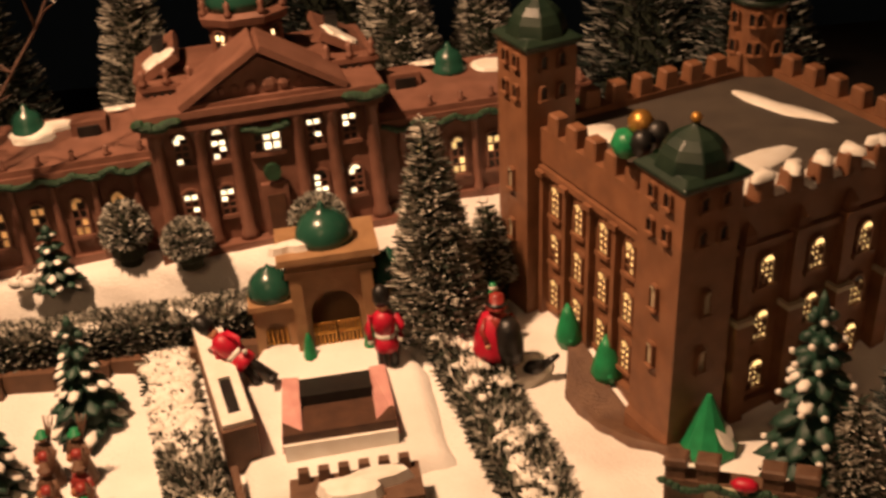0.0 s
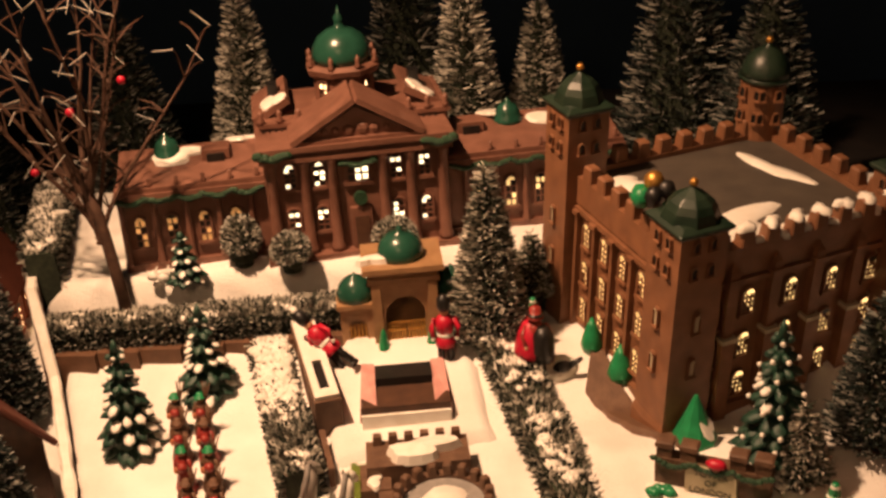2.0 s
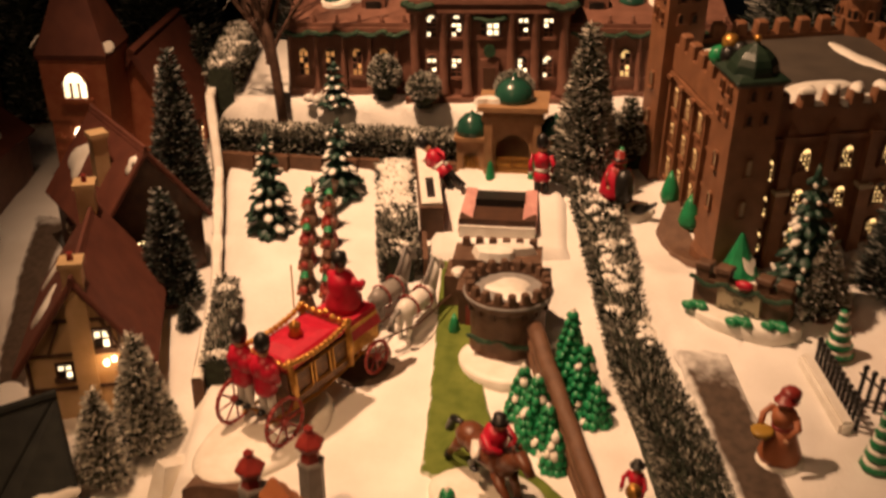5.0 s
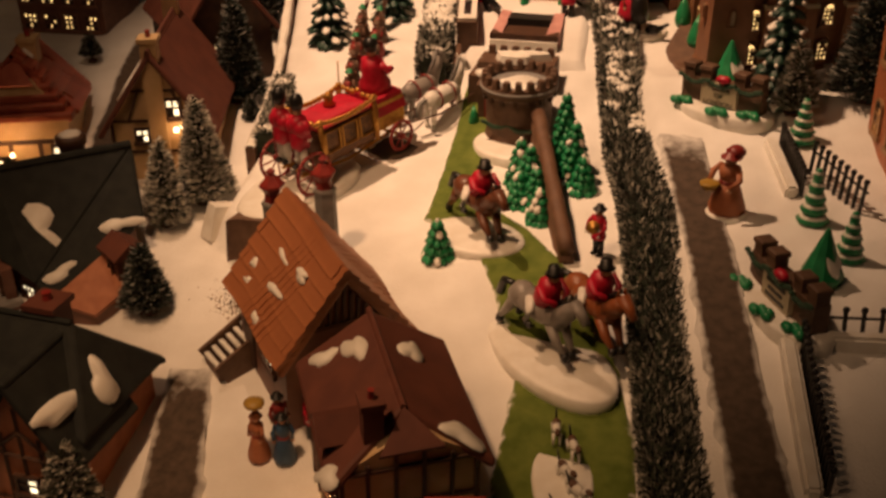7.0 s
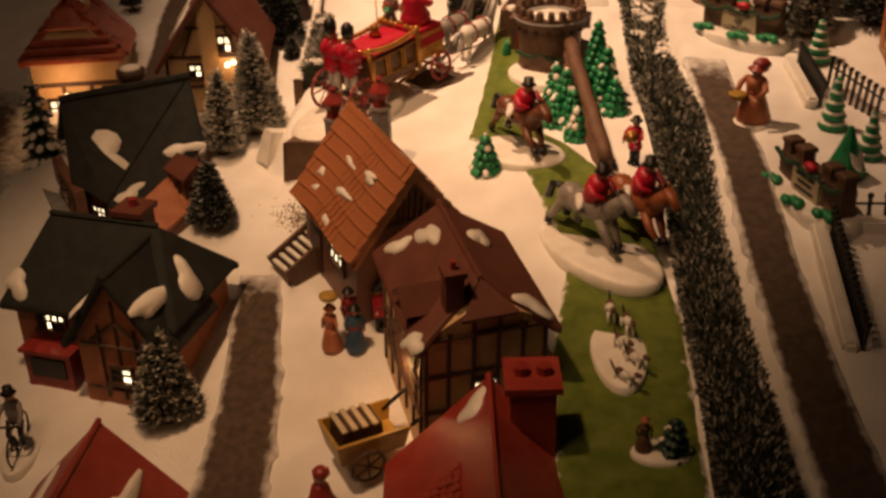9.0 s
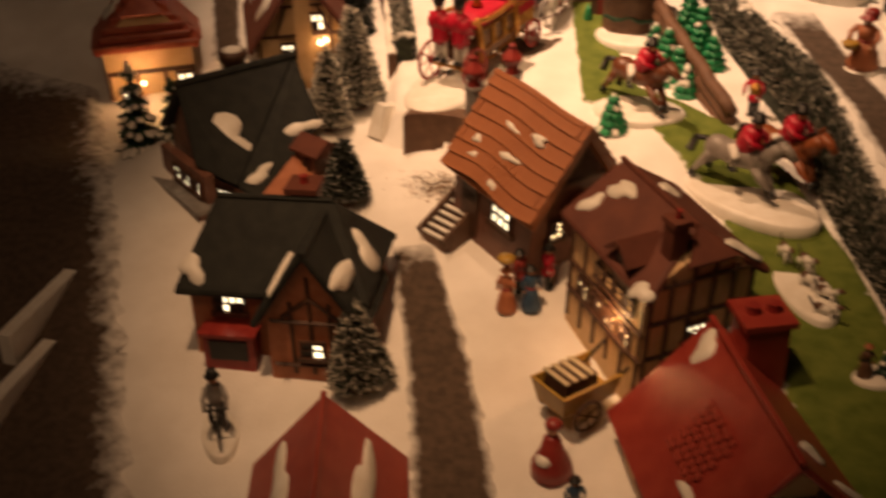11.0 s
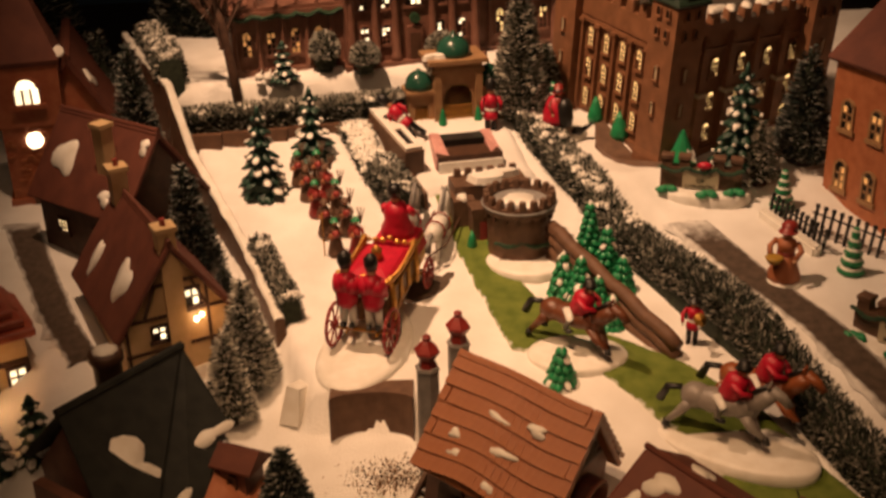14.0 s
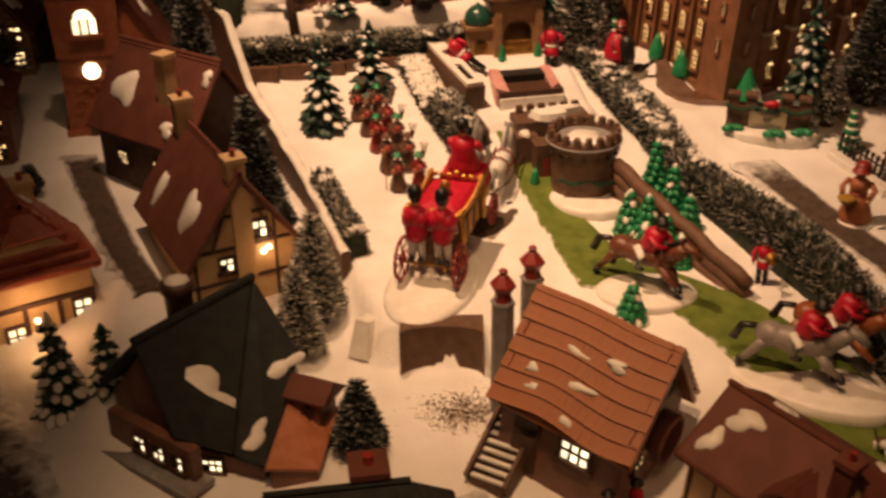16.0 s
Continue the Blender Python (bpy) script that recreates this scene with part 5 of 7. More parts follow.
for z in (0.034, 0.066):
    bm = bmesh.new()
    box(bm, (-0.060, -0.0685, z), (-0.0565, 0.068, z + 0.004))
    part("timber", bm, DKBROWN, iw)
chimney(I, -0.026, -0.052, 0.13, 0.182, 0.008, ROOFBR, 1)
bm = bmesh.new()
box(bm, (-0.060, -0.036, 0.10), (-0.02, -0.014, 0.132), 0)
box(bm, (-0.0615, -0.033, 0.116), (-0.0595, -0.017, 0.131), 2)
for s in (-1, 1):
    slab(bm, [(-0.068, -0.025, 0.147), (-0.068, -0.025 + s * 0.018, 0.130), (-0.012, -0.025 + s * 0.018, 0.130), (-0.012, -0.025, 0.147)][::s], 0.004, 1)
part("dormer", bm, [DKBROWN, ROOFBR, BLACK], I, "gabled dormer with dark opening")

# red-roofed house at the front
R, rw = house("red_roofed_house", "house with bright red roof, snow streaks and cream gable", pose(0.100, -0.122, -0.075, 0, 0, 22),
              0.160, 0.175, 0.062, 0.142, PLASTER, ROOFRED, 0.014, snow=((-1, -0.05, 0.28, 0.018, 0.006), (-1, -0.085, 0.14, 0.012, 0.007), (1, -0.06, 0.72, 0.008, 0.018), (1, -0.085, 0.4, 0.008, 0.022), (-1, 0.075, 0.85, 0.012, 0.016)))
chimney(R, 0.035, 0.075, 0.085, 0.165, 0.019, ROOFRED, 2)
timbers(rw, 0.160, 0.062, 0.135, -0.0875, rows=2)
windows(rw, [pose(-0.080, -0.03 + k * 0.05, 0.03, 0, 0, -90) for k in range(2)], 0.02, 0.02, 3, 2, False, DKBROWN, LITW, 0.8)
ML = Matrix.Translation((-0.044, -0.012, 0.1005)) @ pose(0, 0, 0, 0, 0, -90) @ pose(0, 0, 0, -45, 0, 0)
RG = random.Random(8)
bm = bmesh.new()
box(bm, (-0.0036, -0.0045, -0.0036), (0.0036, 0.003, 0.0036), 0, None)
bmesh.ops.bevel(bm, geom=bm.edges[:], offset=0.0012, segments=1, affect="EDGES")
tile = part("roof_tile", bm, ROOFRED, R)
tile.matrix_basis = ML
for r in range(7):
    for c in range(7):
        if r + c:
            share("roof_tile", tile.data, R, ML @ pose((c - 3 + 0.5 * (r % 2)) * 0.0086, RG.uniform(-0.0012, 0.0006), (r - 3) * 0.0078))
tile.matrix_basis = ML @ pose(-3 * 0.0086, 0, -3 * 0.0078)

# dark red house at the very front
D, dw = house("maroon_roofed_house", "small house with steep maroon roof and two long snow streaks", pose(-0.245, -0.235, -0.095, 0, 0, 16),
              0.125, 0.19, 0.035, 0.102, BRICK, ROOFRED, 0.012, snow=((-1, 0.03, 0.5, 0.05, 0.012), (1, 0.03, 0.5, 0.05, 0.012)))
windows(dw, [pose(-0.03, -0.095, 0.0), pose(0.03, -0.095, 0.0)], 0.02, 0.02, 2, 2, False, DKBROWN, LITW, 0.8)

# dark-roofed shop with red front
K, kw = house("dark_roofed_shop", "timbered shop with dark thatch roof, red bow window and snow streaks", pose(-0.375, 0.050, -0.045, 0, 0, -85),
              0.120, 0.180, 0.088, 0.150, ORANGE, ROOFDK, 0.014, snow=((1, -0.085, 0.25, 0.012, 0.016),), fat=0.003, hip=0.034, hipb=0.050, th=0.010, full=True)
bm = bmesh.new()
drift(bm, (0.014, 0.0885, 0.1020), (-1, 0, 0), (0, -0.050, 0.080), 0.011, 0.026, 14, thick=0.004)
part("snow_patch", bm, SNOWP, K, "lump of painted snow", smooth=True)
bm = bmesh.new()
prism(bm, [(-0.046, -0.01), (0.046, -0.01), (0.046, 0.070), (0, 0.136), (-0.046, 0.070)], -0.03, 0.04, 0, pose(0.058, 0.045, 0, 0, 0, 90))
kg = part("cross_gable", bm, ORANGE, K)
for s in (-1, 1):
    bm = bmesh.new()
    slab(bm, [(0.098, 0.045, 0.150), (-0.01, 0.045, 0.150), (-0.01, 0.045 + s * 0.062, 0.060), (0.098, 0.045 + s * 0.062, 0.060)][::-s], 0.008)
    r = part("roof_slope", bm, ROOFDK, kg)
    bv = r.modifiers.new("round", "BEVEL")
    bv.width, bv.segments = 0.003, 2
    bm = bmesh.new()
    drift(bm, (0.054, 0.045 + s * 0.032, 0.1055), (-s, 0, 0), (0, -s * 0.062, 0.09), 0.040, 0.012, 40 + s, thick=0.003)
    part("snow_patch", bm, SNOWP, kg, "long streak of painted snow", smooth=True)
fm = pose(0.0885, 0.045, 0, 0, 0, 90)
for x0, z0, x1, z1 in ((-0.042, 0.062, 0.042, 0.062), (-0.02, 0.0, -0.02, 0.085), (0.02, 0.0, 0.02, 0.085), (0, 0.0, 0, 0.115), (-0.03, 0.066, 0, 0.09), (0.03, 0.066, 0, 0.09), (-0.042, 0.01, 0.042, 0.01)):
    bm = bmesh.new()
    tube(bm, [fm @ Vector((x0, 0, z0)), fm @ Vector((x1, 0, z1))], 0.0024, 0.0024, 4)
    part("timber", bm, DKBROWN, kg)
windows(kg, [fm @ pose(0.0, -0.0005, 0.022)], 0.022, 0.016, 2, 2, False, DKBROWN, LIT, 0.6)
windows(kw, [pose(0.060, -0.048, 0.052, 0, 0, 90)], 0.03, 0.018, 4, 2, False, DKBROWN, LIT, 0.5)
bm = bmesh.new()
box(bm, (0.062, -0.075, -0.02), (0.082, -0.02, 0.034), 0)
box(bm, (0.0815, -0.068, 0.006), (0.0835, -0.027, 0.028), 1)
box(bm, (0.06, -0.078, 0.034), (0.086, -0.017, 0.038), 0)
part("bow_window", bm, [DKRED, BLACK], K, "red painted bow window with dark panes")
chimney(K, -0.015, 0.02, 0.11, 0.165, 0.014, ROOFBR, 1)

# dark-roofed cottage in the middle, with a hipped thatch roof
QO = Vector((-0.51, 0.27, 0.03))
Q = thing("dark_roofed_cottage", "cottage with steep dark thatch roof, snow patches and jettied lit front", "house", Matrix.Translation(QO), "miniature houses")
RL, RA = Vector((-0.583, 0.243, 0.142)) - QO, Vector((-0.478, 0.365, 0.142)) - QO
EL, EC, ER, EB = (Vector(v) - QO for v in ((-0.547, 0.194, 0.060), (-0.490, 0.184, 0.045), (-0.455, 0.174, 0.035), (-0.430, 0.310, 0.080)))
BL, BA = RL + Vector((-0.055, 0.045, -0.072)), RA + Vector((-0.05, 0.05, -0.072))
foot = [v.lerp(Vector((0.0, 0.01, v.z)), 0.13) - Vector((0, 0, 0.012)) for v in (EL, EC, ER, EB, BA, BL)]
bm = bmesh.new()
lo = [bm.verts.new((v.x, v.y, -0.08)) for v in foot]
hi = [bm.verts.new(v) for v in foot]
for k in range(6):
    face(bm, [lo[k], lo[(k + 1) % 6], hi[(k + 1) % 6], hi[k]], 0)
for a, b, p in ((5, 0, RL), (3, 4, RA)):
    top = bm.verts.new(p.lerp(Vector((0, 0.01, p.z)), 0.1) - Vector((0, 0, 0.012)))
    face(bm, [hi[a], hi[b], top], 0)
qw = part("wall", bm, BRICK, Q)
for pts, patches in (([RL, EL, EC, RA], ((0.66, 0.55, 0.030, 0.024),)), ([RA, EC, ER, EB], ((0.25, 0.80, 0.009, 0.022), (0.84, 0.5, 0.009, 0.018))), ([RA, BA, BL, RL], ())):
    bm = bmesh.new()
    slab(bm, pts, 0.009, 0)
    r = part("roof_slope", bm, ROOFDK, Q)
    bv = r.modifiers.new("round", "BEVEL")
    bv.width, bv.segments = 0.0035, 3
    for i, (u, v, ru, rv) in enumerate(patches):
        a, b = pts[0].lerp(pts[1], u), pts[3].lerp(pts[2], u)
        o = a.lerp(b, v)
        e = (b - a).normalized()
        n = (pts[1] - pts[0]).cross(pts[3] - pts[0]).normalized()
        if n.z < 0:
            n = -n
        bm = bmesh.new()
        drift(bm, o + n * 0.0025, e, n.cross(e), ru, rv, 7.3 + 3 * i, 0)
        part("snow_patch", bm, SNOWP, r, "lump of painted snow", smooth=True)
bm = bmesh.new()
tube(bm, [RL, RA], 0.005, 0.005, 7)
part("ridge", bm, ROOFDK, Q)
FW = Matrix.Translation(Vector((-0.588, 0.203, 0.02)) - QO) @ pose(0, 0, 0, 0, 0, -39.4)
bm = bmesh.new()
box(bm, (-0.070, 0.003, -0.09), (0.070, 0.035, -0.006), 0, FW)
qf = part("ground_storey", bm, BRICK, Q)
bm = bmesh.new()
box(bm, (-0.073, -0.002, -0.006), (0.073, 0.034, 0.0), 0, FW)
part("ledge", bm, GREY, Q, "grey ledge over the ground storey")
bm = bmesh.new()
box(bm, (-0.060, 0.018, 0.0), (0.062, 0.03, 0.036), 0, FW)
qj = part("jetty_wall", bm, BRICK, Q)
windows(qj, [FW @ pose(-0.012 + k * 0.027, 0.018, 0.008) for k in range(3)], 0.015, 0.016, 2, 2, False, DKBROWN, LIT, 0.8)
windows(qf, [FW @ pose(-0.045 + k * 0.03, 0.003, -0.034) for k in range(4)], 0.015, 0.018, 2, 2, False, DKBROWN, LITW, 0.7)
FM2 = Matrix.Translation((foot[0] + foot[1]) / 2) @ pose(0, 0, 0, 0, 0, -10)
windows(qw, [FM2 @ pose(0.004, -0.0005, -0.024), FM2 @ pose(-0.006, -0.0005, -0.055)], 0.02, 0.014, 3, 2, False, DKBROWN, LIT, 0.8)
LO = [Vector(v) - QO for v in ((-0.437, 0.250, 0.066), (-0.459, 0.170, 0.038), (-0.408, 0.180, 0.026), (-0.389, 0.256, 0.045))]
bm = bmesh.new()
slab(bm, LO, 0.006)
lt = part("lean_to", bm, ORANGE, Q, "lean-to with plain orange roof")
bm = bmesh.new()
low = [v.lerp(sum(LO, Vector()) / 4, 0.12) for v in LO]
vs = [bm.verts.new((v.x, v.y, -0.08)) for v in low] + [bm.verts.new(v - Vector((0, 0, 0.007))) for v in low]
for k in range(4):
    face(bm, [vs[k], vs[(k + 1) % 4], vs[4 + (k + 1) % 4], vs[4 + k]], 0)
part("lean_to_wall", bm, BRICK, lt)
CM = Matrix.Translation(Vector((-0.413, 0.247, 0)) - QO) @ pose(0, 0, 0.03, 0, 0, 62)
bm = bmesh.new()
box(bm, (-0.016, -0.015, -0.01), (0.016, 0.015, 0.042), 0, CM)
qc = part("chimney_house", bm, BRICK, Q, "dark brown chimney block with two small openings")
bm = bmesh.new()
prism(bm, [(-0.021, 0.040), (0.021, 0.040), (0.021, 0.043), (0, 0.058), (-0.021, 0.043)], -0.024, 0.024, 0, CM)
part("gable_roof", bm, ROOFBR, qc)
windows(qc, [CM @ pose(0.0162, -0.006, 0.018, 0, 0, 90), CM @ pose(0.0162, 0.006, 0.018, 0, 0, 90), CM @ pose(-0.0162, 0.0, 0.018, 0, 0, -90)], 0.008, 0.013, 1, 1, True, DKBROWN, BLACK, 1, 1)
CP = Vector((-0.556, 0.352, 0)) - QO
bm = bmesh.new()
lathe(bm, [(0.015, 0.02), (0.015, 0.102), (0.0185, 0.107), (0.0185, 0.116), (0.015, 0.118)], 16, 0, pose(CP.x, CP.y, 0))
blob(bm, (CP.x, CP.y, 0.118), (0.0145, 0.0145, 0.004), 1)
part("chimney", bm, [DKBROWN, SNOWP], Q, "round dark chimney topped with snow", smooth=True)

# tall gabled cottage
A, aw = house("gabled_cottage", "tall cottage with steep brown roof and cream timbered gable", pose(-0.535, 0.530, 0.058, 0, 0, 25),
              0.124, 0.188, 0.082, 0.170, PLASTER, ROOFBR, 0.014, snow=((-1, -0.045, 0.42, 0.016, 0.030), (-1, 0.055, 0.35, 0.008, 0.026)), fat=0.0012)
timbers(aw, 0.124, 0.082, 0.164, -0.094, rows=2, posts=(-0.47, 0.3), t=0.0016)
windows(aw, [pose(0.020, -0.094, 0.088)], 0.016, 0.02, 2, 2, False, DKBROWN, LIT, 0.8)
windows(aw, [pose(-0.022 + k * 0.018, -0.094, 0.055) for k in range(2)], 0.015, 0.015, 2, 2, False, DKBROWN, LIT, 0.8)
chimney(A, 0.0, -0.088, 0.155, 0.188, 0.010, PLASTER, 1)
chimney(A, -0.004, 0.085, 0.155, 0.204, 0.010, PLASTER, 1)
bm = bmesh.new()
box(bm, (-0.011, -0.101, 0.02), (0.011, -0.093, 0.16))
part("chimney_breast", bm, PLASTER, aw, "cream chimney breast up the gable")

# brown hall behind
J, jw = house("brown_hall", "long hall with brown roof, snow patches and dark timbered walls", pose(-0.605, 0.735, 0.085, 0, 0, 50),
              0.13, 0.17, 0.105, 0.192, DKBROWN, ROOFBR, 0.012, snow=((-1, 0.05, 0.5, 0.018, 0.03), (-1, -0.05, 0.2, 0.012, 0.01), (-1, -0.085, 0.8, 0.008, 0.01)))
chimney(J, -0.035, -0.03, 0.13, 0.205, 0.009, PLASTER, 0)
windows(jw, [pose(-0.065, 0.04, 0.05, 0, 0, -90), pose(-0.02, -0.085, 0.06), pose(-0.065, -0.03, 0.05, 0, 0, -90)], 0.018, 0.016, 3, 3, False, DKBROWN, LITW, 0.8)

# church
N = thing("church", "red-brick miniature church with square tower, lit arched window and brown roofs", "church", pose(-0.750, 0.905, 0.115, 0, 0, 12), "miniature houses")
bm = bmesh.new()
box(bm, (-0.047, -0.047, -0.05), (0.047, 0.047, 0.012))
box(bm, (-0.042, -0.042, 0.012), (0.042, 0.042, 0.12), top=1.0)
box(bm, (-0.044, -0.044, 0.118), (0.044, 0.044, 0.124))
box(bm, (-0.044, -0.044, 0.124), (0.044, 0.044, 0.212), top=1.06)
nb = part("tower", bm, CHURCH, N)
rnd = random.Random(3)
bm = bmesh.new()
box(bm, (-0.004, -0.0016, -0.0019), (0.004, 0.001, 0.0019))
br = None
for k in range(70):
    x, z = rnd.uniform(-0.037, 0.037), rnd.uniform(0.02, 0.11)
    M = pose(x, -0.0425, z)
    if br is None:
        br = part("brick", bm, ORANGE, nb)
        br.matrix_basis = M
    else:
        share("brick", br.data, nb, M)
bm = bmesh.new()
lathe(bm, [(0.068, 0.205), (0.07, 0.212), (0.045, 0.262), (0.0, 0.36)], 4, 0, None, math.pi / 4)
drift(bm, (-0.05, -0.03, 0.226), (0, -1, 0), (0.5, 0, 0.9), 0.016, 0.012, 3, 1)
drift(bm, (0.045, -0.04, 0.22), (1, 0, 0), (0, 0.5, 0.9), 0.01, 0.014, 4, 1)
part("tower_roof", bm, [ROOFBR, SNOWP], N, "steep brown pyramid roof")
windows(nb, [pose(0, -0.0455, 0.152)], 0.034, 0.022, 3, 1, True, CHURCH, LIT, 1.0, 1)
bm = bmesh.new()
lathe(bm, [(0.0115, -0.001), (0.0115, 0.003)], 20, 0, pose(0, -0.0425, 0.098, 90))
part("round_window", bm, BULB, nb, "round glowing window")
bm = bmesh.new()
prism(bm, [(-0.02, -0.02), (0.02, -0.02), (0.02, 0.035), (0.0, 0.062), (-0.02, 0.035)], -0.05, -0.041, 0)
prism(bm, [(-0.014, -0.02), (0.014, -0.02), (0.014, 0.032), (0.0, 0.05), (-0.014, 0.032)], -0.052, -0.045, 1)
part("door", bm, [CHURCH, DKBROWN], nb, "pointed arched church door")
bm = bmesh.new()
prism(bm, [(-0.05, -0.05), (0.07, -0.05), (0.07, 0.09), (0.01, 0.19), (-0.05, 0.09)], 0.04, 0.26, 0, pose(0.045, 0, 0))
nave = part("nave", bm, CHURCH, N)
for s in (-1, 1):
    bm = bmesh.new()
    slab(bm, [(0.055 + s * 0.072, 0.03, 0.076), (0.055 + s * 0.072, 0.27, 0.076), (0.055, 0.27, 0.2), (0.055, 0.03, 0.2)][::s], 0.008)
    r = part("roof_slope", bm, ROOFBR, nave)
    bm = bmesh.new()
    drift(bm, (0.055 + s * 0.03, 0.07, 0.15), (0, s, 0), (-s * 0.072, 0, 0.124), 0.02, 0.014, s + 4)
    part("snow_patch", bm, SNOWP, nave, "lump of painted snow", smooth=True)
windows(nave, [pose(0.1152, 0.08 + k * 0.05, 0.02, 0, 0, 90) for k in range(3)], 0.02, 0.03, 2, 3, True, CHURCH, LITW, 0.6)

# mansion with rows of lit windows
E, ew = house("mansion", "brick mansion with mansard roof and two rows of lit lattice windows", pose(-0.925, 0.83, 0.11, 0, 0, 10),
              0.15, 0.12, 0.086, 0.14, BRICK, ROOFBR, 0.01, hip=0.04, snow=((1, 0.0, 0.4, 0.02, 0.016),))
windows(ew, [pose(-0.055 + k * 0.036, -0.06, z) for k in range(4) for z in (0.008, 0.05)], 0.022, 0.022, 3, 3, False, BRICK, LITY, 0.6, 5)
bm = bmesh.new()
prism(bm, [(-0.07, 0.086), (0.07, 0.086), (0.02, 0.115), (-0.02, 0.115)], -0.066, -0.05)
lathe(bm, [(0.012, 0.11), (0.012, 0.14), (0.006, 0.16), (0, 0.175)], 8, 0, pose(0, -0.03, 0))
part("gable", bm, ROOFBR, E)
F, fw = house("town_house", "tall brick town house with many lit windows", pose(-1.08, 0.95, 0.12, 0, 0, 14), 0.2, 0.14, 0.15, 0.21, BRICK, ROOFBR, 0.01)
windows(fw, [pose(-0.08 + k * 0.032, -0.07, z) for k in range(6) for z in (0.01, 0.055, 0.1)], 0.018, 0.022, 2, 3, False, BRICK, LITY, 0.5, 5)
F2, fw2 = house("gilded_house", "small house with snowy steep gable behind the mansion", pose(-0.95, 1.16, 0.13, 0, 0, 6), 0.1, 0.12, 0.08, 0.15, TAN, ROOFBR, 0.01, snow=((-1, -0.03, 0.5, 0.02, 0.03), (1, -0.03, 0.6, 0.02, 0.03)))
windows(fw2, [pose(-0.03 + k * 0.03, -0.06, z) for k in range(3) for z in (0.02, 0.06)], 0.016, 0.02, 2, 3, False, BRICK, LITW, 0.5, 5)

# red-tiled cottage
C2, cw = house("red_tiled_cottage", "cream cottage with red tiled roof, snow and lit windows", pose(-0.766, 0.515, 0.030, 0, 0, 28) @ Matrix.Scale(1.1, 4),
               0.112, 0.11, 0.072, 0.136, PLASTER, ROOFTILE, 0.010, hip=0.035, snow=((-1, 0.0, 0.45, 0.02, 0.018), (1, 0.0, 0.8, 0.014, 0.01)), lift=0.008)
shingles(C2, 0.112, 0.06, 0.072, 0.136, 0.012, 7, 6, ROOFTILE)
fr = None
for k in range(6):
    bm = bmesh.new()
    box(bm, (-0.066 + k * 0.0085, -0.072 + k * 0.0075, 0.066 + k * 0.0098), (0.066 - k * 0.0085, -0.045 + k * 0.007, 0.0755 + k * 0.0098), 0)
    bmesh.ops.bevel(bm, geom=bm.edges[:], offset=0.0018, segments=1, affect="EDGES")
    part("tile_course", bm, ROOFTILE, C2)
timbers(cw, 0.112, 0.034, 0.034, -0.055, rows=1)
windows(cw, [pose(0.042, -0.055, 0.006), pose(-0.03, -0.055, -0.008)], 0.018, 0.02, 2, 2, False, DKBROWN, LIT, 0.9)
chimney(C2, 0.012, 0.0, 0.12, 0.152, 0.010, PLASTER, 1)

# brick house on the right
Z, zw = house("wreathed_brick_house", "orange brick house with green wreaths and an iron fence in front", pose(0.424, 0.592, 0.15, 0, 0, 20), 0.15, 0.16, 0.2, 0.26, ORANGE, ROOFBR, 0.01)
windows(zw, [pose(-0.075, -0.05 + k * 0.05, z, 0, 0, -90) for k in range(3) for z in (0.03, 0.11)] + [pose(-0.04 + k * 0.04, -0.08, z) for k in range(3) for z in (0.03, 0.11)], 0.018, 0.03, 2, 3, True, TAN, LITO, 0.5)
for k in range(3):
    bm = bmesh.new()
    for i in range(10):
        a = i * math.tau / 10
        blob(bm, (0.010 * math.cos(a), 0, 0.010 * math.sin(a)), 0.0035, 0, seg=6)
    blob(bm, (0, -0.003, -0.010), 0.004, 1, seg=6)
    part("wreath", bm, [GREEN, RED], Z, "green wreath with red bow", at=pose(-0.04 + k * 0.04, -0.083, 0.09))


# ---- figurines: each one plain painted casting ----
FM = [RED, BLACK, WHITEP, SKIN, GOLD, HORSEB, HORSEO, HORSEG, GREEN, BLUE, DKRED, WOODBR, SNOWP, MUSTARD, ORANGE, GREY]
CR, CK, CW, CS, CG, CB, CO, CY, CN, CU, CD, CBR, CSN, CM, COR, CGY = range(16)


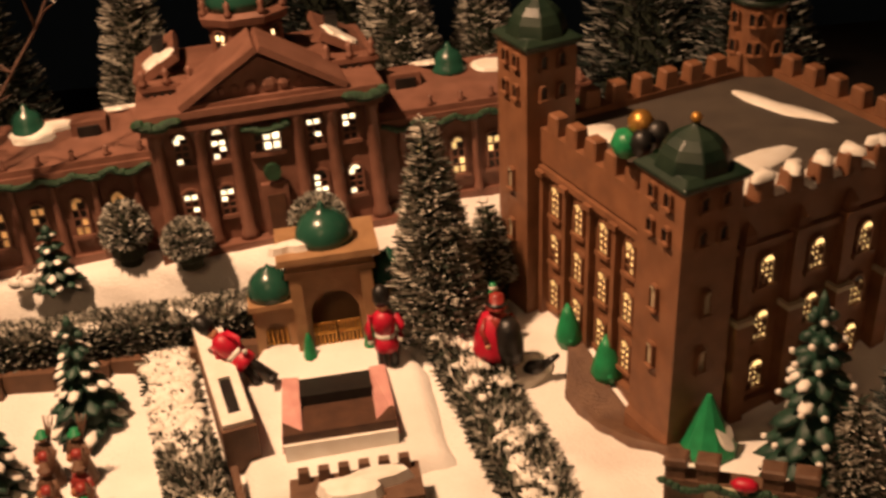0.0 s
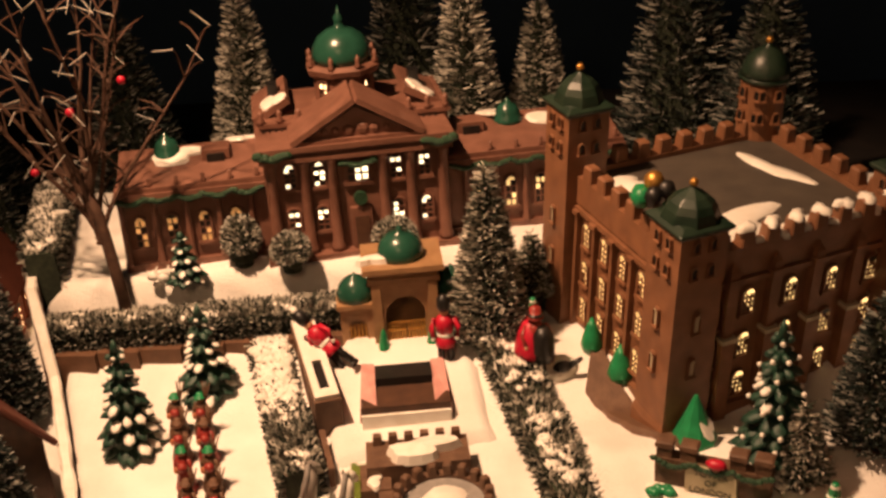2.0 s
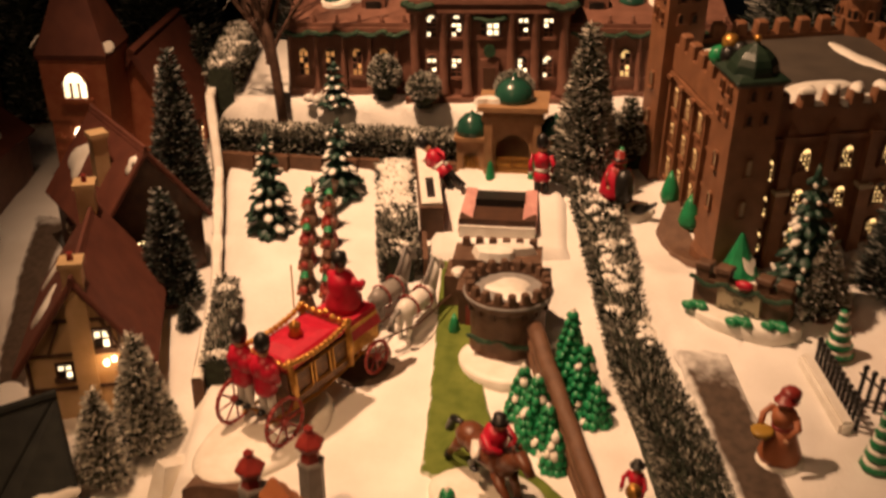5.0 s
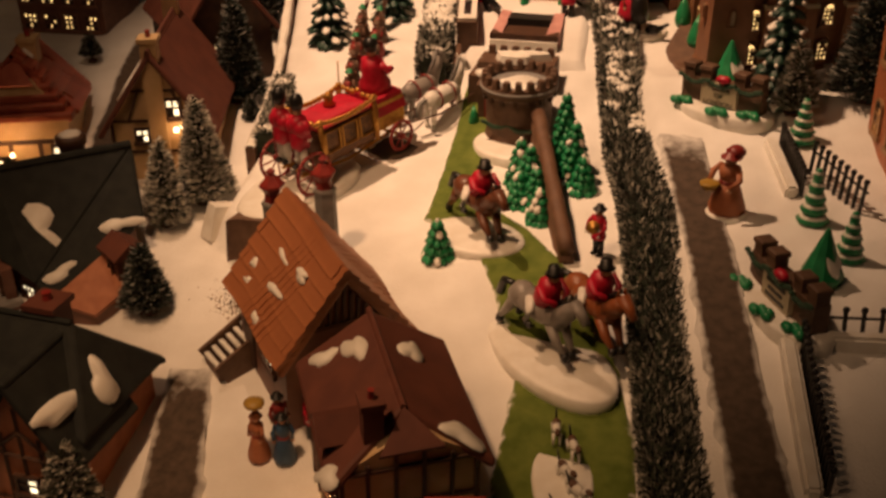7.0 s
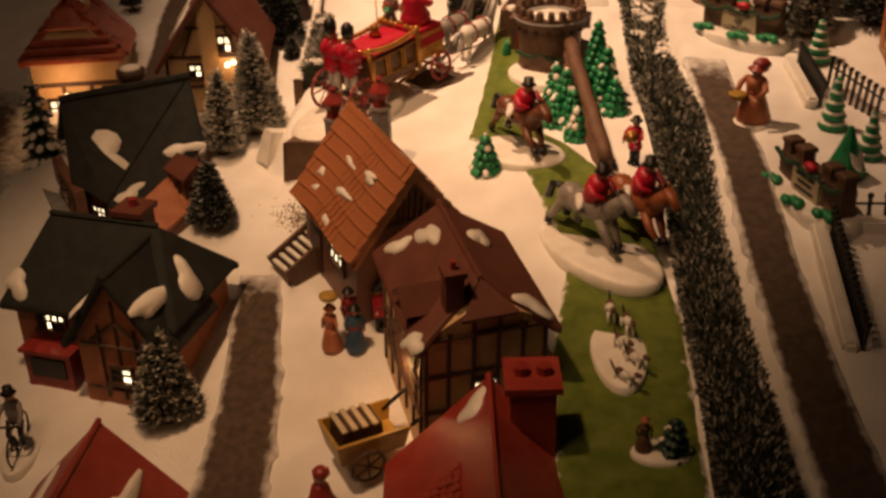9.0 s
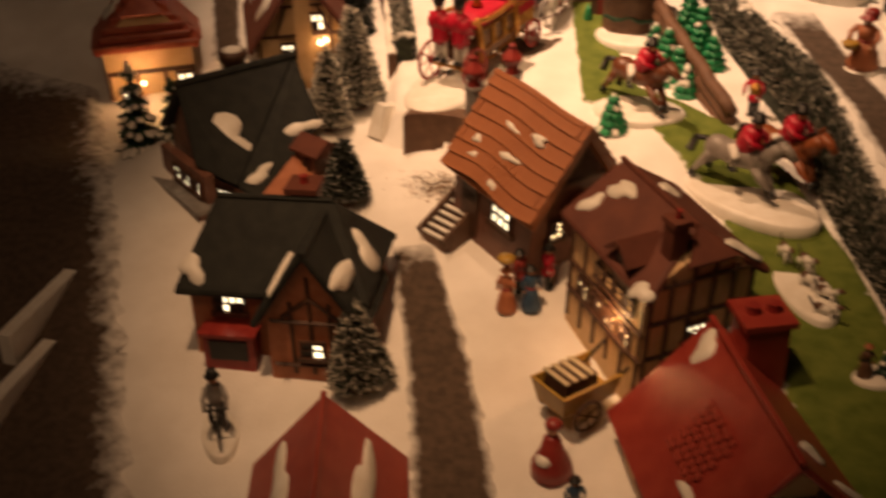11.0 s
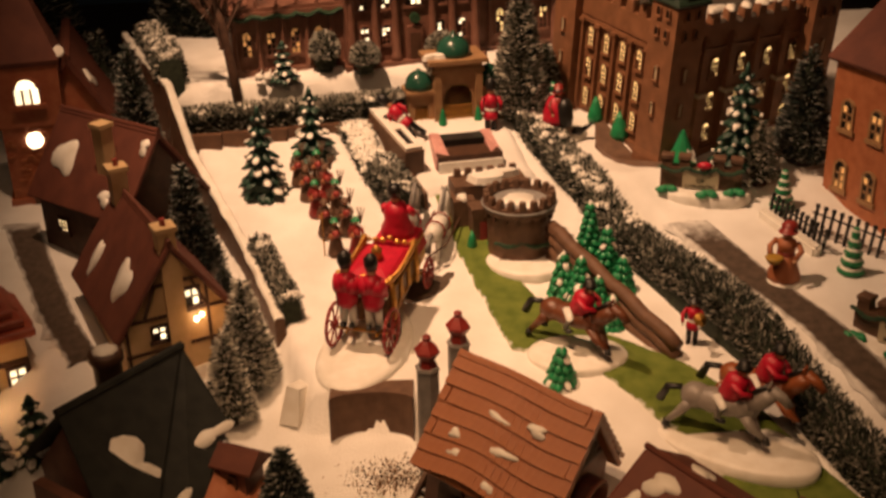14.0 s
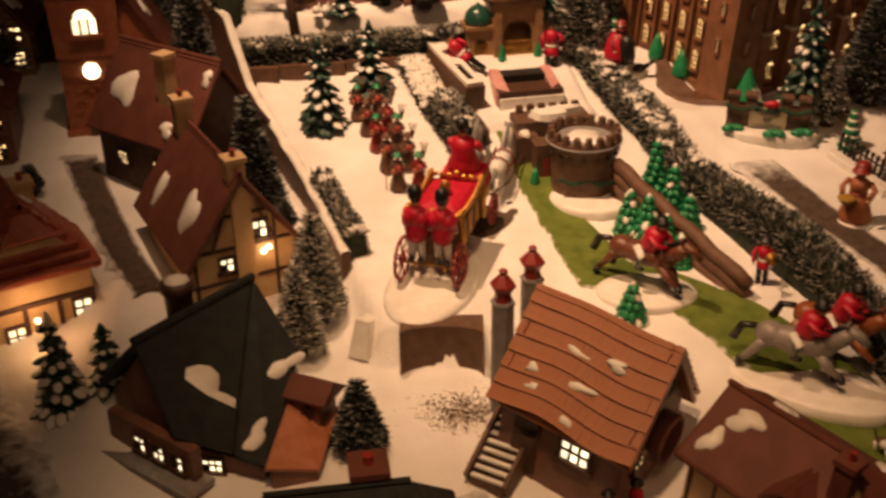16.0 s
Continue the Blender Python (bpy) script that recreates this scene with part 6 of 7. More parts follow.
def person(bm, M, h=0.07, coat=CR, legs=CK, hat=CK, tall_hat=True, skirt=False, belt=CW, arms=0.5, spread=0.0):
    """A standing little figure, feet at M's origin, facing -y."""
    s = h / 0.075
    K = M @ Matrix.Scale(s, 4)
    if skirt:
        lathe(bm, [(0.015, 0), (0.0155, 0.006), (0.010, 0.028), (0.0075, 0.036)], 10, coat, K)
    else:
        for q in (-1, 1):
            tube(bm, [(q * (0.0045 + spread), 0, 0), (q * 0.0045, 0, 0.018), (q * 0.004, 0, 0.034)], 0.0036, 0.0044, 6, legs, K)
            blob(bm, (q * (0.0045 + spread), -0.003, 0.002), (0.0035, 0.006, 0.003), CK, K, 6)
        lathe(bm, [(0.0095, 0.023), (0.0098, 0.027), (0.0075, 0.036)], 10, coat, K)
    lathe(bm, [(0.0075, 0.035), (0.0092, 0.046), (0.0085, 0.052), (0.004, 0.056)], 10, coat, K)
    lathe(bm, [(0.0082, 0.034), (0.0084, 0.036), (0.008, 0.038)], 10, belt, K)
    for q in (-1, 1):
        tube(bm, [(q * 0.009, 0, 0.052), (q * (0.012 + 0.002 * arms), -0.003 * arms, 0.043), (q * 0.0115, -0.009 * arms, 0.034)], 0.003, 0.0026, 6, coat, K)
        blob(bm, (q * 0.0115, -0.0095 * arms, 0.0325), 0.0026, CW if coat == CR else CS, K, 6)
    blob(bm, (0, 0, 0.060), (0.0048, 0.005, 0.0056), CS, K, 8)
    if tall_hat:
        lathe(bm, [(0.0052, 0.061), (0.0068, 0.066), (0.0066, 0.073), (0.003, 0.077), (0, 0.078)], 9, hat, K)
    else:
        lathe(bm, [(0.009, 0.0635), (0.009, 0.0645), (0.0055, 0.065), (0.005, 0.07), (0, 0.071)], 9, hat, K)


def horse(bm, M, c, h=0.062, mane=CK, run=0.0, head_up=1.0, white_legs=False):
    """A horse along +y, hooves at z = 0."""
    K = M @ Matrix.Scale(h / 0.062, 4)
    blob(bm, (0, 0, 0.040), (0.0125, 0.030, 0.0135), c, K, 10)
    blob(bm, (0, -0.02, 0.0405), (0.0125, 0.014, 0.0135), c, K, 8)
    blob(bm, (0, 0.02, 0.041), (0.0115, 0.013, 0.0135), c, K, 8)
    tube(bm, [(0, 0.024, 0.044), (0, 0.036, 0.055 + 0.006 * head_up), (0, 0.041, 0.062 + 0.010 * head_up)], 0.0095, 0.006, 8, c, K)
    tube(bm, [(0, 0.039, 0.065 + 0.010 * head_up), (0, 0.048, 0.060 + 0.008 * head_up), (0, 0.055, 0.052 + 0.006 * head_up)], 0.0062, 0.0036, 7, c, K)
    for q in (-1, 1):
        lathe(bm, [(0.0018, 0), (0.0012, 0.004), (0, 0.007)], 5, c, K @ pose(q * 0.003, 0.038, 0.067 + 0.010 * head_up))
    tube(bm, [(0, 0.02, 0.053), (0, 0.031, 0.064 + 0.004 * head_up), (0, 0.037, 0.070 + 0.009 * head_up)], 0.003, 0.0024, 5, mane, K)
    for q, y in ((-1, -0.023), (1, -0.023), (-1, 0.022), (1, 0.022)):
        d = run * (1 if y > 0 else -1) * (1.0 if q > 0 else 0.55)
        lift = 0.012 * abs(run) * (1 if (q > 0) == (y > 0) else 0.2)
        tube(bm, [(q * 0.0065, y, 0.036), (q * 0.007, y + d * 0.010, 0.022), (q * 0.007, y + d * 0.022, 0.006 + lift)], 0.0056, 0.0026, 6, c, K)
        tube(bm, [(q * 0.007, y + d * 0.022, 0.007 + lift), (q * 0.007, y + d * 0.024, 0.0 + lift)], 0.0032, 0.0036, 6, CW if white_legs else CK, K)
    tube(bm, [(0, -0.032, 0.046), (0, -0.044, 0.043), (0, -0.05, 0.026)], 0.003, 0.0042, 6, mane, K)


def figurine(name, label, build, m, group="", category="figurine"):
    bm = bmesh.new()
    build(bm)
    return solo(name, bm, FM, label, category, m, group, smooth=True)


I4 = Matrix.Identity(4)


def oval(bm, rx, ry, h, m, M=I4, seg=28):
    lathe(bm, [(1.0, -0.02), (1.02, h * 0.4), (0.97, h * 0.8), (0.88, h)], seg, m, M @ Matrix.Diagonal((rx, ry, 1, 1)))


def plinth(x, y, rx, ry, rz, label="rounded white snow plinth under the figurines", h=0.006, dz=0.0, tx=0.0, ty=0.0):
    bm = bmesh.new()
    oval(bm, rx, ry, h, 0)
    return solo("snow_plinth", bm, SNOWP, label, "plinth", pose(x, y, ground(x, y) + dz, tx, ty, rz), "snow plinths", smooth=True)


# guards by the gate
figurine("guardsman_figurine", "red-coated guardsman figurine in tall black hat by the gate", lambda bm: person(bm, I4, 0.083), on(-0.090, 0.845, 5))
figurine("fallen_guardsman_figurine", "red-coated guardsman figurine leaning back against the low trough", lambda bm: person(bm, I4, 0.083, spread=0.004), pose(-0.192, 0.834, ground(-0.192, 0.834) + 0.010, 0, -44, -14))


def warder(bm):
    person(bm, I4, 0.080, CD, CK, CK, False, False, CK, arms=1.0, spread=0.003)
    lathe(bm, [(0.019, 0.020), (0.020, 0.026), (0.015, 0.044), (0.010, 0.056), (0.005, 0.059)], 12, CR, pose(-0.003, 0.004, 0))
    lathe(bm, [(0.011, 0.018), (0.0125, 0.03), (0.011, 0.048), (0.006, 0.057)], 10, CK, pose(0.006, -0.010, 0))
    lathe(bm, [(0.0095, 0.064), (0.0095, 0.066), (0.0065, 0.067), (0.006, 0.076), (0, 0.078)], 10, CD)
    blob(bm, (0.026, -0.012, 0.008), (0.011, 0.006, 0.007), CK, seg=8)
    tube(bm, [(0.034, -0.014, 0.010), (0.046, -0.016, 0.018)], 0.004, 0.002, 6, CK)


figurine("warder_figurine", "dark red and black caped castle warder figurine with a raven", warder, on(0.006, 0.833, 12, 0.004))
stacked_bush(0.004, 0.868, 0.060, 0.014, "small conical topiary striped with snow behind the warder", 4)
plinth(0.014, 0.842, 0.036, 0.024, 10, h=0.004)
plinth(-0.17, 0.838, 0.016, 0.010, -20, h=0.006)

# marching pipers in pairs
for k in range(5):
    for q in (-1, 1):
        y = 0.765 - k * 0.036
        x = -0.353 + k * 0.0125 + q * 0.0135
        bm = bmesh.new()
        person(bm, I4, 0.054, (CD, CBR, CBR)[(2 * k + q) % 3], CBR, (CBR, CN)[(k + q) % 2], False, True, CBR)
        for a in (-0.4, 0, 0.4):
            tube(bm, [(0.006, 0.0, 0.042), (0.006 + 0.012 * math.sin(a), 0.006, 0.062)], 0.0012, 0.0008, 4, CBR)
        blob(bm, (0.004, -0.008, 0.032), (0.006, 0.005, 0.005), CD, seg=6)
        blob(bm, (-0.002, -0.009, 0.028), (0.004, 0.003, 0.004), COR, seg=6)
        if k == 4 and q < 0:
            tube(bm, [(-0.013, -0.008, 0.0), (-0.013, -0.008, 0.06)], 0.0009, 0.0009, 5, CG)
        solo("piper_figurine", bm, FM, "small piper figurine in red and green marching with the band", "figurine", on(x, y, -20), "marching pipers", smooth=True)

# royal coach
COACH = pose(-0.282, 0.425, 0.090, 5, 0, -21)
K = thing("royal_coach", "gilded red-roofed royal coach with spoked wheels on an oval white base", "coach", COACH)
bm = bmesh.new()
oval(bm, 0.05, 0.085, 0.009, 0, pose(0, -0.005, 0.0))
part("base", bm, SNOWP, K, "glossy white oval base", smooth=True)
bm = bmesh.new()
oval(bm, 0.056, 0.085, 0.006, 0, pose(0.004, 0.185, -0.002))
part("rear_base", bm, EARTH, K, "dark brown oval ground under the horses", smooth=True)
bm = bmesh.new()
prism(bm, [(-0.022, 0.028), (0.022, 0.028), (0.030, 0.040), (0.031, 0.078), (-0.031, 0.078), (-0.030, 0.040)], 0.012, 0.100)
bmesh.ops.bevel(bm, geom=bm.edges[:], offset=0.003, segments=2, affect="EDGES")
part("body", bm, COACHB, K, "dark gilt-brown coach body")
bm = bmesh.new()
slab(bm, [(-0.030, 0.012, 0.080), (0.030, 0.012, 0.080), (0.030, 0.100, 0.080), (-0.030, 0.100, 0.080)], 0.003)
lathe(bm, [(0.036, 0.08), (0.031, 0.084), (0.018, 0.0865), (0.004, 0.087)], 4, 0, pose(0, 0.056, 0) @ Matrix.Diagonal((1.0, 1.55, 1, 1)), math.pi / 4)
part("roof", bm, RED, K, "bright red coach roof", smooth=False)
for s in (-1, 1):
    for k in range(14):
        bm = bmesh.new()
        blob(bm, (s * 0.0315, 0.012 + k * 0.0068, 0.083 + 0.006 * abs(k - 6.5) / 6.5 * abs(k - 6.5) / 6.5), (0.0035, 0.0045, 0.0035), seg=6)
        part("gilt_scroll", bm, GOLD, K)
    for y in (0.014, 0.098):
        bm = bmesh.new()
        tube(bm, [(s * 0.031, y, 0.036), (s * 0.033, y, 0.06), (s * 0.031, y, 0.086)], 0.0032, 0.0036, 7)
        blob(bm, (s * 0.031, y, 0.089), 0.0045, seg=7)
        part("gilt_post", bm, GOLD, K, smooth=True)
    for k in range(3):
        bm = bmesh.new()
        y = 0.019 + k * 0.027
        for a, b in (((y, 0.048), (y + 0.022, 0.048)), ((y, 0.074), (y + 0.022, 0.074)), ((y, 0.048), (y, 0.074)), ((y + 0.022, 0.048), (y + 0.022, 0.074))):
            tube(bm, [(s * 0.0318, a[0], a[1]), (s * 0.0318, b[0], b[1])], 0.0014, 0.0014, 5)
        part("window_frame", bm, GOLD, K)
for k in range(7):
    bm = bmesh.new()
    blob(bm, (-0.027 + k * 0.009, 0.011, 0.086 + 0.004 * (k == 3)), (0.0045, 0.0035, 0.0035), seg=6)
    blob(bm, (-0.027 + k * 0.009, 0.101, 0.086 + 0.004 * (k == 3)), (0.0045, 0.0035, 0.0035), seg=6)
    part("gilt_scroll", bm, GOLD, K)
bm = bmesh.new()
lathe(bm, [(0.008, 0.089), (0.005, 0.094), (0.007, 0.099), (0.003, 0.103), (0, 0.106)], 8, 0, pose(0, 0.056, 0))
part("crown", bm, GOLD, K, "small gilt crown", smooth=True)
bm = bmesh.new()
box(bm, (-0.026, 0.108, 0.04), (0.026, 0.150, 0.074), 0)
box(bm, (-0.028, 0.106, 0.058), (0.028, 0.153, 0.080), 1, top=0.86)
part("driver_box", bm, [GOLD, RED], K, "gilt driver's box with red cloth")
for s in (-1, 1):
    for y, r in ((-0.006, 0.025), (0.134, 0.018)):
        bm = bmesh.new()
        W = pose(s * 0.034, y, r + 0.008, 0, 90, 0)
        for k in range(18):
            a, b = k * math.tau / 18, (k + 1) * math.tau / 18
            tube(bm, [(r * math.cos(a), r * math.sin(a), 0), (r * math.cos(b), r * math.sin(b), 0)], 0.0022, 0.0022, 5, 0, W)
        lathe(bm, [(0.004, -0.004), (0.0045, 0), (0.004, 0.004)], 8, 0, W)
        wheel = part("wheel", bm, DKRED, K, "dark red spoked wheel", smooth=True)
        for k in range(8):
            bm = bmesh.new()
            a = k * math.tau / 8
            tube(bm, [(0, 0, 0), (r * math.cos(a), r * math.sin(a), 0)], 0.0013, 0.0011, 4, 0, W)
            part("spoke", bm, DKRED, wheel)
bm = bmesh.new()
tube(bm, [(-0.034, -0.005, 0.029), (0.034, -0.005, 0.029)], 0.002, 0.002, 6)
tube(bm, [(-0.034, 0.134, 0.025), (0.034, 0.134, 0.025)], 0.002, 0.002, 6)
for s in (-1, 1):
    tube(bm, [(s * 0.018, -0.012, 0.028), (s * 0.02, 0.06, 0.022), (s * 0.018, 0.15, 0.03)], 0.002, 0.002, 6)
part("undercarriage", bm, GOLD, K)
bm = bmesh.new()
for x in (-0.038, 0.0, 0.038):
    tube(bm, [(x * 0.6, 0.16, 0.03), (x, 0.2, 0.03), (x, 0.275, 0.036)], 0.0013, 0.0011, 5)
part("shafts", bm, DKBROWN, K)
for x in (-0.014, 0.014):
    bm = bmesh.new()
    person(bm, I4, 0.08, CR, CW, CK, True, False, CR, arms=-0.3)
    for q in (-1, 1):
        blob(bm, (q * 0.006, 0.0, 0.046), (0.009, 0.010, 0.011), CR, seg=8)
    blob(bm, (0, 0.0, 0.034), (0.0125, 0.010, 0.016), CR, seg=8)
    solo("footman_figurine", bm, FM, "red-coated footman figurine riding behind the coach", "figurine", COACH @ pose(x * 1.1, -0.008, 0.036, -4, 0, 0) @ Matrix.Scale(1.12, 4), "coach attendants", smooth=True)
bm = bmesh.new()
lathe(bm, [(0.02, 0), (0.02, 0.01), (0.0145, 0.02), (0.0155, 0.032), (0.012, 0.04), (0.005, 0.044)], 12, CR)
blob(bm, (0, 0, 0.049), (0.006, 0.006, 0.007), CS)
lathe(bm, [(0.0065, 0.05), (0.0085, 0.056), (0.008, 0.064), (0, 0.068)], 9, CK)
for q in (-1, 1):
    tube(bm, [(q * 0.014, 0, 0.036), (q * 0.018, 0.008, 0.026), (q * 0.012, 0.018, 0.024)], 0.005, 0.004, 7, CR)
solo("coachman_figurine", bm, FM, "coachman figurine in a full red cape on the driver's box", "figurine", COACH @ pose(0, 0.130, 0.080), "coach attendants", smooth=True)
for x in (-0.019, 0.021):
    bm = bmesh.new()
    horse(bm, I4, CY if x < 0 else CW, 0.058, CGY, 0.25, 1.4, True)
    for y in (-0.012, 0.012):
        for k in range(10):
            a, b = k * math.tau / 10, (k + 1) * math.tau / 10
            tube(bm, [(0.0132 * math.cos(a), y, 0.038 + 0.0142 * math.sin(a)), (0.0132 * math.cos(b), y, 0.038 + 0.0142 * math.sin(b))], 0.0012, 0.0012, 4, CD)
    solo("coach_horse_figurine", bm, FM, "white coach horse figurine in dark red harness", "horse figurine", COACH @ pose(x, 0.222, 0.005), "coach horses", smooth=True)


# hunters on horseback
def rider(c, mane=CK, run=0.8, white=False):
    def build(bm):
        horse(bm, I4, c, 0.06, mane, run, 0.2, white)
        lathe(bm, [(0.009, 0.048), (0.0105, 0.054), (0.0095, 0.066), (0.0085, 0.072), (0.004, 0.076)], 10, CR, pose(0, -0.003, 0, -12, 0, 0))
        for q in (-1, 1):
            tube(bm, [(q * 0.007, -0.002, 0.05), (q * 0.0145, 0.006, 0.044), (q * 0.0145, 0.002, 0.032)], 0.004, 0.003, 6, CW)
            blob(bm, (q * 0.0145, 0.005, 0.029), (0.0032, 0.005, 0.003), CK, seg=6)
            tube(bm, [(q * 0.009, 0.01, 0.068), (q * 0.011, 0.018, 0.06), (q * 0.004, 0.024, 0.056)], 0.0035, 0.0028, 6, CR)
        blob(bm, (0, 0.016, 0.078), (0.0045, 0.0048, 0.0055), CS)
        lathe(bm, [(0.0072, 0.081), (0.005, 0.083), (0.0045, 0.089), (0, 0.09)], 9, CK, pose(0, 0.016, 0))
    return build


figurine("huntsman_figurine", "red-coated huntsman figurine on a galloping brown horse", rider(CB), pose(-0.050, 0.397, ground(-0.050, 0.397) + 0.007, 0, 0, -133) @ Matrix.Diagonal((1.25, 1.32, 1.0, 1)), "huntsmen on horseback")
figurine("huntsman_figurine", "red-coated huntsman figurine on a galloping grey horse", rider(CY), pose(0.074, 0.244, ground(0.074, 0.244) + 0.008, 0, 0, -124) @ Matrix.Diagonal((1.22, 1.3, 1.05, 1)), "huntsmen on horseback")
figurine("huntsman_figurine", "red-coated huntsman figurine on a galloping chestnut horse", rider(CO), pose(0.119, 0.266, ground(0.119, 0.266) + 0.008, 0, 0, -132) @ Matrix.Diagonal((1.22, 1.3, 1.05, 1)), "huntsmen on horseback")
plinth(-0.046, 0.385, 0.056, 0.040, -8, dz=0.001)
plinth(0.088, 0.238, 0.090, 0.044, -38, dz=0.001)
plinth(0.147, 0.094, 0.026, 0.062, 20, "white snow plinth under the hounds")
for k, (x, y) in enumerate(((0.128, 0.135), (0.148, 0.12), (0.150, 0.09), (0.166, 0.072), (0.163, 0.045))):
    bm = bmesh.new()
    blob(bm, (0, 0, 0.012), (0.0042, 0.0105, 0.0048), CW, seg=8)
    blob(bm, (0, -0.004, 0.0135), (0.0043, 0.006, 0.0042), CBR, seg=7)
    tube(bm, [(0, 0.008, 0.013), (0, 0.013, 0.018)], 0.0032, 0.0028, 6, CW)
    blob(bm, (0, 0.0155, 0.0185), (0.0028, 0.0048, 0.0026), CBR, seg=6)
    for q, yy in ((-1, -0.008), (1, -0.008), (-1, 0.008), (1, 0.008)):
        tube(bm, [(q * 0.0028, yy, 0.011), (q * 0.003, yy + 0.002, 0)], 0.0018, 0.0012, 5, CW)
    tube(bm, [(0, -0.010, 0.014), (0, -0.015, 0.022)], 0.0012, 0.0008, 5, CK)
    solo("hound_figurine", bm, FM, "small white and brown hound figurine running with the pack", "dog figurine", on(x, y, -160 + 12 * k, 0.005), "pack of hounds", smooth=True)


def hornman(bm):
    person(bm, I4, 0.062, CR, CK, CK, False, False, CW, arms=1.2)
    lathe(bm, [(0.002, 0), (0.004, 0.006), (0.0075, 0.010)], 9, CG, pose(0.008, -0.014, 0.038, 60, 0, 30))


figurine("horn_player_figurine", "horn player figurine in red coat with a brass horn", hornman, on(0.088, 0.396, -30, 0.002))


def basket_lady(bm):
    person(bm, I4, 0.07, COR, CK, CD, False, True, CD, arms=1.2)
    lathe(bm, [(0.005, 0.0), (0.008, 0.007), (0.0065, 0.008)], 9, CM, pose(-0.006, -0.014, 0.026))
    blob(bm, (0, 0.004, 0.064), (0.0075, 0.008, 0.007), CD, seg=8)


figurine("lady_figurine", "lady figurine in orange-red dress carrying a basket", basket_lady, on(0.208, 0.447, -35, 0.004) @ Matrix.Diagonal((1.35, 1.35, 1.0, 1)))
plinth(0.208, 0.446, 0.022, 0.022, 0, "white snow plinth under the lady figurine", 0.004)

plinth(0.213, -0.022, 0.026, 0.017, 20, "white snow plinth on the lawn")
fir(0.222, -0.020, 0.042, 0.013, 5, "small dark green fir on a white plinth on the lawn", 44, snow=0.25)
figurine("child_figurine", "small figurine in brown coat beside the lawn fir", lambda bm: person(bm, I4, 0.036, CBR, CK, COR, False, True, CK), on(0.198, -0.026, 10, 0.006))

# shoppers beside the shingled cottage
for x, y, c, rz in ((-0.139, 0.108, CD, 60), (-0.123, 0.088, CU, 30), (-0.148, 0.083, COR, -20), (-0.110, 0.118, CR, 80)):
    bm = bmesh.new()
    person(bm, I4, 0.056, c, CK, COR if c == COR else CK, False, c in (COR, CU), CD)
    if c == COR:
        lathe(bm, [(0.009, 0.06), (0.010, 0.064), (0.006, 0.066)], 9, CM)
    solo("shopper_figurine", bm, FM, "small shopper figurine in coloured winter clothes", "figurine", on(x, y, rz), "shoppers by the cottage", smooth=True)

# cart with jars and the seated woman
C = thing("hand_cart", "mustard hand cart with dark load and long handles", "cart", on(-0.055, -0.035, -42, 0.004))
bm = bmesh.new()
box(bm, (-0.020, -0.034, 0.020), (0.020, 0.030, 0.026), 0)
for s in (-1, 1):
    slab(bm, [(s * 0.020, -0.034, 0.022), (s * 0.020, 0.030, 0.022), (s * 0.025, 0.034, 0.044), (s * 0.025, -0.038, 0.044)][::s], 0.003)
slab(bm, [(-0.02, -0.034, 0.022), (0.02, -0.034, 0.022), (0.025, -0.038, 0.044), (-0.025, -0.038, 0.044)], 0.003)
part("tray", bm, MUSTARD, C)
bm = bmesh.new()
box(bm, (-0.017, -0.030, 0.024), (0.017, 0.012, 0.052), 0, top=0.9)
for k in range(4):
    box(bm, (-0.0175, -0.029 + k * 0.010, 0.052), (0.0175, -0.024 + k * 0.010, 0.054), 1)
part("load", bm, [DKBROWN, SIGNP], C, "dark crate with pale slats")
for s in (-1, 1):
    bm = bmesh.new()
    tube(bm, [(s * 0.021, 0.025, 0.036), (s * 0.022, 0.05, 0.05), (s * 0.022, 0.066, 0.062)], 0.002, 0.0018, 6)
    blob(bm, (s * 0.022, 0.067, 0.064), 0.003)
    part("cart_handle", bm, BLACK, C, smooth=True)
    bm = bmesh.new()
    W = pose(s * 0.027, -0.01, 0.016, 0, 90, 0)
    for k in range(14):
        a, b = k * math.tau / 14, (k + 1) * math.tau / 14
        tube(bm, [(0.016 * math.cos(a), 0.016 * math.sin(a), 0), (0.016 * math.cos(b), 0.016 * math.sin(b), 0)], 0.002, 0.002, 5, 0, W)
    for k in range(6):
        a = k * math.tau / 6
        tube(bm, [(0, 0, 0), (0.016 * math.cos(a), 0.016 * math.sin(a), 0)], 0.0012, 0.001, 4, 0, W)
    part("wheel", bm, DKBROWN, C, "dark spoked cart wheel")


def seated(bm):
    lathe(bm, [(0.020, 0), (0.019, 0.012), (0.011, 0.028), (0.008, 0.040), (0.004, 0.044)], 12, CD)
    blob(bm, (0, -0.012, 0.02), (0.009, 0.007, 0.006), CW)
    blob(bm, (0, 0, 0.050), (0.006, 0.006, 0.007), CS)
    blob(bm, (0, 0.002, 0.054), (0.0085, 0.0085, 0.006), CD)


figurine("seated_woman_figurine", "seated woman figurine in dark red dress with a pale apron", seated, on(-0.068, -0.105, -30))
figurine("vendor_figurine", "small vendor figurine in dark blue by the front house", lambda bm: person(bm, I4, 0.05, CU, CK, CK, False, True, CK), on(-0.04, -0.15, 20))


